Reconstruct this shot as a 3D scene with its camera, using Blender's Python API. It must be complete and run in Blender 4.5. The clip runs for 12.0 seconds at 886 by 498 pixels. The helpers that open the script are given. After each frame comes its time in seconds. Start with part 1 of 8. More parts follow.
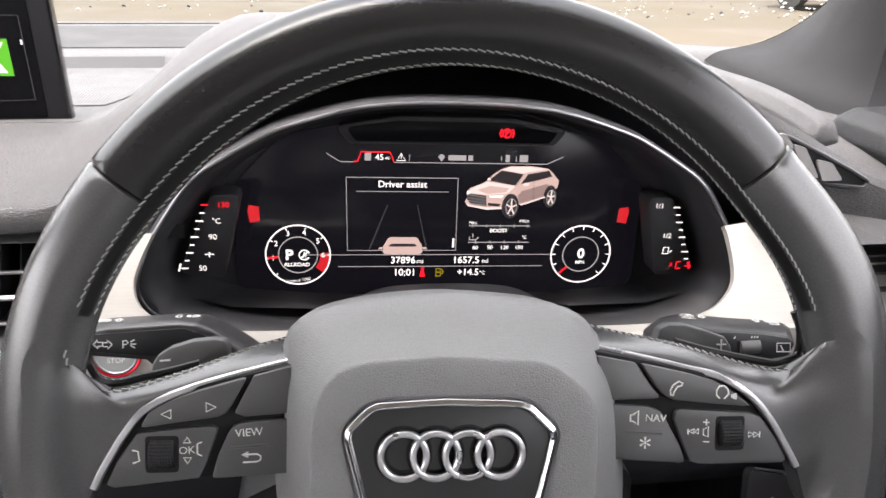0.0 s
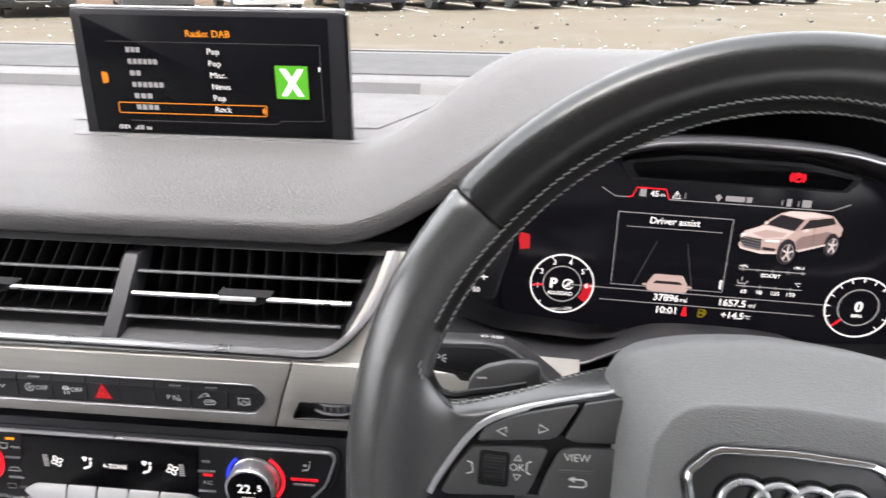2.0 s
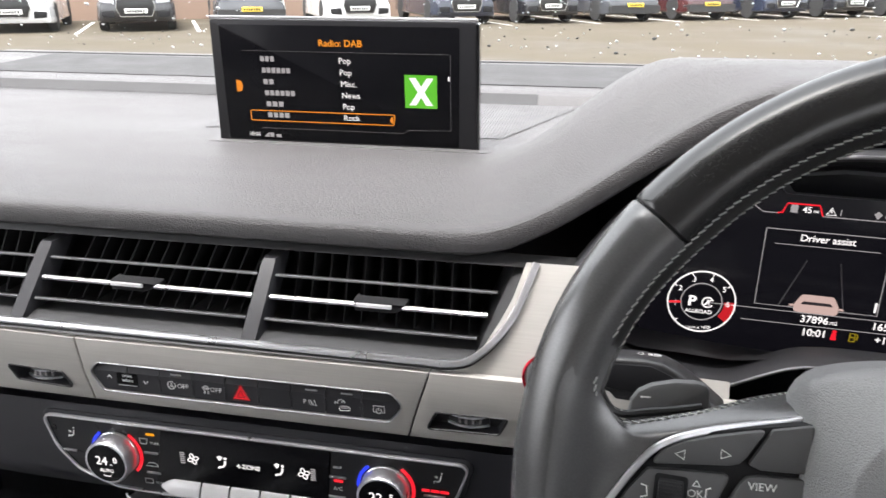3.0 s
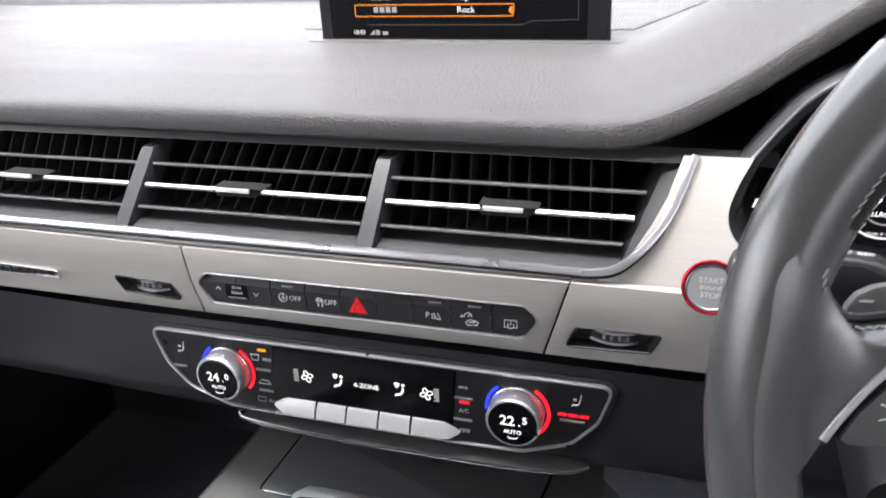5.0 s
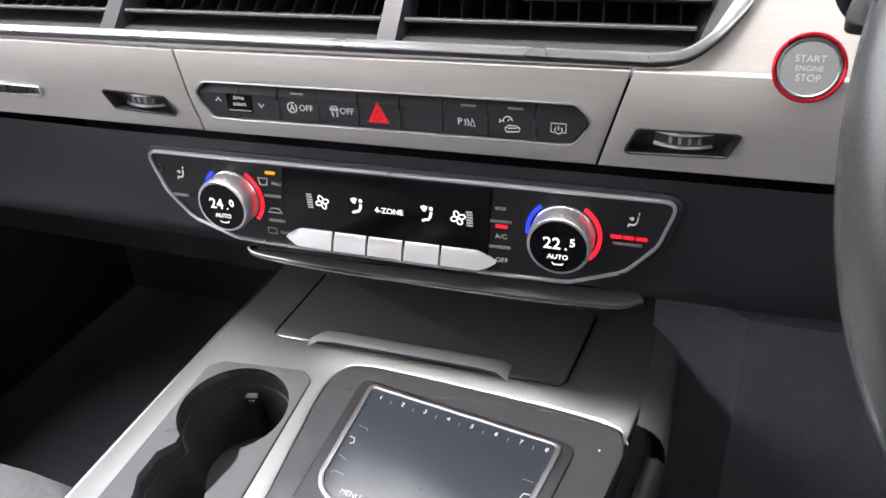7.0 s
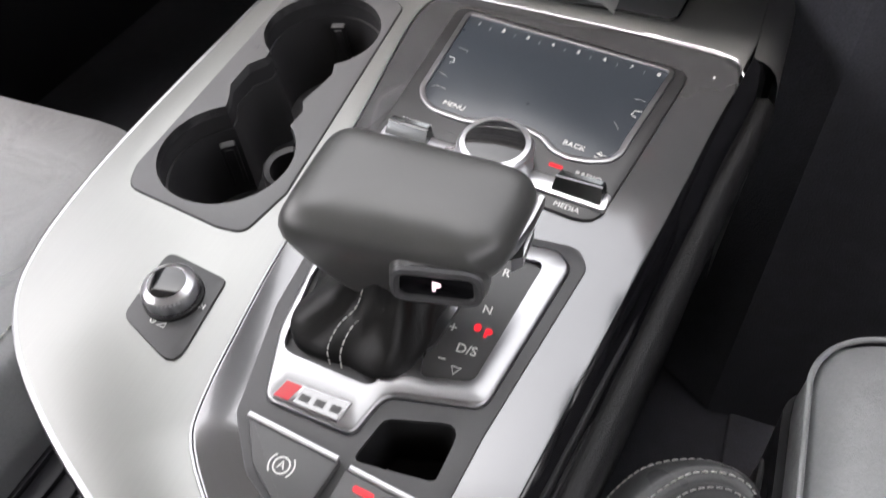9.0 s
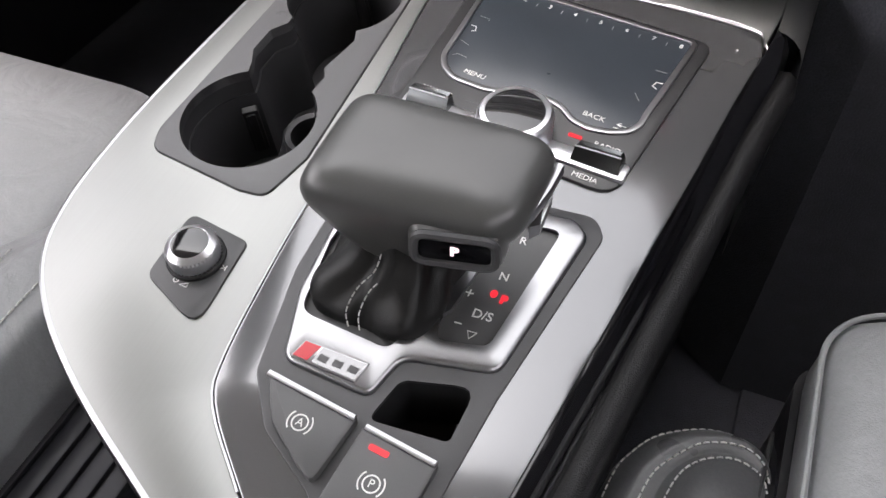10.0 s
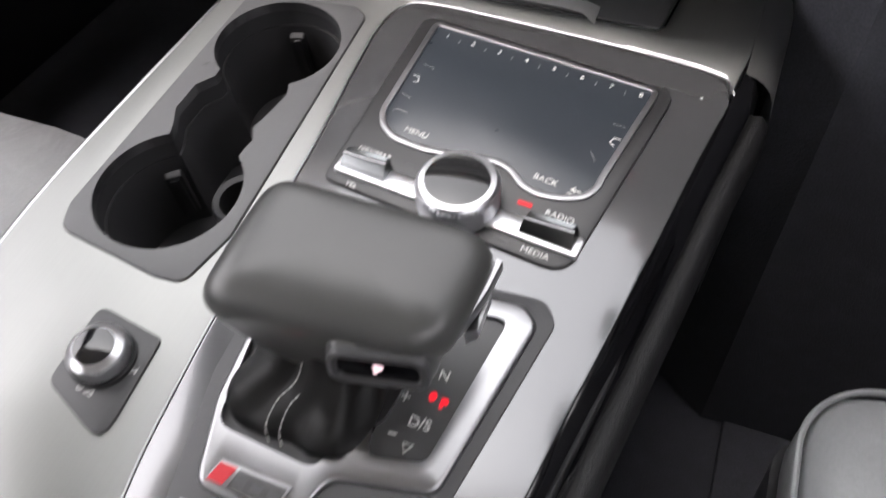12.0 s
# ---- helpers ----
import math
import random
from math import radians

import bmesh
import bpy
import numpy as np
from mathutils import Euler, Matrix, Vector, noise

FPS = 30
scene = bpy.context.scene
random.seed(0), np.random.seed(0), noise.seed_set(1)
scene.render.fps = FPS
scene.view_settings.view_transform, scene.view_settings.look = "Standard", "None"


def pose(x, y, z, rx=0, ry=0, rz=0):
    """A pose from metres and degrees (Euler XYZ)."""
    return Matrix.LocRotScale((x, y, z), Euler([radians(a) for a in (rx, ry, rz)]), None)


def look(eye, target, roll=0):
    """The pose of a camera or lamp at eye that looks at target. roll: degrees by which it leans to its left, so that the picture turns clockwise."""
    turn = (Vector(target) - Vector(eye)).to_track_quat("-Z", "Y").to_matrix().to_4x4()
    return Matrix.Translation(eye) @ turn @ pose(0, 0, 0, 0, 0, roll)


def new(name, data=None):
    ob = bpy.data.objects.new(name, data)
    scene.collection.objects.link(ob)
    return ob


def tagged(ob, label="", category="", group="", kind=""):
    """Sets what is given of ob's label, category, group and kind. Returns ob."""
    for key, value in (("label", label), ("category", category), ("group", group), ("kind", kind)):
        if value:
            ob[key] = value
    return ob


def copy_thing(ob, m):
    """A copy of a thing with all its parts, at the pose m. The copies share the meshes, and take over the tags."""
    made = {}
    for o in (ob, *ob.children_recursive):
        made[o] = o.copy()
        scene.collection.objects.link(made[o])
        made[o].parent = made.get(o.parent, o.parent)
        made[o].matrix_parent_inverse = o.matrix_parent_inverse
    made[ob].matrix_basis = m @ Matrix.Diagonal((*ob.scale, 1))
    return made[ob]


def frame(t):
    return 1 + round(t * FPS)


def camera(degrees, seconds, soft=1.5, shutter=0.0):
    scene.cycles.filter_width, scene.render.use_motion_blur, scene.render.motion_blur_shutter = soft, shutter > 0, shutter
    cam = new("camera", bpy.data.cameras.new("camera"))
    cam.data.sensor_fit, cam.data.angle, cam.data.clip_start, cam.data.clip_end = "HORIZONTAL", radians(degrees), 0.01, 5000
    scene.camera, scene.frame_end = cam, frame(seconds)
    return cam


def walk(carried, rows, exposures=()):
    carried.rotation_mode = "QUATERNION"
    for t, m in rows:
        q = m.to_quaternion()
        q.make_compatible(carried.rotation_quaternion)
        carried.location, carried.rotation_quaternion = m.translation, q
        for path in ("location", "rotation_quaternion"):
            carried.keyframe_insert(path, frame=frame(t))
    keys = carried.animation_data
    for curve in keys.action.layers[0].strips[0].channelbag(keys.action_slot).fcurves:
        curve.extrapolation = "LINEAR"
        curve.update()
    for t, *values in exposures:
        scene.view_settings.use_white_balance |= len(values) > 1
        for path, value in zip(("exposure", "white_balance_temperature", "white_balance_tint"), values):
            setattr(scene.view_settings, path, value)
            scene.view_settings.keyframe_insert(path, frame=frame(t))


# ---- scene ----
cam = camera(59.3, 12.0, shutter=0.35)
PATH = [
    (0, (-0.008, -0.022, 1.329), (0.23, 1.817, 0.58), 0.8),
    (0.5, (-0.019, -0.024, 1.331), (0.161, 1.827, 0.594), 0.7),
    (1, (-0.04, -0.029, 1.333), (0.036, 1.834, 0.611), 0.8),
    (1.5, (-0.065, -0.027, 1.332), (-0.106, 1.847, 0.635), 1.1),
    (2, (-0.081, -0.03, 1.336), (-0.269, 1.836, 0.641), 0.6),
    (2.5, (-0.112, -0.03, 1.332), (-0.401, 1.83, 0.656), 0.5),
    (3, (-0.123, -0.029, 1.332), (-0.508, 1.817, 0.666), 0.1),
    (3.2, (-0.127, -0.027, 1.329), (-0.552, 1.811, 0.666), -0.1),
    (4.8, (-0.16, 0.001, 1.301), (-0.73, 1.752, 0.519), -2.3),
    (5, (-0.164, 0.011, 1.289), (-0.748, 1.743, 0.477), -2.8),
    (5.5, (-0.177, 0.033, 1.253), (-0.779, 1.721, 0.367), -3.6),
    (6, (-0.18, 0.045, 1.226), (-0.796, 1.69, 0.27), -4.1),
    (6.5, (-0.183, 0.044, 1.221), (-0.798, 1.659, 0.215), -4.2),
    (6.7, (-0.183, 0.044, 1.217), (-0.8, 1.652, 0.2), -4.1),
    (8.3, (-0.212, 0.012, 1.18), (-0.778, 1.503, -0.026), -2.9),
    (8.5, (-0.216, 0.007, 1.168), (-0.783, 1.41, -0.14), -3.3),
    (8.7, (-0.214, 0.002, 1.15), (-0.786, 1.344, -0.217), -3.1),
    (9, (-0.22, -0.011, 1.133), (-0.766, 1.233, -0.335), -2.8),
    (9.5, (-0.219, -0.012, 1.132), (-0.771, 1.173, -0.382), -2.9),
    (10, (-0.219, -0.016, 1.134), (-0.784, 1.165, -0.377), -3.0),
    (10.5, (-0.219, -0.015, 1.133), (-0.779, 1.173, -0.375), -2.8),
    (11, (-0.22, -0.014, 1.132), (-0.769, 1.173, -0.381), -2.9),
    (11.5, (-0.221, -0.014, 1.132), (-0.752, 1.167, -0.392), -3.0),
    (12, (-0.219, 0.042, 1.134), (-0.752, 1.214, -0.396), -3.8),
]
EXPOSURE = [(0, 3.15, 6600, 14.5), (1.5, 3.1, 6510, 13.2), (2.5, 2.92, 6450, 12.4), (3, 2.85, 6420, 12), (5, 3.15, 6320, 13.5), (6.7, 3.3, 6380, 15), (8.5, 3.3, 6400, 13.5), (9, 3.1, 6600, 15), (12, 2.95, 6600, 15.5)]
walk(cam, [(t, look(eye, target, roll)) for t, eye, target, roll in PATH], exposures=EXPOSURE)

# ---------------------------------------------------------------- world and light
world = bpy.data.worlds.new("overcast_sky")
scene.world = world
world.use_nodes = True
wn = world.node_tree.nodes
sky = wn.new("ShaderNodeTexSky")
sky.sky_type = 'NISHITA'
sky.sun_disc = False
sky.sun_elevation, sky.sun_rotation = radians(68), radians(221)
sky.air_density, sky.dust_density, sky.ozone_density = 1.0, 4.0, 0.6
hsv = wn.new("ShaderNodeHueSaturation")
hsv.inputs["Saturation"].default_value = 0.10
world.node_tree.links.new(sky.outputs[0], hsv.inputs["Color"])
world.node_tree.links.new(hsv.outputs[0], wn["Background"].inputs[0])
wn["Background"].inputs[1].default_value = 0.15
sun = new("sun", bpy.data.lights.new("sun", 'SUN'))
sun.data.energy, sun.data.angle, sun.data.color = 1.25, radians(45), (1.0, 0.93, 0.88)
sun.matrix_world = look((-1.3, -1.5, 5), (0, 0, 0))

# ---------------------------------------------------------------- materials
def mat(name, col, rough=0.5, metal=0.0, grain=0.0, bump=0.0, vary=0.10, mottle=30.0, streak=None, coat=0.0,
        emit=None, power=1.0, leather=0.0, spec=0.5, scuff=0.0, creases=0.0):
    m = bpy.data.materials.new(name)
    m.use_nodes = True
    nt = m.node_tree
    b = nt.nodes["Principled BSDF"]
    b.inputs["Roughness"].default_value = rough
    b.inputs["Metallic"].default_value = metal
    b.inputs["Coat Weight"].default_value = coat
    b.inputs["Coat Roughness"].default_value = 0.06
    b.inputs["Specular IOR Level"].default_value = spec
    b.inputs["Base Color"].default_value = (*col, 1)
    if emit:
        b.inputs["Emission Color"].default_value = (*emit, 1)
        b.inputs["Emission Strength"].default_value = power
        return m
    tc = nt.nodes.new("ShaderNodeTexCoord")
    mp = nt.nodes.new("ShaderNodeMapping")
    nt.links.new(tc.outputs["Object"], mp.inputs["Vector"])
    if streak:
        mp.inputs["Scale"].default_value = streak
    def noise_tex(scale, detail=3.0):
        n = nt.nodes.new("ShaderNodeTexNoise")
        n.inputs["Scale"].default_value, n.inputs["Detail"].default_value = scale, detail
        nt.links.new(mp.outputs[0], n.inputs["Vector"])
        return n
    big = noise_tex(mottle)
    fine = noise_tex(grain or 900.0, 2.0)
    mix = nt.nodes.new("ShaderNodeMath")
    mix.operation = 'ADD'
    nt.links.new(big.outputs["Fac"], mix.inputs[0])
    nt.links.new(fine.outputs["Fac"], mix.inputs[1])
    mr = nt.nodes.new("ShaderNodeMapRange")
    mr.inputs["From Min"].default_value, mr.inputs["From Max"].default_value = 0.6, 1.4
    mr.inputs["To Min"].default_value, mr.inputs["To Max"].default_value = 1 - vary, 1 + vary
    nt.links.new(mix.outputs[0], mr.inputs["Value"])
    vm = nt.nodes.new("ShaderNodeVectorMath")
    vm.operation = 'SCALE'
    vm.inputs[0].default_value = col
    nt.links.new(mr.outputs[0], vm.inputs["Scale"])
    nt.links.new(vm.outputs[0], b.inputs["Base Color"])
    rr = nt.nodes.new("ShaderNodeMapRange")
    rr.inputs["From Min"].default_value, rr.inputs["From Max"].default_value = 0.3, 0.7
    rr.inputs["To Min"].default_value, rr.inputs["To Max"].default_value = rough * (0.88 - scuff), rough * (1.12 + scuff)
    nt.links.new(big.outputs["Fac"], rr.inputs["Value"])
    nt.links.new(rr.outputs[0], b.inputs["Roughness"])
    if bump or leather:
        bp = nt.nodes.new("ShaderNodeBump")
        bp.inputs["Distance"].default_value = 0.001
        bp.inputs["Strength"].default_value = bump or leather
        if leather:
            vo = nt.nodes.new("ShaderNodeTexVoronoi")
            vo.feature = 'DISTANCE_TO_EDGE'
            vo.inputs["Scale"].default_value = grain
            warp = nt.nodes.new("ShaderNodeMixRGB")
            warp.inputs[0].default_value = 0.004
            nt.links.new(mp.outputs[0], warp.inputs[1])
            nt.links.new(noise_tex(60).outputs["Color"], warp.inputs[2])
            nt.links.new(warp.outputs[0], vo.inputs["Vector"])
            cl = nt.nodes.new("ShaderNodeMapRange")
            cl.inputs["From Max"].default_value = 0.25
            nt.links.new(vo.outputs["Distance"], cl.inputs["Value"])
            nt.links.new(cl.outputs[0], bp.inputs["Height"])
        else:
            nt.links.new(fine.outputs["Fac"], bp.inputs["Height"])
        if creases:
            soft = nt.nodes.new("ShaderNodeBump")
            soft.inputs["Distance"].default_value, soft.inputs["Strength"].default_value = 0.012, creases
            fold = noise_tex(16.0, 4.0)
            fold.inputs["Distortion"].default_value = 0.8
            nt.links.new(fold.outputs["Fac"], soft.inputs["Height"])
            nt.links.new(soft.outputs[0], bp.inputs["Normal"])
        nt.links.new(bp.outputs[0], b.inputs["Normal"])
    return m


def glass_mat(name, tint=(1, 1, 1)):
    m = bpy.data.materials.new(name)
    m.use_nodes = True
    nt = m.node_tree
    nt.nodes.clear()
    out = nt.nodes.new("ShaderNodeOutputMaterial")
    tr, gl, mx = (nt.nodes.new("ShaderNode" + n) for n in ("BsdfTransparent", "BsdfGlossy", "MixShader"))
    tr.inputs["Color"].default_value = (*tint, 1)
    gl.inputs["Roughness"].default_value = 0.02
    mx.inputs[0].default_value = 0.05
    nt.links.new(tr.outputs[0], mx.inputs[1])
    nt.links.new(gl.outputs[0], mx.inputs[2])
    nt.links.new(mx.outputs[0], out.inputs[0])
    return m


DASH = mat("grey_dash_leather", (0.067, 0.065, 0.066), 0.5, grain=760, leather=0.42, vary=0.06, mottle=14, scuff=0.03, streak=(0.36, 1, 1), spec=0.3)
RIM = mat("black_smooth_leather", (0.018, 0.018, 0.0185), 0.25, spec=0.6, grain=1500, bump=0.04, vary=0.10, mottle=10, scuff=0.03)
# Paler than RIM: sheen on the worn lower leather is put into this colour.
LEATHER = mat("worn_sheened_leather", (0.064, 0.064, 0.0645), 0.23, spec=1.0, grain=1100, leather=0.06, vary=0.16, mottle=14, scuff=0.06)
HUB = mat("charcoal_grained_vinyl", (0.20, 0.20, 0.201), 0.40, spec=0.6, grain=900, leather=0.30, vary=0.08, mottle=30)
SEAT = mat("grey_seat_leather", (0.225, 0.23, 0.236), 0.38, grain=700, leather=0.10, vary=0.10, mottle=9, scuff=0.10, creases=0.35)
GAITER = mat("black_gaiter_leather", (0.007, 0.007, 0.007), 0.45, spec=0.35, grain=900, leather=0.08, vary=0.12, mottle=60)
SOFT = mat("soft_black_plastic", (0.012, 0.012, 0.013), 0.48, spec=0.35, grain=1800, bump=0.15, vary=0.12, mottle=25)
DEEP = mat("matt_black_plastic", (0.015, 0.015, 0.016), 0.7, spec=0.2, grain=1500, bump=0.2, vary=0.15, mottle=20)
CHAR = mat("charcoal_satin_plastic", (0.055, 0.055, 0.057), 0.40, grain=2200, bump=0.10, vary=0.08, mottle=40)
KEYBLK = mat("dark_key_plastic", (0.076, 0.076, 0.077), 0.45, grain=2200, bump=0.08, vary=0.08, mottle=60)
GLOSS = mat("black_gloss_lacquer", (0.006, 0.006, 0.007), 0.10, vary=0.05, mottle=20, coat=0.6)
SILL = mat("charcoal_vent_sill_plastic", (0.042, 0.042, 0.043), 0.5, spec=0.3, grain=2200, bump=0.08, vary=0.08, mottle=40)
DEFROST = mat("grey_defroster_plastic", (0.042, 0.042, 0.043), 0.75, spec=0.2, grain=900, bump=0.3, vary=0.08, mottle=20)
GUN = mat("dark_grey_gloss_lacquer", (0.165, 0.166, 0.17), 0.14, 0.6, grain=2500, vary=0.05, mottle=20, coat=0.8)
ALU = mat("brushed_aluminium", (0.425, 0.409, 0.379), 0.44, 0.3, grain=900, bump=0.05, vary=0.07, mottle=8, streak=(0.03, 1, 1))
CUPGREY = mat("grey_cup_plate_plastic", (0.10, 0.10, 0.102), 0.42, grain=2200, bump=0.08, vary=0.08, mottle=40)
INLAY = mat("silver_inlay_paint", (0.78, 0.78, 0.78), 0.35, 0.3, vary=0.04)
ALUY = mat("brushed_console_aluminium", (0.285, 0.289, 0.281), 0.42, 0.82, grain=900, bump=0.02, vary=0.025, mottle=8, streak=(1, 0.03, 1))
SATIN = mat("satin_silver", (0.38, 0.38, 0.39), 0.32, 1.0, grain=2000, vary=0.04, mottle=40)
BRIGHT = mat("bright_satin_metal", (0.66, 0.66, 0.68), 0.30, 0.92, grain=2000, vary=0.04, mottle=40)
CHROME = mat("bright_chrome", (0.75, 0.75, 0.76), 0.16, 1.0, vary=0.03, mottle=40)
DARKCHROME = mat("dark_satin_chrome", (0.22, 0.23, 0.235), 0.22, 1.0, grain=2000, vary=0.05, mottle=40)
PRINT = mat("white_print", (0.72, 0.72, 0.70), 0.55, vary=0.05)
PRINTG = mat("grey_print", (0.30, 0.30, 0.30), 0.55, vary=0.05)
PAD = mat("touch_pad_glass", (0.036, 0.043, 0.052), 0.30, vary=0.08, mottle=25, spec=0.5)
SWITCHBLK = mat("dark_switch_plastic", (0.023, 0.023, 0.026), 0.40, spec=0.4, grain=2200, bump=0.05, vary=0.08, mottle=40)
PANELBLK = mat("black_panel_plastic", (0.013, 0.013, 0.0145), 0.38, spec=0.3, grain=2200, bump=0.05, vary=0.1, mottle=40)
KNOBLEATHER = mat("worn_black_knob_leather", (0.062, 0.062, 0.060), 0.33, grain=1600, leather=0.03, vary=0.06, mottle=28, scuff=0.04, spec=0.6)
GLASSBLK = mat("black_display_glass", (0.004, 0.004, 0.005), 0.2, spec=0.14, vary=0.05, mottle=30)
CARPET = mat("black_carpet", (0.064, 0.066, 0.078), 0.95, grain=700, bump=0.8, vary=0.3, mottle=60)
REDRING = mat("red_anodised_ring", (0.55, 0.012, 0.03), 0.28, 0.7, vary=0.05)
REDPRINT = mat("red_enamel", (0.55, 0.008, 0.02), 0.3, vary=0.05)
STITCH = mat("cream_thread", (0.42, 0.42, 0.40), 0.8, grain=3000, bump=0.4, vary=0.15, mottle=200)
STITCHW = mat("white_thread", (0.78, 0.78, 0.76), 0.7, grain=3000, bump=0.3, vary=0.1, mottle=200)
STITCHG = mat("grey_thread", (0.34, 0.34, 0.325), 0.8, grain=3000, bump=0.4, vary=0.15, mottle=200)
LINING = mat("grey_headlining", (0.62, 0.615, 0.60), 0.9, grain=900, bump=0.4, vary=0.08, mottle=10)
PILLAR = mat("grey_pillar_trim", (0.015, 0.015, 0.0155), 0.7, spec=0.15, grain=900, bump=0.3, vary=0.06, mottle=12)
VENTGREY = mat("light_grey_vent_blade", (0.26, 0.25, 0.25), 0.5, vary=0.06)
E_WHITE = mat("lit_white", (0.02, 0.02, 0.02), 0.3, emit=(1.0, 0.95, 0.92), power=0.1680)
E_DIM = mat("lit_dim_white", (0.02, 0.02, 0.02), 0.3, emit=(1.0, 0.93, 0.92), power=0.0540)
E_PINK = mat("lit_beige_paint", (0.02, 0.02, 0.02), 0.3, emit=(0.86, 0.60, 0.53), power=0.1006)
E_PINKD = mat("lit_brown_paint", (0.02, 0.02, 0.02), 0.3, emit=(0.60, 0.40, 0.36), power=0.0703)
E_WHITED = mat("lit_pale_paint", (0.02, 0.02, 0.02), 0.3, emit=(0.95, 0.78, 0.72), power=0.1258)
E_DARK = mat("lit_dark_glass", (0.01, 0.01, 0.01), 0.3, emit=(0.05, 0.04, 0.045), power=0.0673)
E_GREY = mat("lit_grey", (0.02, 0.02, 0.02), 0.3, emit=(0.40, 0.36, 0.38), power=0.0200)
E_RED = mat("lit_red", (0.02, 0.0, 0.0), 0.3, emit=(1.0, 0.015, 0.03), power=0.1598)
E_REDD = mat("lit_dim_red", (0.02, 0.0, 0.0), 0.3, emit=(0.8, 0.02, 0.03), power=0.1006)
E_BLUE = mat("lit_blue", (0.0, 0.0, 0.02), 0.3, emit=(0.03, 0.06, 1.0), power=0.1517)
E_AMBER = mat("lit_amber", (0.02, 0.01, 0.0), 0.3, emit=(1.0, 0.38, 0.0), power=0.1347)
E_YEL = mat("lit_yellow", (0.02, 0.01, 0.0), 0.3, emit=(0.75, 0.55, 0.02), power=0.045)
E_GREEN = mat("lit_green", (0.0, 0.02, 0.0), 0.3, emit=(0.13, 0.55, 0.03), power=0.1347)
LCD = mat("dark_lit_display", (0.005, 0.005, 0.006), 0.16, spec=0.3, emit=(0.75, 0.68, 1.0), power=0.0008)
HOODBLK = mat("dark_hood_plastic", (0.032, 0.032, 0.035), 0.5, spec=0.35, grain=1800, bump=0.12, vary=0.10, mottle=25)
GLASS = glass_mat("windscreen_glass", (0.93, 0.95, 0.94))

# ---------------------------------------------------------------- mesh helpers; lengths in millimetres
def thing(name, m=None, label="", category="", group="", kind=""):
    ob = new(name)
    ob.empty_display_size = 0.02
    ob.matrix_world = m or Matrix()
    return tagged(ob, label, category, group, kind)


def mesh_of(name, bm, material, sharp=32):
    bmesh.ops.scale(bm, vec=(0.001, 0.001, 0.001), verts=bm.verts)
    bmesh.ops.recalc_face_normals(bm, faces=bm.faces)
    me = bpy.data.meshes.new(name)
    bm.to_mesh(me)
    bm.free()
    me.materials.append(material)
    for p in me.polygons:
        p.use_smooth = True
    me.set_sharp_from_angle(angle=radians(sharp))
    return me


ICONS = {"switch_symbol", "key_symbol", "stalk_symbol", "pad_symbol", "tab_symbol", "scale_symbol", "lane_sketch",
         "own_car_mirror", "station_bar", "status_symbol", "status_lamp", "badge_mark", "menu_line", "tab_line", "bar_scale",
         "pad_tick", "plate_sign", "car_picture_shade", "car_picture_glass", "belt_lamp", "key_mark", "list_line", "wheel_rib"}


def icon_groups(bm, gap=2.6):
    """Splits a mesh of flat strokes into single signs: pieces that lie close together stay one."""
    left, boxes = set(bm.verts), []
    while left:
        heap, isle = [left.pop()], []
        while heap:
            v = heap.pop()
            isle.append(v)
            for e in v.link_edges:
                w = e.other_vert(v)
                if w in left:
                    left.remove(w)
                    heap.append(w)
        xs, ys = [v.co.x for v in isle], [v.co.y for v in isle]
        box4 = [min(xs), max(xs), min(ys), max(ys)]
        near = [b for b in boxes if b[0][0] - gap < box4[1] and b[0][1] + gap > box4[0] and b[0][2] - gap < box4[3] and b[0][3] + gap > box4[2]]
        verts = list(isle)
        for b in near:
            boxes.remove(b)
            verts += b[1]
            box4 = [min(box4[0], b[0][0]), max(box4[1], b[0][1]), min(box4[2], b[0][2]), max(box4[3], b[0][3])]
        boxes.append((box4, verts))
    out = []
    for _, verts in boxes:
        nb, keep = bmesh.new(), {}
        for v in verts:
            keep[v] = nb.verts.new(v.co)
        for f in {f for v in verts for f in v.link_faces}:
            nb.faces.new([keep[v] for v in f.verts])
        out.append(nb)
    return out


def part(name, bm, material, parent=None, label="", sharp=32):
    if name in ICONS and bm.verts:
        groups = icon_groups(bm, 0.7 if name in ("station_bar", "badge_mark", "wheel_rib") else 1.6)
        if len(groups) > 1:
            bm.free()
            return [new_part(name, g, material, parent, label, sharp) for g in groups]
    return new_part(name, bm, material, parent, label, sharp)


def new_part(name, bm, material, parent=None, label="", sharp=32):
    ob = new(name, mesh_of(name, bm, material, sharp))
    ob.parent = parent
    return tagged(ob, label)


def solo(name, bm, material, m, label, category, group="", kind="", sharp=32):
    ob = part(name, bm, material, None, label, sharp)
    ob.matrix_world = m
    return tagged(ob, "", category, group, kind)


def axes(o, u, v):
    u = Vector(u).normalized()
    v = Vector(v)
    v = (v - v.dot(u) * u).normalized()
    m = Matrix((u, v, u.cross(v))).transposed().to_4x4()
    m.translation = o
    return m


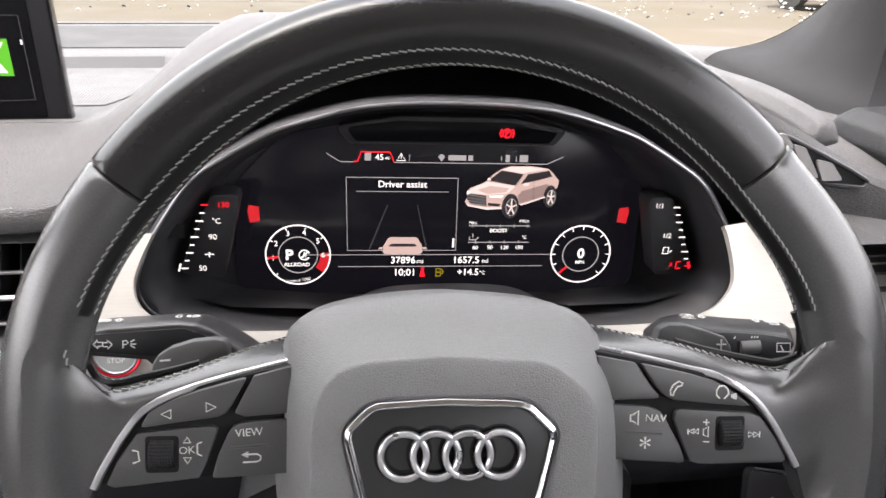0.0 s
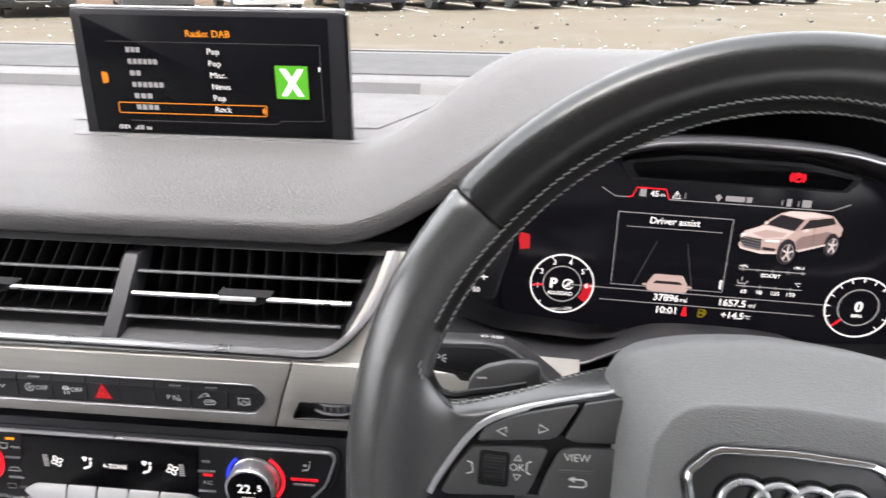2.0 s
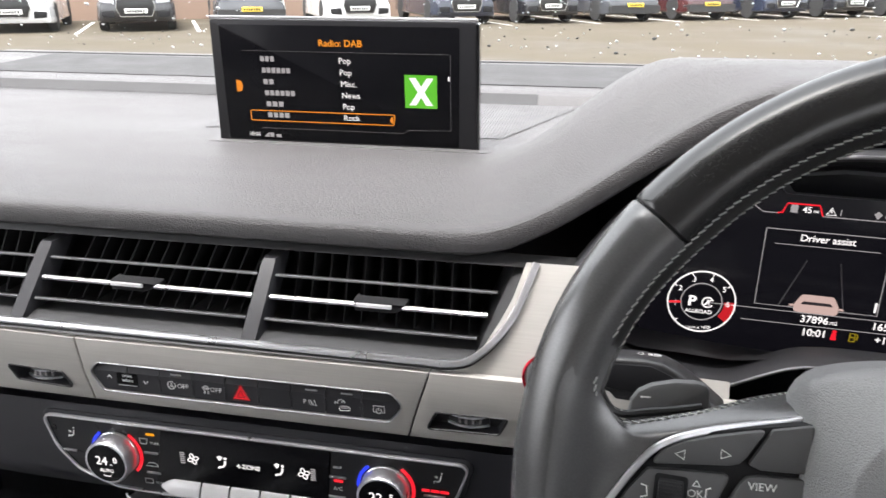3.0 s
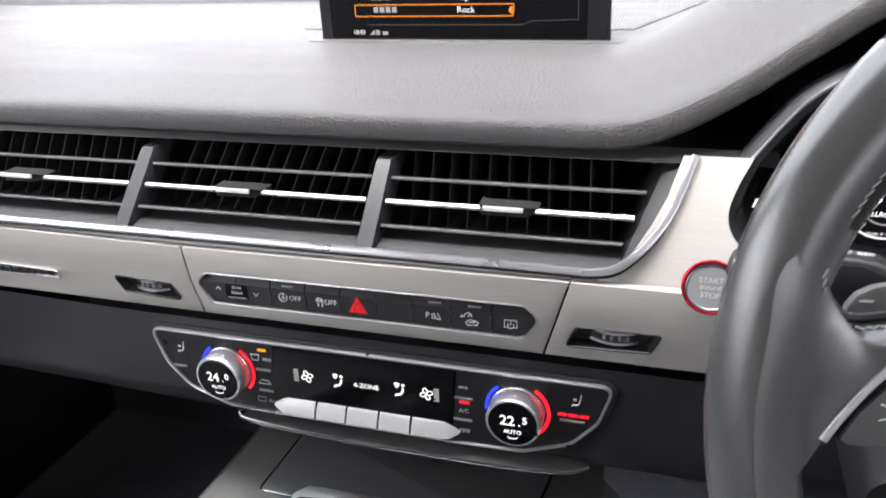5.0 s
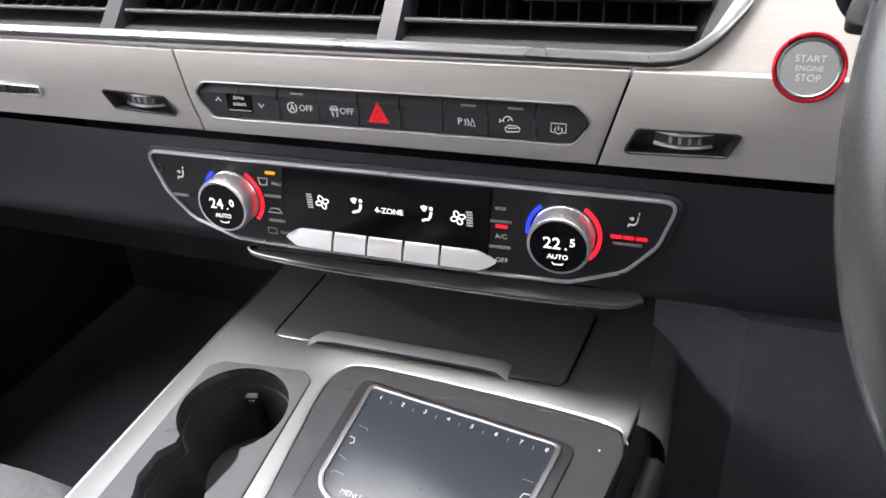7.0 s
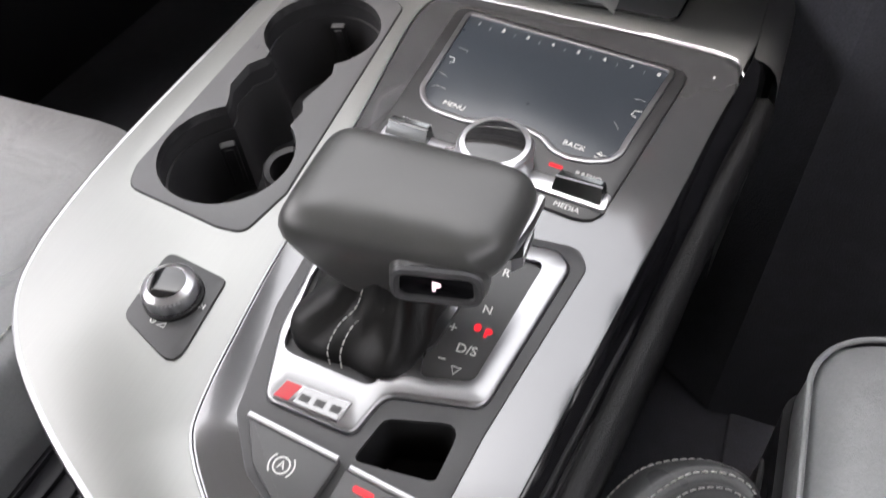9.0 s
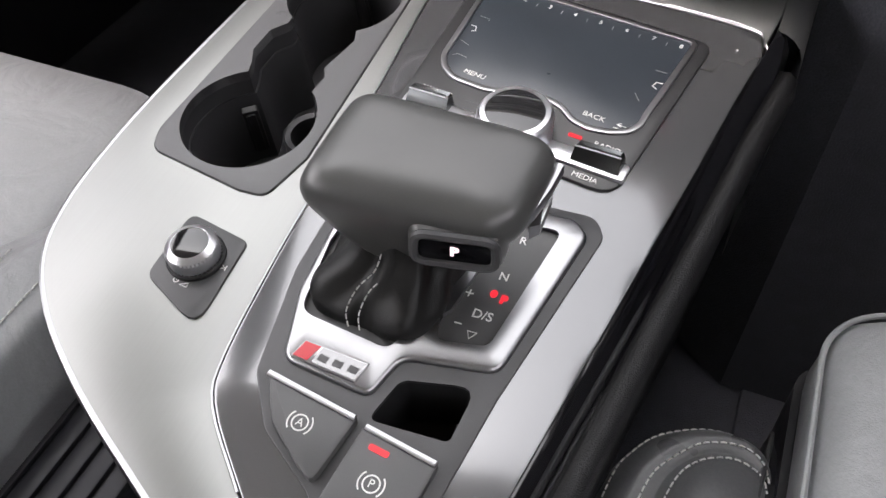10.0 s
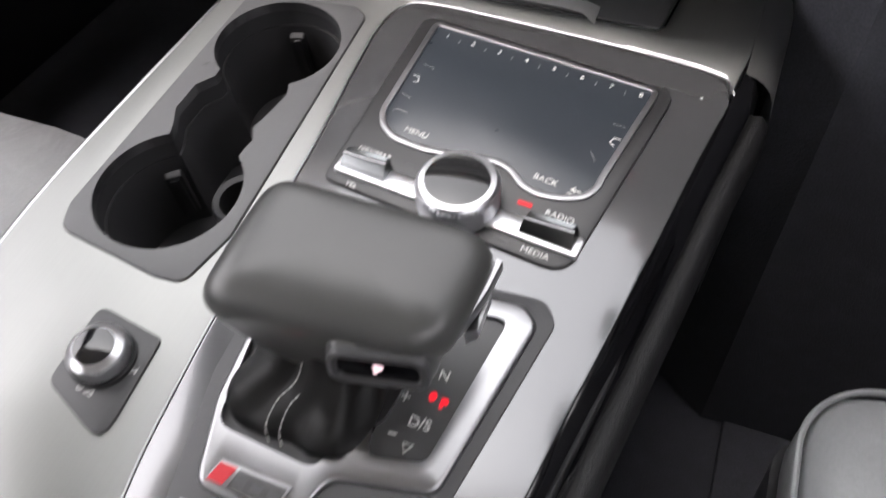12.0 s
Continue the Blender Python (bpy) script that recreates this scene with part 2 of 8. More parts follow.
def rnd(pts, r, n=4):
    """Rounds the corners of a closed outline; r one radius or one a corner."""
    out, k = [], len(pts)
    for i in range(k):
        p, a, b = Vector(pts[i]), Vector(pts[i - 1]), Vector(pts[(i + 1) % k])
        rad = r[i] if isinstance(r, (list, tuple)) else r
        da, db = a - p, b - p
        la, lb = da.length, db.length
        if rad <= 0 or la < 1e-6 or lb < 1e-6:
            out.append(tuple(p))
            continue
        ang = da.angle(db)
        d = min(rad / max(math.tan(ang / 2), 0.05), la * 0.48, lb * 0.48)
        s, e = p + da * d / la, p + db * d / lb
        for j in range(n + 1):
            t = j / n
            out.append(tuple((1 - t) ** 2 * s + 2 * t * (1 - t) * p + t * t * e))
    return out


def smooth_line(pts, n=6, closed=False):
    """A Catmull-Rom curve through points of 2 or 3 numbers."""
    k, out = len(pts), []
    P = [Vector(p) for p in pts]
    for i in range(k if closed else k - 1):
        p0 = P[i - 1] if closed or i else 2 * P[0] - P[1]
        p1, p2 = P[i], P[(i + 1) % k]
        p3 = P[(i + 2) % k] if closed or i + 2 < k else 2 * P[-1] - P[-2]
        for j in range(n):
            t = j / n
            out.append(tuple(0.5 * (2 * p1 + (p2 - p0) * t + (2 * p0 - 5 * p1 + 4 * p2 - p3) * t * t + (3 * p1 - p0 - 3 * p2 + p3) * t ** 3)))
    if not closed:
        out.append(tuple(P[-1]))
    return out


def area2(pts):
    return sum(pts[i - 1][0] * pts[i][1] - pts[i][0] * pts[i - 1][1] for i in range(len(pts))) / 2


def inset(pts, d):
    """Moves a closed outline inwards by d."""
    if area2(pts) < 0:
        d = -d
    out, k = [], len(pts)
    for i in range(k):
        p, a, b = Vector(pts[i]), Vector(pts[i - 1]), Vector(pts[(i + 1) % k])
        t1, t2 = (p - a), (b - p)
        if t1.length < 1e-7:
            t1 = t2
        if t2.length < 1e-7:
            t2 = t1
        t1.normalize(), t2.normalize()
        n1, n2 = Vector((-t1.y, t1.x)), Vector((-t2.y, t2.x))
        n = n1 + n2
        n = n.normalized() if n.length > 1e-6 else n1
        out.append(tuple(p + n * d / max(n.dot(n1), 0.45)))
    return out


def cap(bm, ring, holes=()):
    if not holes:
        return [bm.faces.new(ring)]
    edges = []
    for r in (ring, *holes):
        for i in range(len(r)):
            edges.append(bm.edges.get((r[i - 1], r[i])) or bm.edges.new((r[i - 1], r[i])))
    return bmesh.ops.triangle_fill(bm, edges=edges, use_beauty=True)["geom"]


def bridge(bm, a, b):
    for i in range(len(a)):
        bm.faces.new((a[i - 1], a[i], b[i], b[i - 1]))


def slab(pts, z0, z1, bev=0.0, holes=(), bm=None, floor=True, hole_depth=None):
    """A plate with its outline in x and y from z0 up to z1, its upper edge rounded over bev."""
    bm = bm or bmesh.new()
    ring = lambda ps, z: [bm.verts.new((x, y, z)) for x, y in ps]
    low = ring(pts, z0)
    rings = [low]
    if bev:
        rings += [ring(pts, z1 - bev), ring(inset(pts, bev * 0.3), z1 - bev * 0.3), ring(inset(pts, bev), z1)]
    else:
        rings += [ring(pts, z1)]
    for a, b in zip(rings, rings[1:]):
        bridge(bm, a, b)
    tops = []
    for h in holes:
        t = ring(h, z1)
        bridge(bm, t, ring(h, z0 if hole_depth is None else z1 - hole_depth))
        tops.append(t)
    cap(bm, rings[-1], tops)
    if floor and not holes:
        cap(bm, low)
    return bm


def box(x0, x1, y0, y1, z0, z1, bev=0.0, bm=None):
    return slab([(x0, y0), (x1, y0), (x1, y1), (x0, y1)], z0, z1, bev, bm=bm)


def loft(rings, bm=None, closed=True, caps=(True, True)):
    bm = bm or bmesh.new()
    vs = [[bm.verts.new(p) for p in r] for r in rings]
    for a, b in zip(vs, vs[1:]):
        for i in range(0 if closed else 1, len(a)):
            bm.faces.new((a[i - 1], a[i], b[i], b[i - 1]))
    if closed and caps[0]:
        bm.faces.new(vs[0])
    if closed and caps[1]:
        bm.faces.new(vs[-1])
    return bm


def sweep(path, prof, closed=False, up=(0, 0, 1), bm=None):
    """Carries a closed profile (side, up) along a path of points."""
    P = [Vector(p) if len(p) == 3 else Vector((*p, 0)) for p in path]
    rings, k, U = [], len(P), Vector(up)
    for i in range(k):
        t = P[(i + 1) % k] - P[i - 1] if closed or 0 < i < k - 1 else (P[1] - P[0] if i == 0 else P[-1] - P[-2])
        t.normalize()
        side = t.cross(U)
        side = side.normalized() if side.length > 1e-6 else Vector((1, 0, 0))
        uu = side.cross(t).normalized()
        rings.append([tuple(P[i] + side * a + uu * b) for a, b in prof])
    if closed:
        rings.append(rings[0])
        bm = loft(rings, bm, caps=(False, False))
        bmesh.ops.remove_doubles(bm, verts=bm.verts, dist=1e-5)
        return bm
    return loft(rings, bm)


def disc(r, n=10, ry=None):
    return [(r * math.cos(2 * math.pi * i / n), (ry or r) * math.sin(2 * math.pi * i / n)) for i in range(n)]


def arc(cx, cy, r, a0, a1, n=16):
    return [(cx + r * math.cos(radians(a0 + (a1 - a0) * i / n)), cy + r * math.sin(radians(a0 + (a1 - a0) * i / n))) for i in range(n + 1)]


def tube(path, r, closed=False, up=(0, 0, 1), n=8, bm=None):
    return sweep(path, disc(r, n), closed, up, bm)


def turned(prof, n=40, cx=0.0, cy=0.0, knurl=None, bm=None):
    """A lathe shape from (radius, height) pairs; knurl (first, last, depth): rings whose radius alternates."""
    rings = []
    for j, (r, z) in enumerate(prof):
        ring = []
        for i in range(n):
            q = r - (knurl[2] if knurl and knurl[0] <= j <= knurl[1] and (i + j) % 2 else 0)
            ring.append((cx + q * math.cos(2 * math.pi * i / n), cy + q * math.sin(2 * math.pi * i / n), z))
        rings.append(ring)
    return loft(rings, bm)


def ribbon(lines, w, z0, z1, bm=None):
    """Flat strokes along polylines in x and y."""
    bm = bm or bmesh.new()
    for pts in lines:
        P = [Vector(p) for p in pts]
        shut = len(P) > 2 and (P[0] - P[-1]).length < 1e-6
        if shut:
            P = P[:-1]
        L, R = [], []
        for i, p in enumerate(P):
            if shut:
                a, b = P[i - 1], P[(i + 1) % len(P)]
            else:
                a, b = P[max(i - 1, 0)], P[min(i + 1, len(P) - 1)]
            t = (b - a).normalized()
            n = Vector((-t.y, t.x)) * w / 2
            L.append(p + n), R.append(p - n)
        rows = [[bm.verts.new((*v, z)) for v in side] for side, z in ((L, z1), (R, z1), (R, z0), (L, z0))]
        k = len(P)
        for i in range(k if shut else k - 1):
            j = (i + 1) % k
            for a, b in ((0, 1), (1, 2), (2, 3), (3, 0)):
                bm.faces.new((rows[a][i], rows[a][j], rows[b][j], rows[b][i]))
        if not shut:
            bm.faces.new([r[0] for r in rows]), bm.faces.new([r[-1] for r in rows])
    return bm


def shapes(polys, z0, z1):
    bm = bmesh.new()
    for p in polys:
        slab(p, z0, z1, bm=bm)
    return bm


def words(s, x, y, size, z, material, parent, turn=0.0, align='CENTER', name="lettering", bold=0.0, label=""):
    cu = bpy.data.curves.new("text", 'FONT')
    cu.body, cu.size, cu.extrude, cu.align_x, cu.align_y, cu.offset = s, size, 0.06, align, 'CENTER', bold
    cu.resolution_u = 3
    tmp = bpy.data.objects.new("text", cu)
    me = bpy.data.meshes.new_from_object(tmp)
    bpy.data.objects.remove(tmp)
    bpy.data.curves.remove(cu)
    me.transform(Matrix.Scale(0.001, 4) @ Matrix.Translation((x, y, z)) @ Matrix.Rotation(radians(turn), 4, 'Z'))
    me.materials.clear()
    me.materials.append(material)
    ob = new(name, me)
    ob.parent = parent
    return tagged(ob, label)


def step(a, b, x):
    t = min(max((x - a) / (b - a), 0), 1)
    return t * t * (3 - 2 * t)


def along(table, x):
    """A smooth value at x from rows of (x, value)."""
    if x <= table[0][0]:
        return table[0][1]
    for (a, va), (b, vb) in zip(table, table[1:]):
        if x <= b:
            return va + (vb - va) * (x - a) / (b - a)
    return table[-1][1]


def dashes(path, length, gap, r, up=(0, 0, 1), zig=0.0):
    """Single stitches of thread along a path of 3D points, in one mesh."""
    bm = bmesh.new()
    P = [Vector(p) for p in path]
    at, seg = 0.0, 0
    lens = [(b - a).length for a, b in zip(P, P[1:])]
    total = sum(lens)
    def point(d):
        for l, a, b in zip(lens, P, P[1:]):
            if d <= l:
                return a.lerp(b, d / l)
            d -= l
        return P[-1]
    d = 0.0
    while d + length < total:
        a, b = point(d), point(d + length)
        t = (b - a).normalized()
        side = t.cross(Vector(up)).normalized() * zig
        mid = (a + b) / 2 + Vector(up).normalized() * r * 0.7
        tube([tuple(a - side), tuple(mid), tuple(b + side)], r, up=up, n=5, bm=bm)
        d += length + gap
    return bm
# ---------------------------------------------------------------- cabin shell


def base_z(y):
    return along([(0.40, 1.1575), (0.468, 1.166), (0.50, 1.1715), (0.53, 1.177), (0.56, 1.1805), (0.60, 1.1830), (0.645, 1.184), (0.80, 1.190), (0.862, 1.1915), (0.873, 1.2010), (0.885, 1.2035), (0.92, 1.2045), (1.00, 1.2075), (1.30, 1.214)], y)


def hood(x, y):
    """Height that the instrument hood adds to the dash."""
    amp = along([(0.45, 0.108), (0.52, 0.100), (0.60, 0.090), (0.68, 0.068), (0.78, 0.030), (0.90, 0.0)], y)
    xx = 0.062 - abs(x - 0.062)
    f = step(0.46, 0.60, y)
    return amp * step(-0.214 - 0.016 * f + 0.07 * step(0.60, 0.82, y), -0.07 * f + 0.04 * step(0.60, 0.82, y), xx)


def top_z(x, y):
    return base_z(y) + hood(x, y)


dashboard = thing("dashboard", Matrix(), "grey grained leather dashboard with a raised instrument hood", "dashboard")
LIP = [(0.560, -0.014), (0.500, -0.0190), (0.472, -0.0200), (0.4685, -0.0175), (0.4675, -0.012), (0.4678, -0.007), (0.4688, -0.0038), (0.4708, -0.0022), (0.474, -0.0010)]
bm = bmesh.new()
rows = []
NX = 120
ys = [0.478, 0.484, 0.492, 0.50, 0.51, 0.52, 0.53, 0.54, 0.56, 0.58, 0.60, 0.62, 0.645, 0.68, 0.72, 0.76, 0.80, 0.85, 0.862, 0.866, 0.873, 0.879, 0.885, 0.90, 0.92, 0.95, 0.97, 1.0, 1.05, 1.1, 1.15]
for i in range(NX + 1):
    x = -1.12 + 1.68 * i / NX
    e = top_z(x, 0.478)
    far = 1.15 - 0.235 * step(0.02, 0.50, x)   # the windscreen base sweeps back at the corner
    col = [(x, y, e + dz) for y, dz in LIP] + [(x, min(y, far - 0.0004 * (len(ys) - k)), top_z(x, min(y, far))) for k, y in enumerate(ys)]
    rows.append([bm.verts.new([1000 * v for v in p]) for p in col])
for a, b in zip(rows, rows[1:]):
    for j in range(1, len(a)):
        bm.faces.new((a[j - 1], a[j], b[j], b[j - 1]))
part("top_pad", bm, DASH, dashboard, sharp=34)
# perforated loudspeaker cover
GRILLE = mat("perforated_grille", (0.062, 0.061, 0.062), 0.6, grain=900, vary=0.05)
nt = GRILLE.node_tree
chk = nt.nodes.new("ShaderNodeTexVoronoi")
chk.inputs["Scale"].default_value, chk.inputs["Randomness"].default_value = 330.0, 0.0
tcg = nt.nodes.new("ShaderNodeTexCoord")
nt.links.new(tcg.outputs["Object"], chk.inputs["Vector"])
bpg = nt.nodes.new("ShaderNodeBump")
bpg.inputs["Strength"].default_value, bpg.inputs["Distance"].default_value = 1.0, 0.002
nt.links.new(chk.outputs["Distance"], bpg.inputs["Height"])
nt.links.new(bpg.outputs[0], nt.nodes["Principled BSDF"].inputs["Normal"])
def grille(x0, x1, y0, y1, skew, name="loudspeaker_cover"):
    bm = bmesh.new()
    rows = []
    for i in range(13):
        row = []
        for j in range(9):
            y = y0 + (y1 - y0) * j / 8
            x = x0 + (x1 - x0) * i / 12 * (1 - skew * (1 - j / 8)) 
            row.append(bm.verts.new((1000 * x, 1000 * y, 1000 * (top_z(x, y) + 0.0008))))
        rows.append(row)
    for a, b in zip(rows, rows[1:]):
        for j in range(1, 9):
            bm.faces.new((a[j - 1], a[j], b[j], b[j - 1]))
    return part(name, bm, GRILLE, dashboard, "perforated grey loudspeaker cover", sharp=60)
grille(-0.52, -0.150, 0.690, 0.858, 0.18)
grille(0.30, 0.40, 0.60, 0.86, 0.0)
# rear shelf seams
seal = [(-1120, 1118, 1211)] + [(x, 1000 * (1.130 - 0.230 * step(0.02, 0.50, 0.001 * x)), 1211 - 8 * step(100, 400, x)) for x in range(-100, 500, 25)]
part("windscreen_seal", sweep(seal, rnd([(-7, -8), (5, -8), (5, 1), (-7, 0)], 2, 2), up=(0, 0, 1)), DEEP, dashboard, "black rubber windscreen seal")
# Dark sheet laid over the step; the shade on its face is this colour.
part("step_shade_strip", loft([[(x, y, z) for x in range(-1100, -140, 60)] for y, z in ((859, 1191.9), (862, 1192.6), (872, 1201.8), (874, 1202.2))], closed=False), DEFROST, dashboard, "dark strip painting the shade on the step before the loudspeaker cover")
part("defroster_panel", loft([[(x, y, 1000 * top_z(0.001 * x, 0.001 * y) + h) for x, y in [(-1000 + 905 * i / 20, 922) for i in range(21)] + [(-60 - 940 * i / 20, 1098) for i in range(21)]] for h in (-1.5, 1.2)]), DEFROST, dashboard, "grey slotted defroster panel")
# dark lower dash and knee panels
knee = thing("lower_dash_panel", Matrix(), "dark satin plastic lower dash and knee panels", "dash panel")
prof = [(402, 1037), (404, 1028), (407, 1000), (408, 975), (414, 958), (432, 948), (470, 944), (520, 930), (560, 880), (600, 800)]
bm = bmesh.new()
rows = [[bm.verts.new((x, y + off, z)) for y, z in prof] for x, off in ((-1120, 18), (-800, 10), (-620, 4), (-540, 1), (-140, 1), (-60, 4), (440, 8))]
for a, b in zip(rows, rows[1:]):
    for j in range(1, len(prof)):
        bm.faces.new((a[j - 1], a[j], b[j], b[j - 1]))
SATBLK = mat("satin_black_dash_plastic", (0.025, 0.025, 0.029), 0.42, spec=0.22, grain=2200, bump=0.05, vary=0.10, mottle=15, scuff=0.1)
part("knee_panel", bm, SATBLK, knee, sharp=50)
part("column_shroud", loft([[(x, y, z) for x, z in rnd([(-75, 1000), (150, 1000), (150, 1040), (112, 1074), (20, 1080), (-30, 1062), (-75, 1040)], 14)] for y in (330, 440)]), SOFT, knee, "black steering column shroud")
part("glovebox_seam", box(-1100, -560, 420, 424, 992, 995, 0), CHAR, knee)
part("side_kick_panel", slab([(-205, 480), (-150, 440), (60, 440), (60, 470), (-140, 490), (-190, 600)], 474, 935, 6), CARPET, knee)

# floor, sides, roof: the closed cabin
floor = solo("floor", box(-1150, 500, -1340, 1300, 420, 470), CARPET, Matrix(), "black carpeted cabin floor", "floor", kind="structure")
solo("wall_front", box(-1150, 500, 950, 1010, 470, 1180), CARPET, Matrix(), "black carpeted bulkhead", "wall", kind="structure")
# Added out of view: full-height wall that blocks light from behind.
rear = solo("unseen_rear_wall", box(-1150, 500, -1340, -1300, 420, 1720), LINING, Matrix(), "unseen grey rear wall added to block light from behind", "wall", kind="structure")
def door_wall(name, x0, x1, label):
    ob = thing(name, Matrix(), label, "door", kind="structure")
    part("door_panel", box(x0, x1, -1300, 1000, 420, 1160, 8), SATBLK, ob)
    part("centre_pillar", box(x0, x1, -620, -540, 1160, 1720, 5), LINING, ob)
    part("rear_pillar", box(x0, x1, -1300, -1200, 1160, 1720, 5), LINING, ob)
    part("roof_rail", box(x0, x1, -1300, 290, 1640, 1720, 5), LINING, ob)
    return ob
door_wall("wall_left", -1190, -1125, "black door trim with side windows above")
wr = door_wall("wall_right", 475, 530, "black door trim with side windows above")
solo("ceiling", slab([(-1190, -1340), (530, -1340), (530, 290), (-1190, 290)], 1720, 1770, 0), LINING, Matrix(), "grey fabric headlining of the cabin roof", "ceiling", kind="structure")

# driver's door trim and corner of the dash
door = thing("door_trim", Matrix(), "dark grey leather door top with a bright strip", "door trim")
ring = lambda y, s: [(440 + (x - 440) * s, y, 1181 + (z - 1186) * s) for x, z in rnd([(399, 1171), (392, 1184), (397, 1198), (414, 1206), (470, 1208), (520, 1200), (520, 1168)], [4, 8, 8, 10, 20, 10, 6], 4)]
part("top_roll", loft([ring(586, 0.55), ring(585, 0.75), ring(580, 0.9), ring(572, 0.98), ring(560, 1), ring(450, 1), ring(250, 1), ring(0, 1), ring(-600, 1)]), mat("black_door_leather", (0.014, 0.014, 0.0145), 0.45, spec=0.35, grain=620, leather=0.4, vary=0.1, mottle=20), door, sharp=50)
part("bright_strip", tube([(398, 578, 1167), (397, 450, 1166), (396, 250, 1164), (394, -300, 1158)], 1.8), CHROME, door, "thin bright metal strip")
part("lower_panel", box(404, 470, -600, 575, 700, 1166, 10), SATBLK, door)
pillar = thing("windscreen_pillar", Matrix(), "grey plastic windscreen pillar trim", "pillar", kind="structure")
pl_l = smooth_line([(412, 862, 1196), (424, 850, 1208), (469, 840, 1220), (501, 820, 1244), (512, 790, 1273), (505, 720, 1330), (490, 560, 1510), (480, 330, 1690)], 5)
pl_r = smooth_line([(440, 590, 1180), (443, 600, 1190), (452, 610, 1213), (456, 612, 1246), (456, 606, 1290), (456, 575, 1350), (460, 470, 1500), (470, 250, 1700)], 5)
part("pillar_cover", loft([[tuple(Vector(p).lerp(Vector(q), t) + Vector((-16 * math.sin(math.pi * t), -10 * math.sin(math.pi * t), 0))) for p, q in zip(pl_l, pl_r)] for t in (0, 0.08, 0.2, 0.4, 0.6, 0.8, 0.92, 1)]
     + [[(p[0] + 50, p[1] + 10, p[2]) for p in pl_r]], closed=False), PILLAR, pillar, sharp=60)
part("pillar_back", loft([[(p[0], p[1] + 2, p[2]) for p in pl_l], [(p[0] + 60, p[1] + 30, p[2]) for p in pl_l], [(p[0] + 60, p[1] + 30, p[2]) for p in pl_r]], closed=False), SOFT, pillar, sharp=60)
solo("dash_end_cover", box(430, 600, 560, 900, 1100, 1186, 8), PILLAR, Matrix(), "grey plastic cover at the dash end", "cover")
def pil(x, y, z, w, d):
    return [(x + a, y + b, z) for a, b in rnd([(0, 0), (w * 0.5, -d * 0.4), (w, -d), (w + 40, d * 0.5), (20, d)],
                                              [10, 14, 10, 6, 6])]


pl = thing("far_pillar", Matrix(), "grey plastic windscreen pillar trim", "pillar", kind="structure")
part("pillar_cover", loft([[(-1135 + (x - 350) * -0.6, y, z) for x, y, z in pil(350, yy, zz, 120, 120)] for yy, zz in ((900, 1195), (770, 1320), (560, 1500), (330, 1700))]), PILLAR, pl, sharp=60)

# windscreen with raindrops
def pane_y(z):
    return 1128 - (z - 1208) * (1128 - 280) / (1718 - 1208)
screen = thing("windscreen", Matrix(), "clear curved windscreen glass wet with raindrops", "windscreen", kind="structure")
bm = bmesh.new()
rows = []
for j in range(9):
    z = 1208 + 510 * j / 8
    rows.append([bm.verts.new((x, pane_y(z) - 40 * ((x + 350) / 800) ** 2, z)) for x in range(-1160, 740, 100)])
for a, b in zip(rows, rows[1:]):
    for i in range(1, len(a)):
        bm.faces.new((a[i - 1], a[i], b[i], b[i - 1]))
pane = part("pane", bm, GLASS, screen, sharp=80)
pane.visible_shadow = False
rng = random.Random(7)
# Opaque white drops: the glint of the clear water is put into their colour.
DROPW = mat("painted_glint_raindrop", (0.75, 0.77, 0.78), 0.12, vary=0.1)
def drops(count, material, r0, r1, seed, zmax):
    rng = random.Random(seed)
    bm = bmesh.new()
    for _ in range(count):
        z, x = rng.uniform(1222, zmax), rng.uniform(-1100, 430) if rng.random() < 0.6 else 640 - 270 * rng.random() ** 1.4
        r = rng.uniform(r0, r1) * (0.5 + rng.random() ** 2)
        y = pane_y(z) - 40 * ((x + 350) / 800) ** 2 + 1.5
        n = Vector((0, 0.5, 0.866))
        u = Vector((1, 0, 0))
        v = n.cross(u)
        rings = []
        for s, h in ((1, 0), (0.85, 0.35), (0.45, 0.55)):
            rings.append([tuple(Vector((x, y, z)) + u * r * s * math.cos(k) * 1.0 + v * r * s * 1.2 * math.sin(k) + n * r * h) for k in [i * math.pi / 4 for i in range(8)]])
        loft(rings, bm)
    return bm
d1 = part("raindrop", drops(900, DROPW, 0.8, 2.4, 11, 1420), DROPW, screen, "small raindrops on the outside of the glass, glint painted white", sharp=60)
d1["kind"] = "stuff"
# Opaque near-black drops: the dark refraction in clear water is painted as colour.
DARKDROP = mat("painted_lensing_raindrop", (0.05, 0.05, 0.052), 0.1, vary=0.2)
d2 = part("dark_drop", drops(260, DARKDROP, 1.0, 2.6, 23, 1330), DARKDROP, screen, "raindrops on the glass, their dark lensing painted as colour", sharp=60)
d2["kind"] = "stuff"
# ---------------------------------------------------------------- steering wheel
wheel_m = axes((0.0376, 0.2565, 1.1305), (0.99926, -0.01927, -0.03327), (0.0375, 0.3019, 0.9526))
wheel = thing("steering_wheel", wheel_m, "black leather steering wheel with multifunction spokes and chrome trim", "steering wheel")


RIM_R = 172.0


def rim_path(a0, a1, n, r=172.0, flat=-160):
    pts = []
    for i in range(n + 1):
        a = radians(a0 + (a1 - a0) * i / max(n, 1))
        x, y = r * math.cos(a), r * math.sin(a)
        if y < flat:
            x, y = x, flat + (y - flat) * 0.25
        pts.append((x, y))
    return pts


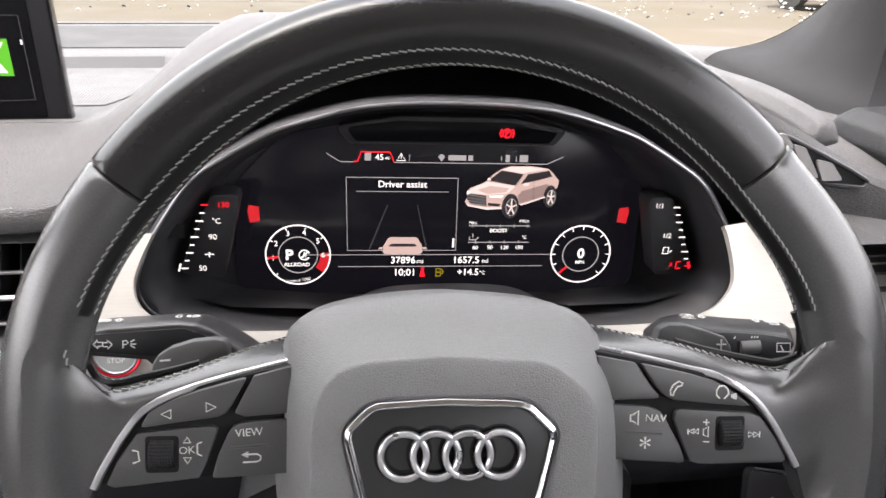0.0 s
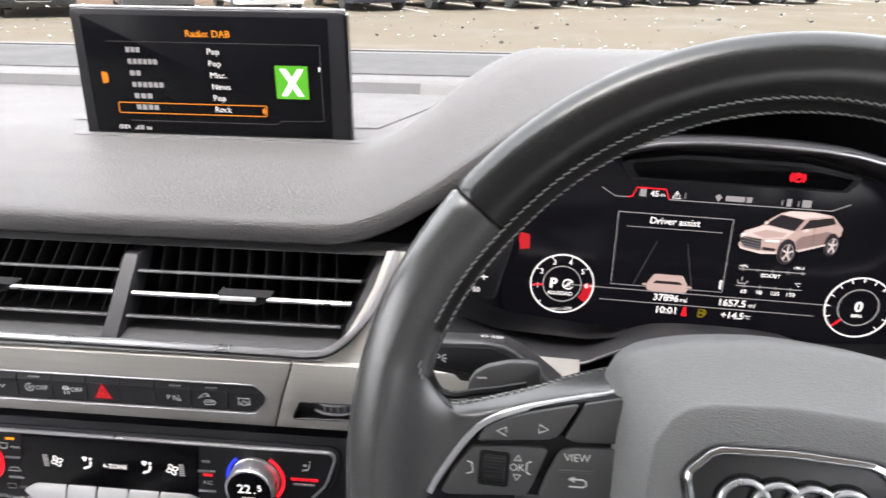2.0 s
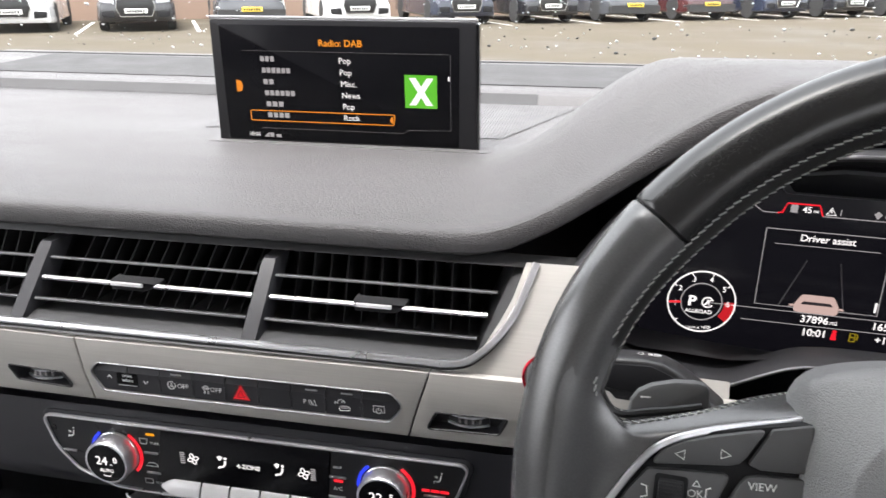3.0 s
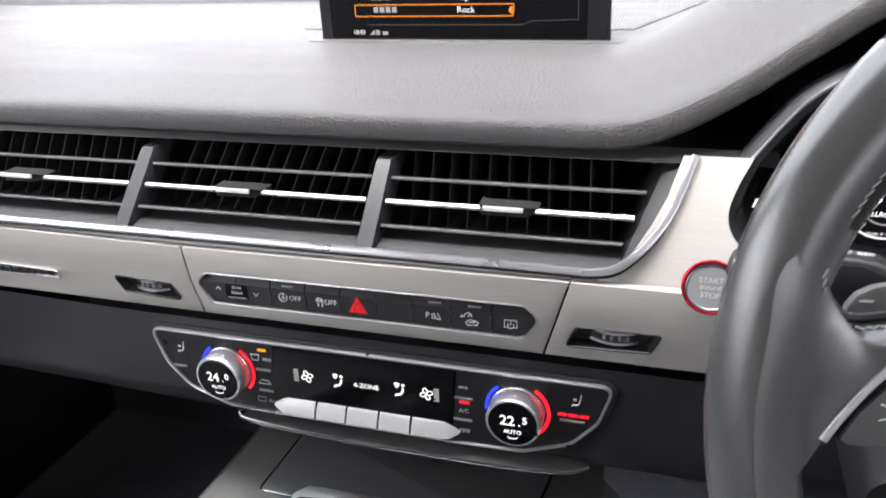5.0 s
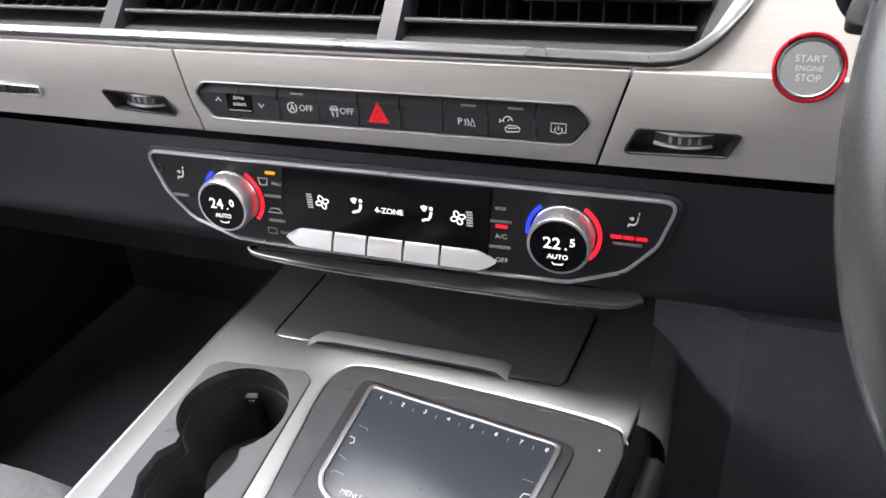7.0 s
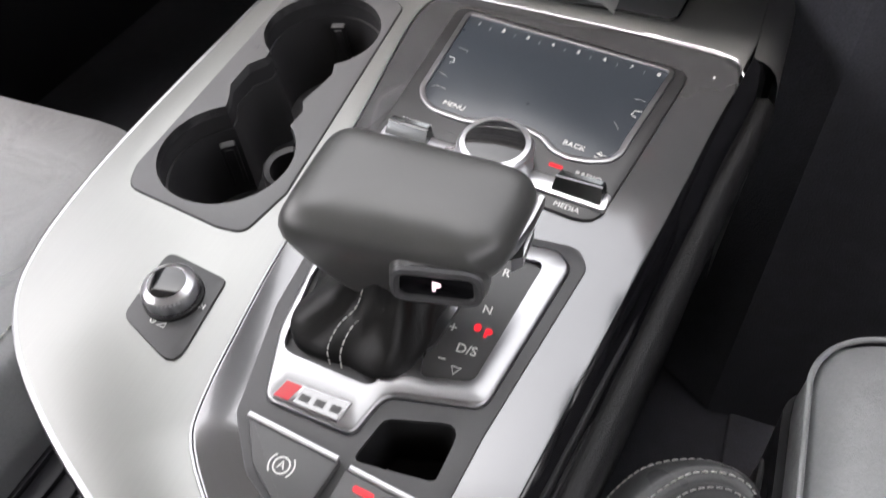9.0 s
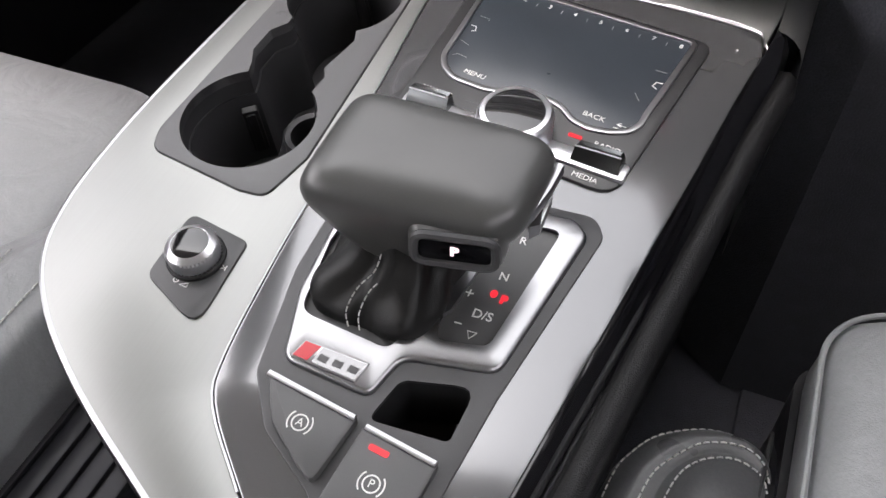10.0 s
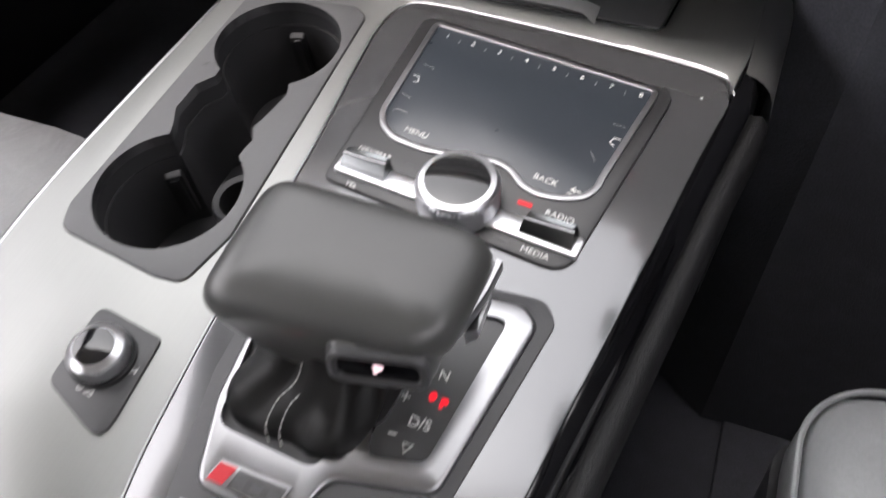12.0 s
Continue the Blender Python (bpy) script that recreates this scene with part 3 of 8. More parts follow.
def rim_ring(a, grow=0.0):
    """Cross-section of the rim at an angle; it swells towards the thumb rests."""
    swell = 0.3 * (max(0, 1 - abs(a - 22) / 40) + max(0, 1 - abs(a - 158) / 40))
    side = step(48, 72, abs(a - 90))
    near = abs(a) < 90 or a > 270
    (x, y), = rim_path(a, a, 0, RIM_R + side * (6.8 if near else 2))
    t = Vector((x, y)).normalized()
    ra, rb = 16.6 + side * (1.8 if near else -1.0) + 1.2 * swell + grow, 15.2 + 1.5 * swell + grow
    out = []
    for i in range(20):
        k = 2 * math.pi * i / 20
        s = ra * math.cos(k)
        if s < 0:
            s *= 1 + 0.10 * swell
        out.append((x + t.x * s, y + t.y * s, rb * math.sin(k)))
    return out


def rim_part(a0, a1, n, name, skin=RIM):
    rings = [rim_ring(a0 + (a1 - a0) * i / n) for i in range(n + 1)]
    tight = 1.3
    rings[0], rings[-1] = rim_ring(a0, -tight), rim_ring(a1, -tight)
    rings.insert(1, rim_ring(a0 + 0.35 * (1 if a1 > a0 else -1)))
    rings.insert(-1, rim_ring(a1 - 0.35 * (1 if a1 > a0 else -1)))
    return part(name, loft(rings), skin, wheel, sharp=50)


rim_part(41.9, 142.9, 60, "upper_rim")
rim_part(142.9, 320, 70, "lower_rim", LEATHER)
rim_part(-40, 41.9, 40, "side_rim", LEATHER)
# stitched inner seam: two rows of thread with a dark leather ridge between
def rim_point(a, k, grow):
    """A point of the rim's skin: a round the wheel, k round the section, in degrees."""
    swell = 0.3 * (max(0, 1 - abs(a - 22) / 40) + max(0, 1 - abs(a - 158) / 40))
    side, near = step(48, 72, abs(a - 90)), a < 90
    r = RIM_R + side * (6.8 if near else 2) + (16.6 + side * (1.8 if near else -1.0) + 1.2 * swell + grow) * math.cos(radians(k))
    return (r * math.cos(radians(a)), r * math.sin(radians(a)), (15.2 + 1.5 * swell + grow) * math.sin(radians(k)))
def seam_angle(a, left, right):
    return right + (left - right) * step(55, 110, a)
SEAM = [19 + 142 * i / 160 for i in range(161)]
part("seam_ridge", loft([[rim_point(a, seam_angle(a, 133, 148) + (seam_angle(a, 161, 182) - seam_angle(a, 133, 148)) * q, g) for q, g in ((0.04, -0.3), (0.1, 0.25), (0.5, 0.7), (0.9, 0.25), (0.96, -0.3))] for a in SEAM], closed=False), GAITER, wheel, "black leather ridge between two seams")
for kl, kr in ((131, 146), (163, 184)):
    part("seam_stitching", dashes([rim_point(a, seam_angle(a, kl, kr), 0.3) for a in SEAM], 3.2, 0.35, 0.36, (0, 0, 1), 0.4), STITCHG, wheel, "grey thread seam")

# spokes, laid out on the wheel's plane: chrome line, key outlines, leather seam
def resample(pts, n):
    P = [Vector(p) for p in pts]
    ls = [(b - a).length for a, b in zip(P, P[1:])]
    total, out = sum(ls), []
    for i in range(n):
        d = total * i / (n - 1)
        for l, a, b in zip(ls, P, P[1:]):
            if d <= l + 1e-6:
                out.append(a.lerp(b, d / l if l else 0))
                break
            d -= l
        else:
            out.append(P[-1].copy())
    return out


def on_rim(x, y, z, lift=0.12, k=7.0):
    """Raises a height smoothly to lie on the rim where the rim passes."""
    a = math.degrees(math.atan2(y, x)) % 360
    swell = 0.3 * (max(0, 1 - abs(a - 22) / 40) + max(0, 1 - abs(a - 158) / 40))
    near = a < 90 or a > 270
    s = (math.hypot(x, y) - RIM_R - (6.8 if near else 2)) / (16.6 + (1.8 if near else -1.0) + 1.2 * swell)
    if s * s >= 1:
        return z
    r = (15.2 + 1.5 * swell) * math.sqrt(1 - s * s) + lift
    h = min(1, max(0, 0.5 + 0.5 * (z - r) / k))
    return r + (z - r) * h + k * 0.5 * h * (1 - h)


def spoke_leather(seam, crest, chrome):
    """Leather from the stitched upper edge down to the chrome line, running out into the rim as a thumb rest."""
    turn = min(range(len(chrome)), key=lambda k: abs(abs(chrome[k][0]) - 131))
    edge_line, low_line = smooth_line(seam + crest, 5), smooth_line(chrome, 5)
    ke, kb = 5 * (len(seam) - 1), 5 * turn
    E = resample(edge_line[:ke + 1], 24)[:-1] + resample(edge_line[ke:], 30)
    B = resample(low_line[:kb + 1], 24)[:-1] + resample(low_line[kb:], 30)
    rings = []
    for i, (e, b) in enumerate(zip(E, B)):
        w = step(12, 36, i)
        top = []
        for j in range(11):
            u = j / 10
            p = b.lerp(e, u)
            edge = b.z * (1 - u ** 1.7) + e.z * u ** 1.7 + 1.2 * math.sin(math.pi * min(u * 1.15, 1))
            rest = b.z + (e.z - b.z) * u * u * (3 - 2 * u) - 1.5 * math.sin(math.pi * u)
            top.append((p.x, p.y, on_rim(p.x, p.y, edge + (rest - edge) * w)))
        under = e.lerp(b, 0.35)
        ez = top[-1][2]
        rings.append(top + [(e.x, e.y, ez - 1.6), (under.x, under.y, ez - 9), (b.x, b.y, b.z - 12)])
    return loft(rings)


CHL = [(-70, 31.2, -6), (-88.1, 27.5, -2), (-99.3, 25, 0), (-110.3, 22.2, 2), (-121.2, 18.6, 4), (-127.6, 15.5, 5), (-132.9, 11.5, 6), (-138.1, 4.6, 6), (-143.1, -3.4, 6), (-147.6, -11.4, 6), (-150.8, -18.3, 6)]
CHR = [(56, 35.8, -5), (77.7, 31.5, 0), (89.9, 29, 2), (99.5, 26.8, 4), (109, 24.9, 6), (115.9, 22, 8), (122, 18.4, 9), (128.8, 12.7, 9), (135.7, 4.3, 9), (141.4, -4.8, 9), (146.3, -13.1, 9), (148.1, -16.4, 9)]
SML = [(-68, 37.5, -36), (-90.5, 33.8, -22), (-101.5, 31.1, -14), (-112.6, 27.7, -10), (-123.8, 24.4, -8), (-135.1, 21.4, -6), (-143.1, 19.8, -4), (-148.4, 20.3, -2.5), (-152.6, 22.8, -0.5)]
SMR = [(60, 41.4, -36), (76.8, 38.9, -20), (88.2, 37.5, -14), (100, 35.3, -10), (112.7, 31.9, -8), (125.9, 28.1, -7), (139.7, 24.8, -5), (146, 24.5, -3), (152.1, 27.1, -0.5)]
def crest(s, r, pts):
    return [(s * x, y, z) for x, y, z in pts] + [(s * r * math.cos(radians(a)), -r * math.sin(radians(a)), 15.8) for a in (-6, 2, 9, 16, 23)]
CREST_L = [(156.8, 29.5, 2), (159.5, 37, 5), (164, 43, 9.5), (169, 43, 13), (173, 34, 15.8)]
CREST_R = [(155.8, 31, 2), (158.5, 38, 5), (163.5, 44, 9.5), (170, 45, 13), (176, 36, 15.8)]
SPOKE_KEYS = {
    -1: dict(chrome=CHL, seam=SML, crest=crest(-1, 174, CREST_L), down=[(-155, -30, 4), (-160, -46, 2)],
             upper=[(-128.9, 12.9), (-120.5, 17.6), (-109.4, 21.3), (-98.2, 24.4), (-89.2, 26.8), (-92.6, 21), (-96, 14.5), (-98.3, 11.5), (-101.7, 10), (-111.7, 8.8), (-122.8, 7.4), (-132.8, 6)],
             blank=[(-87.5, 27), (-72, 31), (-72, 11), (-90.6, 9.8), (-95.6, 11.4), (-91.7, 18.9)],
             view=[(-72, 9.4), (-91.6, 7.9), (-95.7, 6.6), (-97.9, 3.5), (-101.8, -5.3), (-104.8, -15.9), (-72, -14.2)],
             pod=[(-133.9, 4.2), (-120.7, 5.5), (-104, 6.7), (-101.5, 5.7), (-102, 2.9), (-107, -11.1), (-109.3, -15.7), (-143.1, -18.9), (-146.5, -17.4), (-141.7, -7)],
             roller=(-123.9, -4.9), bar=((-96.5, -2.5), (-82, -1.5)), z=7.0),
    1: dict(chrome=CHR, seam=SMR, crest=crest(1, 178.5, CREST_R), down=[(154, -30, 6), (160, -46, 3)],
            upper=[(74.7, 31), (96.8, 26.2), (109.2, 22.6), (119, 16.7), (126.8, 10.8), (105, 12.7), (90.9, 14.2), (86.6, 16), (81.9, 20.8)],
            blank=[(56, 34.4), (73.4, 31), (80.8, 20.3), (85.5, 15), (56, 14.4)],
            view=[(56, 14), (79.6, 12.2), (84.7, 10.1), (87.4, 6.3), (94.2, -5.8), (97.1, -13.9), (56, -10.6)],
            pod=[(91.4, 9.5), (93.6, 10.7), (125.8, 8.3), (131.4, 6.2), (139.2, -4.4), (144.1, -13.2), (142.1, -15.1), (103.5, -14.8), (98.8, -13.4), (95.5, -5.8), (91, 5.5)],
            roller=(116.7, -0.8), bar=((69.6, 1.4), (85.2, 0.3)), z=10.0)}
for s, K in SPOKE_KEYS.items():
    zk = K["z"]
    part("spoke", spoke_leather(K["seam"], K["crest"], K["chrome"] + K["down"]), LEATHER, wheel, "worn leather-covered spoke, sheen put into its paler colour", sharp=60)
    seam = smooth_line([(x, y - 0.4, z + 1.7) for x, y, z in K["seam"]] + [(s * 156.6, 29, 3), (s * 158.6, 35.5, 6), (s * 158.4, 42, 8)], 6)
    seam = [(x, y, on_rim(x, y, z, 0.6)) for x, y, z in seam]
    part("spoke_stitching", dashes(seam, 3.0, 0.5, 0.42, (0, 0, 1), 0.55), STITCHG, wheel, "grey thread seam")
    mid = Vector((s * 138, 46))
    bend = [(x, y, z) for x, y, z in K["seam"][3:]] + [(s * 157, 29, -2), (s * 158, 35, -1), (s * 157, 43, 0), (s * 154, 51, 0)]
    lean = [Vector((x, y)) + (mid - Vector((x, y))).normalized() * 1.9 * step(110, 140, abs(x)) for x, y, z in bend]
    ridge = smooth_line([(p.x, p.y, q[2] - 4.5) for p, q in zip(lean, bend)], 6)
    part("seam_ridge", tube(ridge, 1.9), GAITER, wheel, "black leather ridge between two seams")
    part("spoke_stitching", dashes([(x + (mid.x - x) * 0.04, y + (mid.y - y) * 0.04, z + 0.6) for x, y, z in ridge], 3.0, 0.5, 0.36, (0, 0, 1), 0.4), STITCHG, wheel, "grey thread seam")
    part("trim_strip", sweep(smooth_line(K["chrome"], 5), rnd([(-1.6, -2.5), (1.6, -2.5), (1.4, 1.4), (-1.4, 1.4)], 0.9, 3)), BRIGHT, wheel, "chrome spoke trim")
    low = [p for p in K["pod"] if p[1] < -13]
    base = [(x, y) for x, y, z in K["chrome"]] + sorted(low, key=lambda p: -abs(p[0])) + [K["view"][-1]]
    part("button_pod", slab(base, -8, zk - 3.4, 0.6), DEEP, wheel)
    part("upper_key", slab(rnd(inset(K["upper"], 0.25), 1.0, 2), 0, zk, 0.6), KEYBLK, wheel)
    part("blank_key", slab(rnd(inset(K["blank"], 0.25), 1.0, 2), 0, zk - 0.6, 0.6), KEYBLK, wheel)
    part("view_key", slab(rnd(inset(K["view"], 0.35), 1.4, 2), 0, zk, 0.7), KEYBLK, wheel)
    part("scroll_pod", slab(rnd(inset(K["pod"], 0.3), 1.2, 2), 0, zk - 1.0, 0.8), KEYBLK, wheel)
    rx, ry = K["roller"]
    part("roller_well", slab(rnd([(rx - 6.6, ry - 7.6), (rx + 6.6, ry - 7.6), (rx + 6.6, ry + 7.6), (rx - 6.6, ry + 7.6)], 1.5, 2), zk - 4, zk - 0.8), DEEP, wheel)
    rings = []
    for k in range(19):
        xx = rx - 5.0 + 10.0 * k / 18
        rr = [6.6 - (0.5 if i % 2 or k % 2 else 0) - (0.8 if k in (0, 18) else 0) for i in range(56)]
        rings.append([(xx, ry + rr[i] * math.cos(2 * math.pi * i / 56), zk - 3.0 + rr[i] * math.sin(2 * math.pi * i / 56)) for i in range(56)])
    part("scroll_roller", loft(rings), SOFT, wheel, "ribbed black scroll roller", sharp=10)
    part("key_divider", sweep([(x, y, zk + 0.2) for x, y in K["bar"]], disc(0.7, 6)), KEYBLK, wheel)
# print on the spoke keys
tri = lambda x, y, s, d: [[(x - d * s, y), (x + d * s, y + s), (x + d * s, y - s), (x - d * s, y)]]
zl, zr = 7.0, 10.0
part("key_symbol", ribbon(tri(-121.9, 11.9, 1.9, 1) + tri(-104.2, 14.5, 1.9, -1), 0.55, zl - 0.3, zl + 0.2), PRINT, wheel)
words("VIEW", -89.2, 3.6, 4.6, zl + 0.15, PRINT, wheel, 3)
part("key_symbol", ribbon([[(-91, -5.6), (-86, -5.4), (-84.6, -6.2), (-84.6, -7.8), (-86, -8.6), (-91.6, -8.8)]] + tri(-90.8, -5.6, 1.1, 1), 0.6, zl - 0.3, zl + 0.2), PRINT, wheel)
words("OK", -114.1, -3.6, 4.4, zl - 0.85, PRINT, wheel, 3)
part("key_symbol", ribbon([[(-115.5, -0.4), (-114, 2), (-112.5, -0.4), (-115.5, -0.4)], [(-115.5, -6.6), (-113.9, -9), (-112.4, -6.6), (-115.5, -6.6)], [(-108.2, -0.2), (-110, -1), (-110, -5), (-108.2, -6)], [(-135.6, -3), (-133.4, -3.4), (-132.8, -7.4), (-135.4, -8.4)]], 0.6, zl - 1.4, zl - 0.8), PRINT, wheel)
words("NAV", 82.4, 6.8, 4.6, zr + 0.15, PRINT, wheel, -3)
words("*", 78, -6.2, 12, zr + 0.15, PRINT, wheel)
part("key_symbol", ribbon([[(71.2, 5.8), (72.4, 5.8), (74.6, 4), (74.6, 10.4), (72.4, 8.6), (71.2, 8.6), (71.2, 5.8)]], 0.6, zr - 0.3, zr + 0.2), PRINT, wheel)
part("key_symbol", ribbon([[(88.8, 16.9), (89.9, 16.7), (90.3, 18.4), (91.8, 20.5), (93.6, 20.9), (94.1, 22.0), (92.2, 22.8), (89.9, 21.3), (88.6, 19.0), (88.8, 16.9)]], 0.6, zr - 0.3, zr + 0.2), PRINT, wheel)
part("key_symbol", ribbon([[(111.1, 15.0), (109.5, 16.4), (109.4, 18.6), (110.7, 20.4), (112.9, 20.6), (114.6, 19.0), (115.0, 17.0), (113.9, 15.7), (112.9, 14.8)], [(116.5, 15.1), (116.5, 16.7)], [(117.4, 14.8), (117.4, 17.0)], [(118.3, 14.5), (118.3, 17.1)]], 0.65, zr - 0.3, zr + 0.2), PRINT, wheel)
part("key_symbol", ribbon(tri(99.2, 0.4, 1.1, 1) + tri(101.3, 0.3, 1.1, 1) + tri(126.6, -1.6, 1.2, -1) + tri(128.9, -1.7, 1.2, -1) + [[(97.6, 1.6), (97.6, -0.9)], [(130.5, -0.3), (130.5, -3.1)], [(104.6, -1.2), (104.6, 1.2), (106.8, 2.4), (106.8, -2.4), (104.6, -1.2)], [(104.4, 4.4), (107.2, 4.2)], [(105.8, 5.7), (105.8, 2.9)], [(104.6, -4.3), (107.4, -4.5)]], 0.5, zr - 1.4, zr - 0.8), PRINT, wheel)

# airbag cover: a pillow that rises to a crease, then a steep face round the emblem
SIL = [(-80.8, -35.6), (-81, -3.9), (-80.1, 22), (-76.5, 38.5), (-72, 46), (-62.4, 51.6), (-41.1, 56.5), (-8.6, 59.1), (27.2, 56.8), (42.4, 54), (52.6, 49.2), (60, 42.6), (66.5, 35), (73.1, 19.5), (76.1, 3.3), (78.1, -18.4), (78.8, -40.9), (72, -68), (50, -90), (-4, -96), (-58, -90), (-75, -64)]
CREASE = [(-64.5, -18.8), (-64.5, 4.6), (-63, 18.1), (-57.9, 27.1), (-51.4, 32.6), (-41.4, 34.9), (-11.2, 36.8), (26.8, 34.5), (35, 31.4), (43.4, 25), (49, 19.5), (51.9, 11.2), (52.5, -0.7), (51.4, -22.6), (46, -54), (32, -74), (-6, -80), (-44, -74), (-60, -52)]
SHIELD = [(-45.2, -15), (-50.9, 7.5), (-50.2, 12), (-41.8, 20.6), (-37.5, 22.4), (-12.3, 23.6), (13.2, 22.6), (18.8, 22), (23.6, 20.2), (33, 11), (34.1, 6.5), (28.7, -17.4), (20, -46), (15, -50), (-32, -50), (-37, -46)]
def polar(pts, n=96):
    """The outline met by n rays from the middle of the cover."""
    out = []
    for i in range(n):
        a = 2 * math.pi * i / n
        d = Vector((math.cos(a), math.sin(a)))
        far = 0
        for j in range(len(pts)):
            p, q = Vector(pts[j - 1]) - Vector((-7, -8)), Vector(pts[j]) - Vector((-7, -8))
            e = q - p
            den = d.x * e.y - d.y * e.x
            if abs(den) > 1e-9:
                t, u = (p.x * e.y - p.y * e.x) / den, (p.x * d.y - p.y * d.x) / den
                if t > 0 and -1e-6 <= u <= 1 + 1e-6:
                    far = max(far, t)
        out.append(Vector((-7, -8)) + d * far)
    return out
ps_, pc_, pi_ = polar(smooth_line(SIL, 4, True)), polar(rnd([(0.985 * x, y + 2) for x, y in CREASE], 8, 4)), polar(inset(rnd(SHIELD, 5, 4), -0.6))
rings = [[(a.x * 0.97, a.y * 0.97, -34) for a in ps_]]
for t, z in ((0.02, -12), (0, -4), (0.1, 1), (0.3, 7), (0.5, 12.4), (0.68, 17.6), (0.82, 22.2), (0.92, 25.6), (0.98, 27.6)):
    rings.append([(*a.lerp(c, t), z - 17 * (1 - t) ** 4 * (1 - step(30, 54, a.y))) for a, c in zip(ps_, pc_)])
for t, z in ((0, 28.5), (0.06, 29.0), (0.2, 29.5), (0.4, 29.9), (0.65, 30.2), (0.88, 30.4), (0.97, 30.3), (1.0, 29.2)):
    rings.append([(*a.lerp(c, t), z) for a, c in zip(pc_, pi_)])
airbag = part("airbag_cover", loft(rings), HUB, wheel, "grained charcoal airbag cover", sharp=60)
part("emblem_shield", slab(rnd(inset(SHIELD, 1.5), 4), 27, 31.0, 0.5), mat("dark_shield_plastic", (0.03, 0.031, 0.032), 0.4, grain=2200, bump=0.08, vary=0.08, mottle=40), airbag)
part("shield_frame", sweep([(x, y, 31.2) for x, y in rnd(inset(SHIELD, 1.9), 5)], rnd([(-2.0, -2.5), (2.0, -2.5), (1.7, 1.0), (0.4, 2.4), (-1.4, 1.4)], 0.5, 2), closed=True), CHROME, airbag, "chrome shield frame")
for k in range(4):
    cx = -27.5 + 12.53 * k
    # Flat dark ring on the shield paints the shade pocket round the emblem ring.
    part("ring_shade", sweep([(cx + 8.9 * math.cos(a), 1.0 + 8.9 * math.sin(a), 31.1) for a in [2 * math.pi * i / 40 for i in range(40)]], rnd([(-2.6, -0.6), (2.6, -0.6), (2.6, 0.06), (-2.6, 0.06)], 0.1, 1), closed=True), DEEP, airbag)
    part("emblem_ring", sweep([(cx + 8.9 * math.cos(a), 1.0 + 8.9 * math.sin(a), 34.0 + 0.12 * k) for a in [2 * math.pi * i / 48 for i in range(48)]], rnd([(-1.3, -2.5), (1.3, -2.5), (1.25, 0.3), (0.6, 0.9), (-0.6, 0.9), (-1.25, 0.3)], 0.3, 2), closed=True), BRIGHT, airbag, "chrome ring")

# shift paddles behind the spokes
for pd in ([(-142, 6), (-140.5, 20.3), (-137.6, 25.1), (-131.9, 28.8), (-121.7, 31.9), (-111.4, 32.8), (-106.8, 32), (-105.2, 29.5), (-104, 12), (-120, 2)], [(96, 18), (103.9, 31.7), (105.2, 35.9), (110.1, 38.2), (119, 37.8), (129.5, 34.9), (140.1, 31.3), (143.9, 26.1), (146, 12), (120, 8)]):
    part("shift_paddle", slab(rnd(pd, 2.5, 3), -51, -44.4, 2), KEYBLK, wheel, "dark grey shift paddle")
part("paddle_sign", ribbon([[(-136.5, 22.6), (-131.7, 23)]], 0.8, -44.5, -44.2), PRINT, wheel)
part("paddle_sign", ribbon([[(135.2, 27.6), (140.4, 27.6)], [(137.8, 25), (137.8, 30.2)]], 0.8, -44.5, -44.2), PRINT, wheel)

# ---------------------------------------------------------------- stalks on the column
STALK = mat("black_stalk_plastic", (0.026, 0.026, 0.027), 0.36, spec=0.5, grain=2200, bump=0.06, vary=0.08, mottle=40)
def stalk(name, m, front, face, spread, rise, label):
    """A flat-fronted lever: its outline grows towards the back by (scale, shift) and rises."""
    ob = thing(name, m, label, "stalk")
    o = rnd(front, [2.5] * len(front), 4)
    i0, i1 = inset(o, 2.0), inset(o, 0.6)
    back = lambda z: [(x * (1 + (spread[0] - 1) * z / 20) + spread[1] * z / 20, y + rise * z / 20, -z) for x, y in o]
    part("lever", loft([[(x, y, 0.0) for x, y in i0], [(x, y, -0.5) for x, y in i1], back(2.0), back(8.0), back(17.0), [(x, y - 1.0, -20) for x, y, z in back(20.0)], [(x, y - 4.0, -22) for x, y, z in back(22.0)]]), STALK, ob, sharp=50)
    part("lever_face", slab(rnd(face, 1.8, 3), -1, 0.9, 0.5), PANELBLK, ob, "black lever face")
    return ob
def arrows(x, y, s, d):
    return [[(x - d * s, y), (x, y + s), (x, y + s * .45), (x + d * s, y + s * .45), (x + d * s, y - s * .45), (x, y - s * .45), (x, y - s), (x - d * s, y)]]
def up_arrow(x, y, s, d):
    return [[(x, y + d * s), (x + s, y), (x + s * .5, y), (x + s * .5, y - d * s), (x - s * .5, y - d * s), (x - s * .5, y), (x - s, y), (x, y + d * s)]]
def place_signs(obs, m):
    for o in obs if isinstance(obs, list) else [obs]:
        o.matrix_local = m
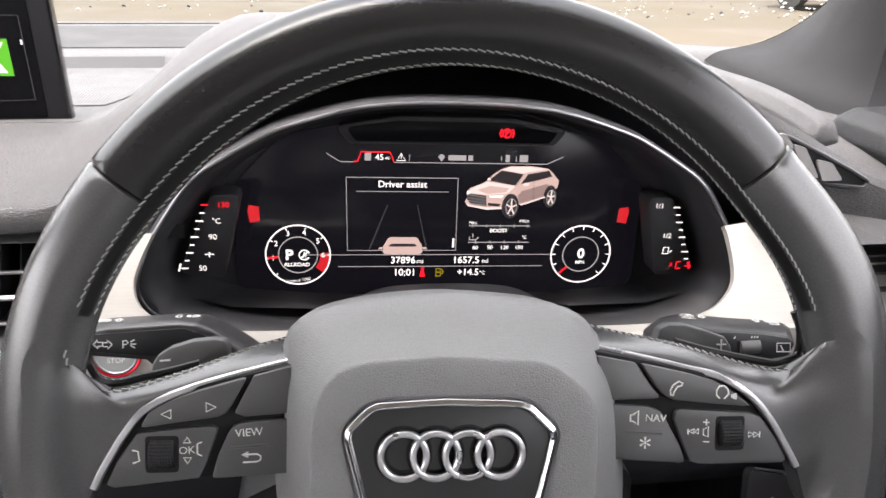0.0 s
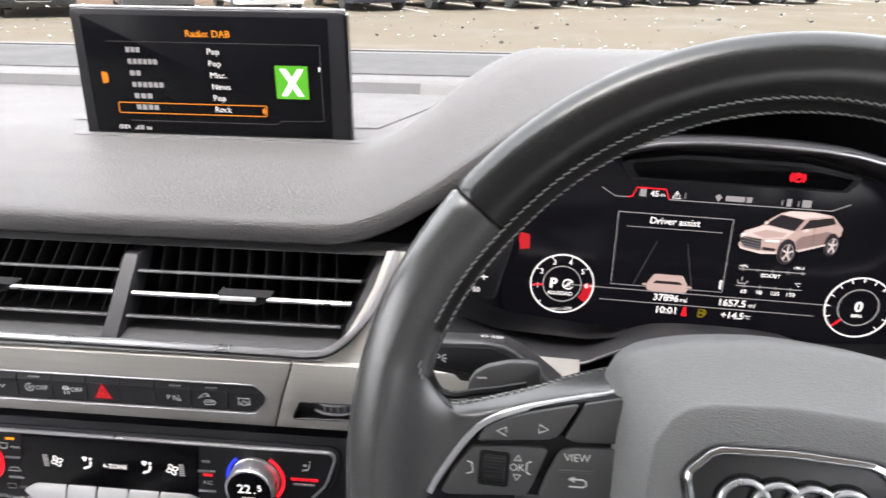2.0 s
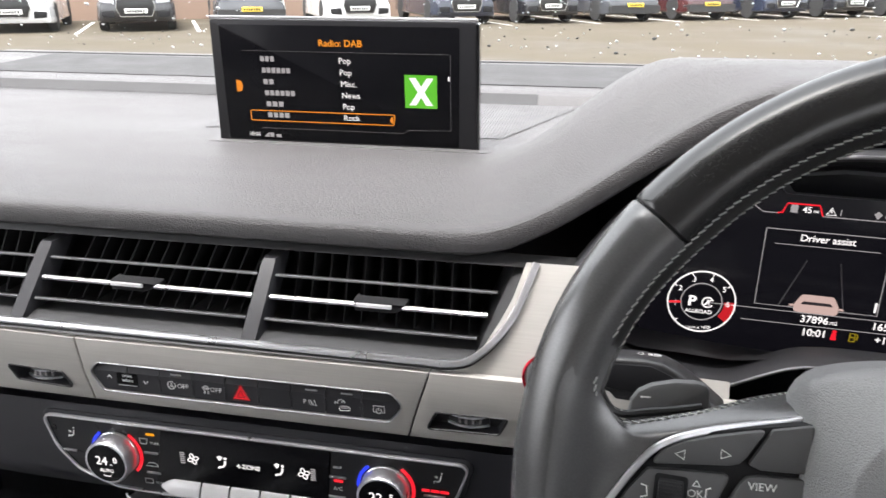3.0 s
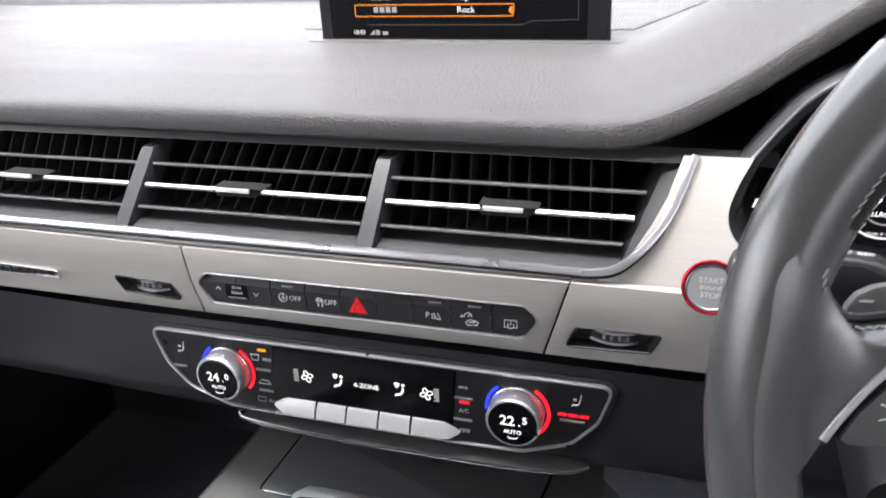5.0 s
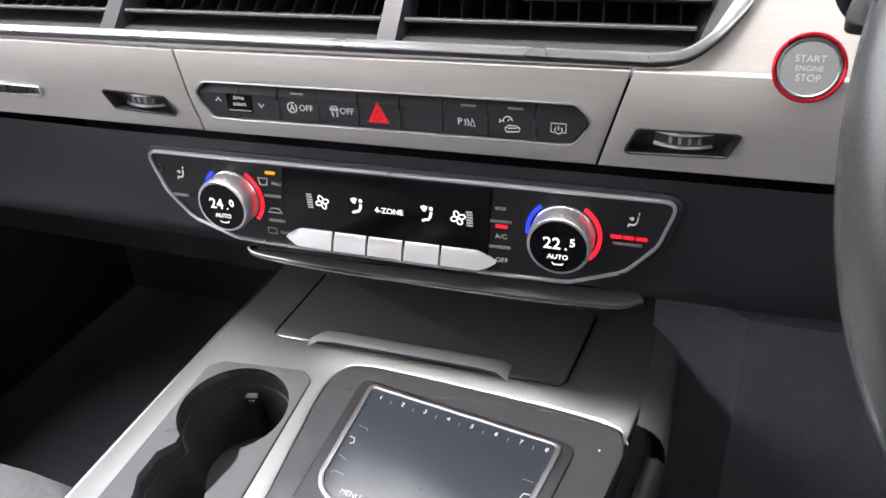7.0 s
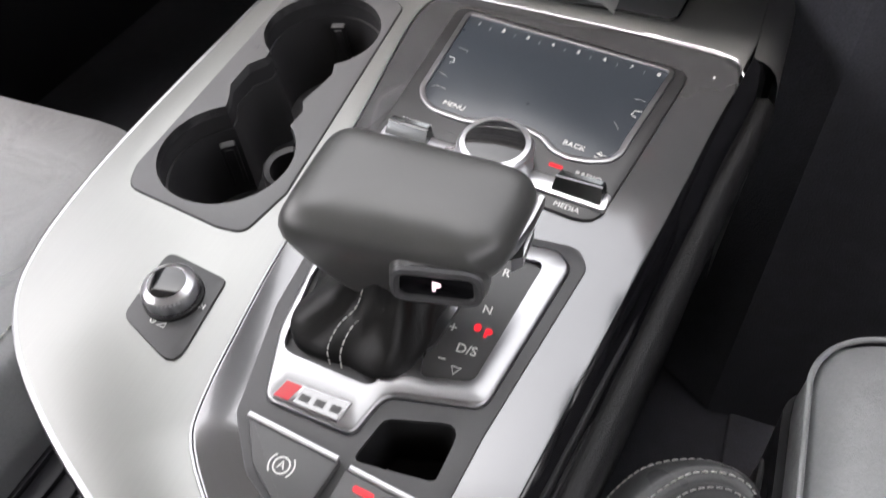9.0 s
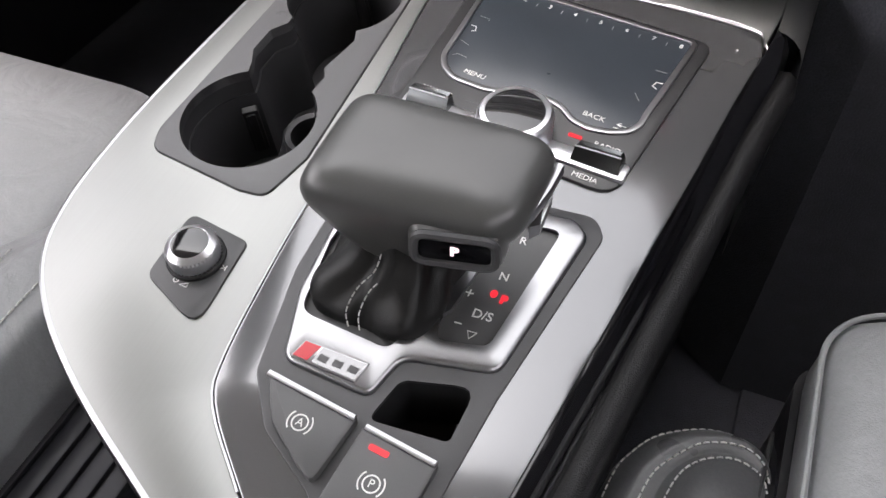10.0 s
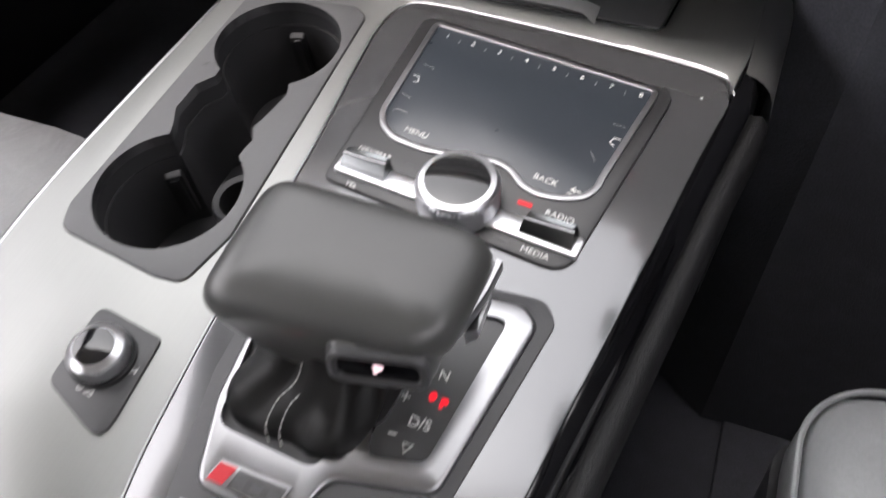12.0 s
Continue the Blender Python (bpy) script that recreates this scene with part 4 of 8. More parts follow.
ind = stalk("indicator_stalk", axes((-0.10, 0.336, 1.138), (1, 0, 0), (0, 0.25, 1)),
            [(-39.2, 1.2), (-38, 5), (-35.6, 7.3), (-28.4, 8.6), (5.1, 9.4), (14.2, 8.2), (21.3, 5), (28.4, -0.2), (36, -6.5), (46, -15.5), (-8, -12.4), (-11, -9.2), (-39.2, -5.5)],
            [(-38.3, 1.7), (-37.4, 4.1), (-34.4, 5.6), (-4.2, 6.6), (8.6, 6.8), (17.5, 3.2), (24, -0.3), (25.6, -3.5), (22.3, -9.6), (-8.8, -6.8), (-38.6, -2.7)],
            (1.11, 0.5), 1.6, "black indicator stalk with white arrow symbols")
part("stalk_symbol", ribbon(arrows(-33.2, 0.8, 2.2, 1) + arrows(-28.6, 0.4, 2.2, -1) + [[(-21.4, -1.8), (-21.2, 1.9), (-19.4, 1.9), (-18.8, 1.1), (-19.4, 0.1), (-21.2, 0.1)], [(-17.8, 0.2), (-15.2, 0)], [(-17.8, 1.1), (-15.6, 2.3)], [(-17.8, -0.7), (-15.6, -1.9)]], 0.45, 0.8, 1.1), PRINT, ind)
lamp = lambda x, y: [[(x, y - 1.4), (x, y + 1.4), (x + 2.4, y + 1.2), (x + 3.6, y), (x + 2.4, y - 1.2), (x, y - 1.4)]] + [[(x - 3, y + d), (x - 0.8, y + d)] for d in (-1.2, 0, 1.2)]
sym = part("stalk_symbol", ribbon(up_arrow(3.9, 1.0, 2.0, -1) + lamp(10.6, 1.0) + up_arrow(-25.4, -0.6, 2.0, 1) + lamp(-33, -0.6), 0.45, -0.4, 0.25), PRINT, ind)
place_signs(sym, axes((0, 0.0101, -0.011), (1, -0.004, 0), (0, 0.08, -1)))
wip = stalk("wiper_stalk", axes((0.21, 0.336, 1.118), (1, 0, 0), (0, 0.25, 1)),
            [(-61.6, -8.4), (-60.8, 5.4), (-51.2, 11.9), (-40.5, 13.5), (-31.8, 12.7), (-16.4, 10.7), (10.2, 7.6), (23.8, 5.3), (27.9, 2.4), (28.8, -0.7), (25.5, -7.2), (8.7, -9.2), (-6.8, -11.3)],
            [(-40, 8), (-14.2, 9.2), (10.3, 6.6), (23.6, 4.1), (26.9, 1.5), (27.5, -0.6), (24.7, -6.0), (4.2, -7.7), (-40, -6)],
            (1.0, 8.5), 3.2, "black wiper stalk with a small ribbed dial")
part("dial_recess", slab(rnd([(-6.4, 4.2), (8.4, 3.6), (8.8, -4.6), (-6.0, -3.9)], 1.2, 2), 0.5, 1.1, 0.2), DEEP, wip)
dial = part("wiper_dial", loft([[(x, 4.0 * math.cos(a), 0.4 + 3.2 * math.sin(a)) for a in [math.pi * k / 10 for k in range(11)]] for x in (-4.6, -4.2, 6.4, 6.8)]), KEYBLK, wip, "small ribbed dial")
part("stalk_symbol", ribbon([[(-8.2, 5.4), (-7.4, 6.6)]] + [[(x, 5.1), (x + 0.8, 6.2)] for x in (1.8, 3.5, 5.2)] + [[(17.2, 1.5), (25.1, 1.2), (25.3, -3.8), (17.4, -3.4), (17.2, 1.5)], [(19.4, 0.2), (21.6, -3.7)]], 0.5, 0.8, 1.1), PRINT, wip)
top = axes((0, 0.0120, -0.0125), (1, -0.125, 0), (0, 0.16, -1))
sym = part("stalk_symbol", ribbon([[(-33.6, 1.6), (-32, 3.6), (-27, 3.6), (-25.4, 1.6), (-27.6, 0.4), (-31.4, 0.4), (-33.6, 1.6)], [(-31, 1.0), (-28, 3.0)]] + up_arrow(-20.4, 2.0, 2.1, -1) + up_arrow(13.4, 3.4, 2.1, 1) + [[(19, 2.2), (19, 5), (27, 5), (27, 2.2), (19, 2.2)], [(21, 4.6), (23, 2.4)]], 0.45, -0.3, 0.3), PRINT, wip)
place_signs(sym, top)
for text, x, y in (("FRONT", -30, -2.6), ("REAR", 22.6, -1.4)):
    place_signs(words(text, x, y, 2.7, 0.2, PRINT, wip), top)

# ---------------------------------------------------------------- instrument cluster
clu_m = axes((0.062, 0.520, 1.130), (1, 0, 0), (0, 0, 1)) @ pose(0, 0, 0, 0, 0, -2.0)
clu = thing("instrument_cluster", clu_m, "black digital instrument cluster with lit dials in a deep hood", "instrument cluster")
half = [(0, 99.5), (58, 96.5), (106, 83.5), (126, 74.5), (145, 63.5), (161, 53), (173, 40), (190, 14), (198, -3), (203, -20), (201, -33), (192, -43.5), (168, -52), (135, -58.5), (95, -59.5), (72, -49), (46, -38.5), (0, -36)]
half_in = half[:-6] + [(168, -52), (135, -60), (95, -64), (72, -65), (46, -65), (0, -66)]
inner = smooth_line(half_in + [(-x, y) for x, y in half_in[-2:0:-1]], 3, True)
outer = smooth_line(half + [(-x, y) for x, y in half[-2:0:-1]], 3, True)
def scaled(k, dy, z, line=None):
    return [(x * k, (y - 5) * k + 5 + dy, z) for x, y in (line or outer)]
part("hood_funnel", loft([scaled(1.035, 0, 40), scaled(1.035, 0, 60), scaled(1.015, 0, 62), scaled(0.985, 0, 59), scaled(0.95, 0, 36), scaled(0.93, -3, 8, inner), scaled(0.90, -4, 2, inner)], caps=(False, False)), HOODBLK, clu, sharp=60)
part("hood_trim", tube(scaled(1.018, 0, 62), 1.2, True, (0, 0, 1)), SATIN, clu, "thin silver hood trim")
backp = [(x, y) for x, y, z in scaled(0.96, -4, 0, inner)]
part("back_plate", slab(backp, -6, 1), HOODBLK, clu)
part("display", slab(rnd([(-150, 30), (-116, 66), (-60, 76), (60, 76), (116, 66), (150, 30), (152, -50), (128, -60), (-128, -60), (-152, -50)], 14), 0, 3, 0.5), LCD, clu, "dark faintly lit display glass")
# ledges under and over the display
part("lower_ledge", loft([[(x, y, z) for x, y in ((-186, -46), (-150, -51), (-90, -56), (0, -60), (90, -56), (150, -51), (186, -46))] for z in (2, 20)] + [[(-182, -42, 38), (-150, -48, 42), (-90, -49, 44), (0, -34, 46), (90, -49, 44), (150, -48, 42), (182, -42, 38)]], closed=False), HOODBLK, clu, sharp=50)
part("warning_strip", slab(rnd([(-70, 67), (70, 67), (80, 79), (40, 86), (-40, 86), (-80, 79)], 4), 22, 32, 1.5), HOODBLK, clu)
part("warning_window", slab(rnd([(-66, 69), (66, 69), (73, 78), (38, 83), (-38, 83), (-73, 78)], 3), 30, 33, 0.4), GLASSBLK, clu)
part("brake_lamp", ribbon([arc(36, 76, 2.9, 0, 360, 20), arc(36, 76, 4.6, 140, 220, 8), arc(36, 76, 4.6, -40, 40, 8), [(35.2, 74.2), (35.2, 77.8), (36.5, 77.8), (37.2, 77), (36.5, 76), (35.2, 76)]], 1.0, 32.8, 33.5), E_RED, clu, "red parking brake warning lamp")
def side_gauge(s):
    pts = [(s * 162, 31), (s * 142, 32), (s * 156, -30), (s * 187, -27)]
    part("side_gauge", slab(rnd(pts, 6), 14, 34, 2), HOODBLK, clu)
side_gauge(1), side_gauge(-1)
ZG = 34.3
for k in range(9):
    t = k / 8
    x, y, w = -166 - 16 * t, 24 - 46 * t, 5 if k % 2 == 0 else 3
    part("scale_mark", ribbon([[(x - w / 2, y), (x + w / 2, y)]], 0.9, ZG - 0.4, ZG), E_RED if k == 0 else E_WHITE, clu)
    part("scale_mark", ribbon([[(-x - w / 2 - 1, y), (-x + w / 2 - 1, y)]], 0.9, ZG - 0.4, ZG), E_RED if k == 8 else E_WHITE, clu)
words("130", -154, 24, 5.6, ZG, E_RED, clu)
words("90", -162, 1, 5.6, ZG, E_WHITE, clu)
words("50", -170, -22, 5.6, ZG, E_WHITE, clu)
words("°C", -159, 12.5, 5.4, ZG, E_WHITE, clu)
words("1/1", 152, 25, 5.4, ZG, E_WHITE, clu)
words("1/2", 161, 2, 5.4, ZG, E_WHITE, clu)
words("R", 168, -21, 5.0, ZG, E_RED, clu)
part("scale_symbol", ribbon([[(160, -12), (160, -7), (164, -7), (164, -12), (160, -12)], [(165, -11), (166.5, -9.5)], [(-165, -10), (-165, -14)], [(-168, -11.6), (-162, -11.6)]], 0.7, ZG - 0.4, ZG), E_WHITE, clu)
part("scale_symbol", ribbon([[(175.5, -18.5), (172, -18.5), (172, -24), (175.5, -24)]], 0.9, ZG - 0.4, ZG), E_RED, clu)
part("scale_symbol", ribbon([[(181, -18.5), (182.5, -24)]], 2.0, ZG - 0.4, ZG), E_RED, clu)
part("scale_symbol", ribbon([[(-184.5, -18.5), (-186, -24)]], 1.2, ZG - 0.4, ZG), E_WHITE, clu)
for s in (1, -1):
    part("red_segment", slab([(s * 133.5, 1.6), (s * 134, 12.4), (s * 141, 13.6), (s * 142, 9), (s * 140.6, 0.4)], 3.0, 3.6), E_REDD, clu, "lit red reserve segment")
# dials
def dial(cx, cy, needle, name):
    d = part(name, ribbon([arc(cx, cy, 23.4, 0, 360, 60)], 1.0, 2.8, 3.5), E_WHITE, clu, "small round lit dial")
    part("inner_ring", ribbon([arc(cx, cy, 14.2, 0, 360, 48)], 0.7, 2.8, 3.5), E_DIM, d)
    a = radians(needle)
    part("needle", ribbon([[(cx + 14.2 * math.cos(a), cy + 14.2 * math.sin(a)), (cx + 22.6 * math.cos(a), cy + 22.6 * math.sin(a))]], 1.3, 3.2, 3.8), E_RED, d)
    return d
tach = dial(-107, -25, 186, "rev_counter")
speed = dial(108, -25, 225, "speedometer")
for k in range(7):
    a = radians(225 - 37.5 * k)
    if k:
        words(str(k), -107 + 18.2 * math.cos(a), -25 + 18.2 * math.sin(a), 5.8, 3.6, E_WHITE, tach, bold=0.05)
    part("tick", ribbon([[(-107 + 21 * math.cos(a), -25 + 21 * math.sin(a)), (-107 + 23.2 * math.cos(a), -25 + 23.2 * math.sin(a))]], 0.7, 2.8, 3.5), E_WHITE, tach)
part("red_zone", shapes([arc(-107, -25, 23, 4, -38, 8) + arc(-107, -25, 16, -38, 4, 8)], 2.8, 3.25), E_REDD, tach)
for k in range(13):
    a = radians(225 - 22.5 * k)
    part("tick", ribbon([[(108 + 20 * math.cos(a), -25 + 20 * math.sin(a)), (108 + 23.2 * math.cos(a), -25 + 23.2 * math.sin(a))]], 0.7, 2.8, 3.5), E_WHITE, speed)
words("P", -113.5, -25, 11, 3.7, E_WHITE, tach, bold=0.35)
part("stop_start_sign", ribbon([arc(-102.5, -25, 3.8, 20, 330, 18), [(-105, -27.5), (-100, -22.5)], [(-103.5, -27), (-102.5, -22.5), (-101.3, -27)]], 0.8, 2.8, 3.6), E_WHITE, tach)
words("ALLROAD", -108, -32.6, 4.2, 3.6, E_WHITE, tach, bold=0.08)
words("1/min x 1000", -107, -45.2, 3.4, 3.6, E_WHITE, tach, 6)
words("0", 108, -24.5, 11, 3.7, E_WHITE, speed, bold=0.35)
words("MPH", 108, -31.6, 3.6, 3.6, E_WHITE, speed, bold=0.08)
# middle of the display
part("menu_frame", ribbon([[(-72, 35), (9, 35)], [(-72, 35), (-71, -21.5), (-30, -21.5)], [(9, 35), (10, -21.5), (-26, -21.5)]], 0.5, 2.8, 3.4), E_DIM, clu)
part("menu_line", ribbon([[(-65, 24.5), (3, 24.5)], [(-103, -25), (83, -25)], [(-78, -34.5), (78, -34.5)]], 0.4, 2.8, 3.4), E_DIM, clu)
part("lane_sketch", ribbon([[(-55, -21), (-42, 14)], [(-12, -21), (-20, 14)]], 0.5, 2.8, 3.3), E_GREY, clu)
part("own_car_sketch", slab(rnd([(-45, -24.5), (-15, -24.5), (-15.5, -18), (-19.5, -11), (-40.5, -11), (-44.5, -18)], 3), 2.8, 3.5), E_PINK, clu, "lit sketch of a beige car from behind")
part("own_car_window", slab(rnd([(-41, -18.2), (-19, -18.2), (-21.5, -16), (-38.5, -16)], 1), 3.0, 3.7), E_DARK, clu)
part("own_car_mirror", shapes([[(-48, -20.5), (-45, -20.5), (-45, -18.8), (-48, -19.2)], [(-15, -20.5), (-12, -20.5), (-12, -19.2), (-15, -18.8)]], 2.9, 3.5), E_PINK, clu)
words("Driver assist", -31.5, 30, 7.0, 3.6, E_WHITE, clu, bold=0.08)
words("37896", -29.5, -29.5, 7.6, 3.6, E_WHITE, clu, bold=0.12)
words("mi", -16.6, -30.2, 5.4, 3.6, E_WHITE, clu)
words("1657.5", 18.5, -29.5, 7.6, 3.6, E_WHITE, clu, bold=0.12)
words("mi", 33.2, -30.2, 5.4, 3.6, E_WHITE, clu)
words("10:01", -28, -39.5, 7.8, 3.6, E_WHITE, clu, bold=0.12)
words("+14.5", 20.5, -39.5, 7.4, 3.6, E_WHITE, clu, bold=0.12)
words("°C", 31.5, -40, 4.2, 3.6, E_WHITE, clu)
part("belt_lamp", shapes([[(-16.6, -43), (-12.6, -43), (-13.4, -38), (-15.8, -38)], arc(-14.6, -36.6, 1.3, 0, 330, 8)], 2.8, 3.6), E_RED, clu, "red belt warning lamp")
part("fuel_lamp", ribbon([[(-4.4, -42.6), (-0.6, -42.6), (-0.6, -36.6), (-4.0, -36.6), (-4.0, -42.6)], [(-4.0, -39.4), (-0.6, -39.4)], [(-0.6, -40.6), (0.8, -40.8), (1.2, -38.4), (0.2, -36.8)]], 0.9, 2.8, 3.6), E_YEL, clu, "amber fuel warning lamp")
part("tab_outline", ribbon([[(-67, 46.5), (-64, 47), (-61.5, 53.8), (-41, 53.8), (-38, 46.5)]], 0.9, 2.8, 3.6), E_RED, clu)
part("tab_line", ribbon([[(-38, 46.4), (74, 46.4), (86, 52)], [(-86, 52.5), (-76, 46.4), (-67, 46.4)], [(40, 48), (40, 52)], [(51, 48), (51, 52)], [(-27, 48), (-27, 52)]], 0.5, 2.8, 3.5), E_DIM, clu)
words("45", -48.5, 50, 6.2, 3.6, E_WHITE, clu, bold=0.06)
words("mi", -42.8, 49.6, 3.6, 3.6, E_WHITE, clu)
part("tab_symbol", shapes([[(-59, 47.6), (-54.5, 47.6), (-54.5, 53), (-59, 53)], [(43, 47.6), (46, 47.6), (46, 53), (43, 53)], [(53.5, 47.8), (59.5, 47.8), (59.5, 53), (53.5, 53)], [(-6.5, 51), (-4, 53.2), (-1.5, 51), (-4, 47.4)]], 2.8, 3.6), E_DIM, clu)
part("tab_symbol", ribbon([[(-36, 47.8), (-33, 53), (-30, 47.8), (-36, 47.8)], [(-33, 49.4), (-33, 51.6)]], 0.6, 2.8, 3.6), E_WHITE, clu)
part("station_bar", shapes([[(1, 48.4), (14, 48.4), (14, 52.2), (1, 52.2)], [(15.5, 48.4), (19, 48.4), (19, 52.2), (15.5, 52.2)]], 2.8, 3.5), E_DIM, clu)
# picture of the car
part("car_picture_body", slab([(15.7, 24.1), (18.2, 27.7), (25.7, 30.6), (30.5, 33.3), (34.4, 37.9), (40.4, 42.2), (47.2, 44.5), (62.7, 44.7), (75.5, 43.0), (77.9, 41.2), (84.4, 34.2), (84.1, 29.1), (82.2, 26.8), (76.3, 21.6), (56.0, 15.2), (53.1, 16.0), (47.0, 11.8), (31.3, 11.0), (17.0, 14.3), (15.1, 17.2), (16.6, 20.4)], 2.8, 3.50), E_PINK, clu, "lit picture of a beige car")
part("car_picture_side", slab([(54.1, 21.9), (57.2, 25.8), (75.3, 31.4), (82.1, 28.3), (76.3, 21.9), (56.1, 16.0)], 2.8, 3.55), E_PINKD, clu)
part("car_picture_hood", slab([(19.0, 27.4), (30.7, 32.7), (52.0, 29.4), (46.3, 23.8), (31.4, 22.6), (17.0, 24.5)], 2.8, 3.58), E_WHITED, clu)
part("car_picture_crease", slab([(23.3, 26.3), (32.9, 29.6), (47.2, 28.0), (45.3, 24.7), (31.3, 23.2)], 2.8, 3.62), E_PINK, clu)
part("car_picture_roof", slab([(40.7, 41.9), (47.2, 44.2), (62.7, 44.4), (75.0, 42.4), (60.2, 40.3), (57.5, 39.2)], 2.8, 3.62), E_WHITED, clu)
part("car_picture_glass", slab([(31.4, 33.6), (40.7, 41.4), (57.1, 38.7), (51.9, 30.0)], 2.8, 3.65), E_DARK, clu)
part("car_picture_glass", slab([(55.9, 31.3), (60.7, 38.7), (76.4, 41.6), (79.0, 37.3), (68.0, 34.0)], 2.8, 3.65), E_DARK, clu)
part("car_picture_grille", slab([(16.7, 23.6), (30.6, 22.0), (31.3, 13.5), (19.2, 15.5), (16.2, 19.6)], 2.8, 3.65), E_DARK, clu)
part("car_picture_lamp", slab([(32.9, 21.9), (43.5, 22.4), (42.3, 20.6), (33.5, 20.7)], 2.8, 3.70), E_WHITE, clu)
part("car_picture_lamp", slab([(16.3, 25.4), (18.8, 25.7), (18.1, 23.6), (16.4, 22.8)], 2.8, 3.70), E_WHITE, clu)
part("car_picture_intake", slab([(32.1, 16.4), (41.7, 15.7), (41.1, 13.7), (32.5, 14.0)], 2.8, 3.65), E_DARK, clu)
part("car_picture_bumper", slab([(15.7, 16.4), (19.2, 14.6), (31.5, 12.9), (42.1, 13.1), (43.0, 11.9), (31.3, 11.1), (17.0, 14.0)], 2.8, 3.70), E_WHITED, clu)
part("car_picture_sill", slab([(56.3, 15.3), (74.8, 21.9), (75.2, 20.8), (57.1, 14.4)], 2.8, 3.70), E_WHITED, clu)
part("car_picture_mirror", slab([(57.7, 30.6), (59.0, 32.2), (62.1, 31.9), (61.7, 30.2), (58.3, 29.6)], 2.8, 3.75), E_WHITED, clu)
part("car_picture_mirror", slab([(30.3, 34.2), (31.6, 35.9), (33.3, 35.1), (32.6, 33.5)], 2.8, 3.75), E_WHITED, clu)
part("car_picture_slat", ribbon([[(17.0, 22.8), (30.7, 20.3)]], 0.4, 3.2, 3.75), E_DIM, clu)
part("car_picture_slat", ribbon([[(17.2, 20.3), (30.9, 18.2)]], 0.4, 3.2, 3.75), E_DIM, clu)
part("car_picture_slat", ribbon([[(17.3, 18.2), (31.0, 16.2)]], 0.4, 3.2, 3.75), E_DIM, clu)
part("car_picture_slat", ribbon([[(17.4, 16.5), (31.1, 14.4)]], 0.4, 3.2, 3.75), E_DIM, clu)
part("car_picture_line", ribbon([[(52.7, 29.5), (57.5, 39.3)]], 0.45, 3.0, 3.68), E_PINKD, clu)
part("car_picture_line", ribbon([[(65.4, 33.6), (66.2, 19.3)]], 0.3, 3.0, 3.68), E_GREY, clu)
for cx, cy, rx, ry in ((50.1, 13.1, 5.2, 8.3), (79.7, 20.9, 4.0, 7.4)):
    part("car_picture_arch", slab([(cx - 0.8 + x, cy + 0.8 + y) for x, y in disc(rx * 1.25, 20, ry * 1.18)], 2.8, 3.66), E_DARK, clu)
    part("car_picture_wheel", slab([(cx + x, cy + y) for x, y in disc(rx, 20, ry)], 2.8, 3.7), E_DARK, clu)
    wr = part("car_picture_rim", ribbon([[(cx + x, cy + y) for x, y in disc(rx * 0.78, 16, ry * 0.8) + disc(rx * 0.78, 16, ry * 0.8)[:1]]], 0.5, 3.2, 3.78), E_DIM, clu)
    for k in range(5):
        a = 0.3 + k * 1.2566
        part("rim_spoke", ribbon([[(cx, cy), (cx + 0.76 * rx * math.cos(a), cy + 0.78 * ry * math.sin(a))]], 1.1, 3.2, 3.8), E_WHITED, wr)
words("MIN", 22, 0.5, 3.4, 3.6, E_WHITE, clu)
words("MAX", 61, 2, 3.4, 3.6, E_WHITE, clu)
words("BOOST", 42, -5.6, 4.2, 3.6, E_WHITE, clu, bold=0.06)
for k, s in enumerate(("60", "90", "120", "150")):
    words(s, 25 + 11.2 * k, -19.2, 4.4, 3.6, E_WHITE, clu, bold=0.04)
part("bar_scale", ribbon([[(19, -1.8), (66, -1.8)], [(19, -15), (66, -15)]] + [[(22 + 10.5 * k, -3.2), (22 + 10.5 * k, -0.6)] for k in range(5)] + [[(25 + 11 * k, -16), (25 + 11 * k, -13.6)] for k in range(4)], 0.5, 2.8, 3.5), E_DIM, clu)
part("oil_symbol", ribbon([[(20, -10.5), (20, -13), (25, -13), (27, -11)], [(22.5, -8), (22.5, -11)]], 0.8, 2.8, 3.5), E_DIM, clu)
words("°C", 62, -11, 4, 3.6, E_WHITE, clu)
part("scroll_mark", ribbon([[(8, -12), (8, -19)]], 1.4, 2.8, 3.5), E_WHITE, clu)
# ---------------------------------------------------------------- brushed trim across the dash
STR = axes((-0.34, 0.405, 1.06), (1, 0, 0), (0, 0, 1))
fascia = thing("trim_strip", STR, "brushed aluminium dash trim strip with thumbwheels", "trim")
OVAL = rnd([(-131, 5), (-123, 12.5), (92, 13), (101, 4.5), (91, -9), (-121, -9.5)], [6, 5, 6, 8, 7, 5], 4)
TH_L = rnd([(-199, 3), (-153, 1), (-146, -10.5), (-191, -8.5)], 2)
TH_R = rnd([(122, 2.5), (170, 3), (164, -9), (116, -10.5)], 2)
# the strip in three panels with a crease a third of the way up
def strip_panel(tl, tr, br, bl, holes, label=""):
    bm = slab([bl, br, tr, tl], -4, 1.6, 0.6, holes=holes)
    crease = 0.004 if max(abs(v.co.y) for v in bm.verts) < 1 else 4.0
    bmesh.ops.bisect_plane(bm, geom=bm.verts[:] + bm.edges[:] + bm.faces[:], plane_co=(0, crease, 0), plane_no=(0, 1, 0))
    for v in bm.verts:
        v.co.z -= 0.15 * max(crease - v.co.y, 0)
    return part("trim_panel", bm, ALU, fascia, label)
strip_panel((-760, 36), (-139.6, 30), (-132.6, -20), (-760, -16), [TH_L])
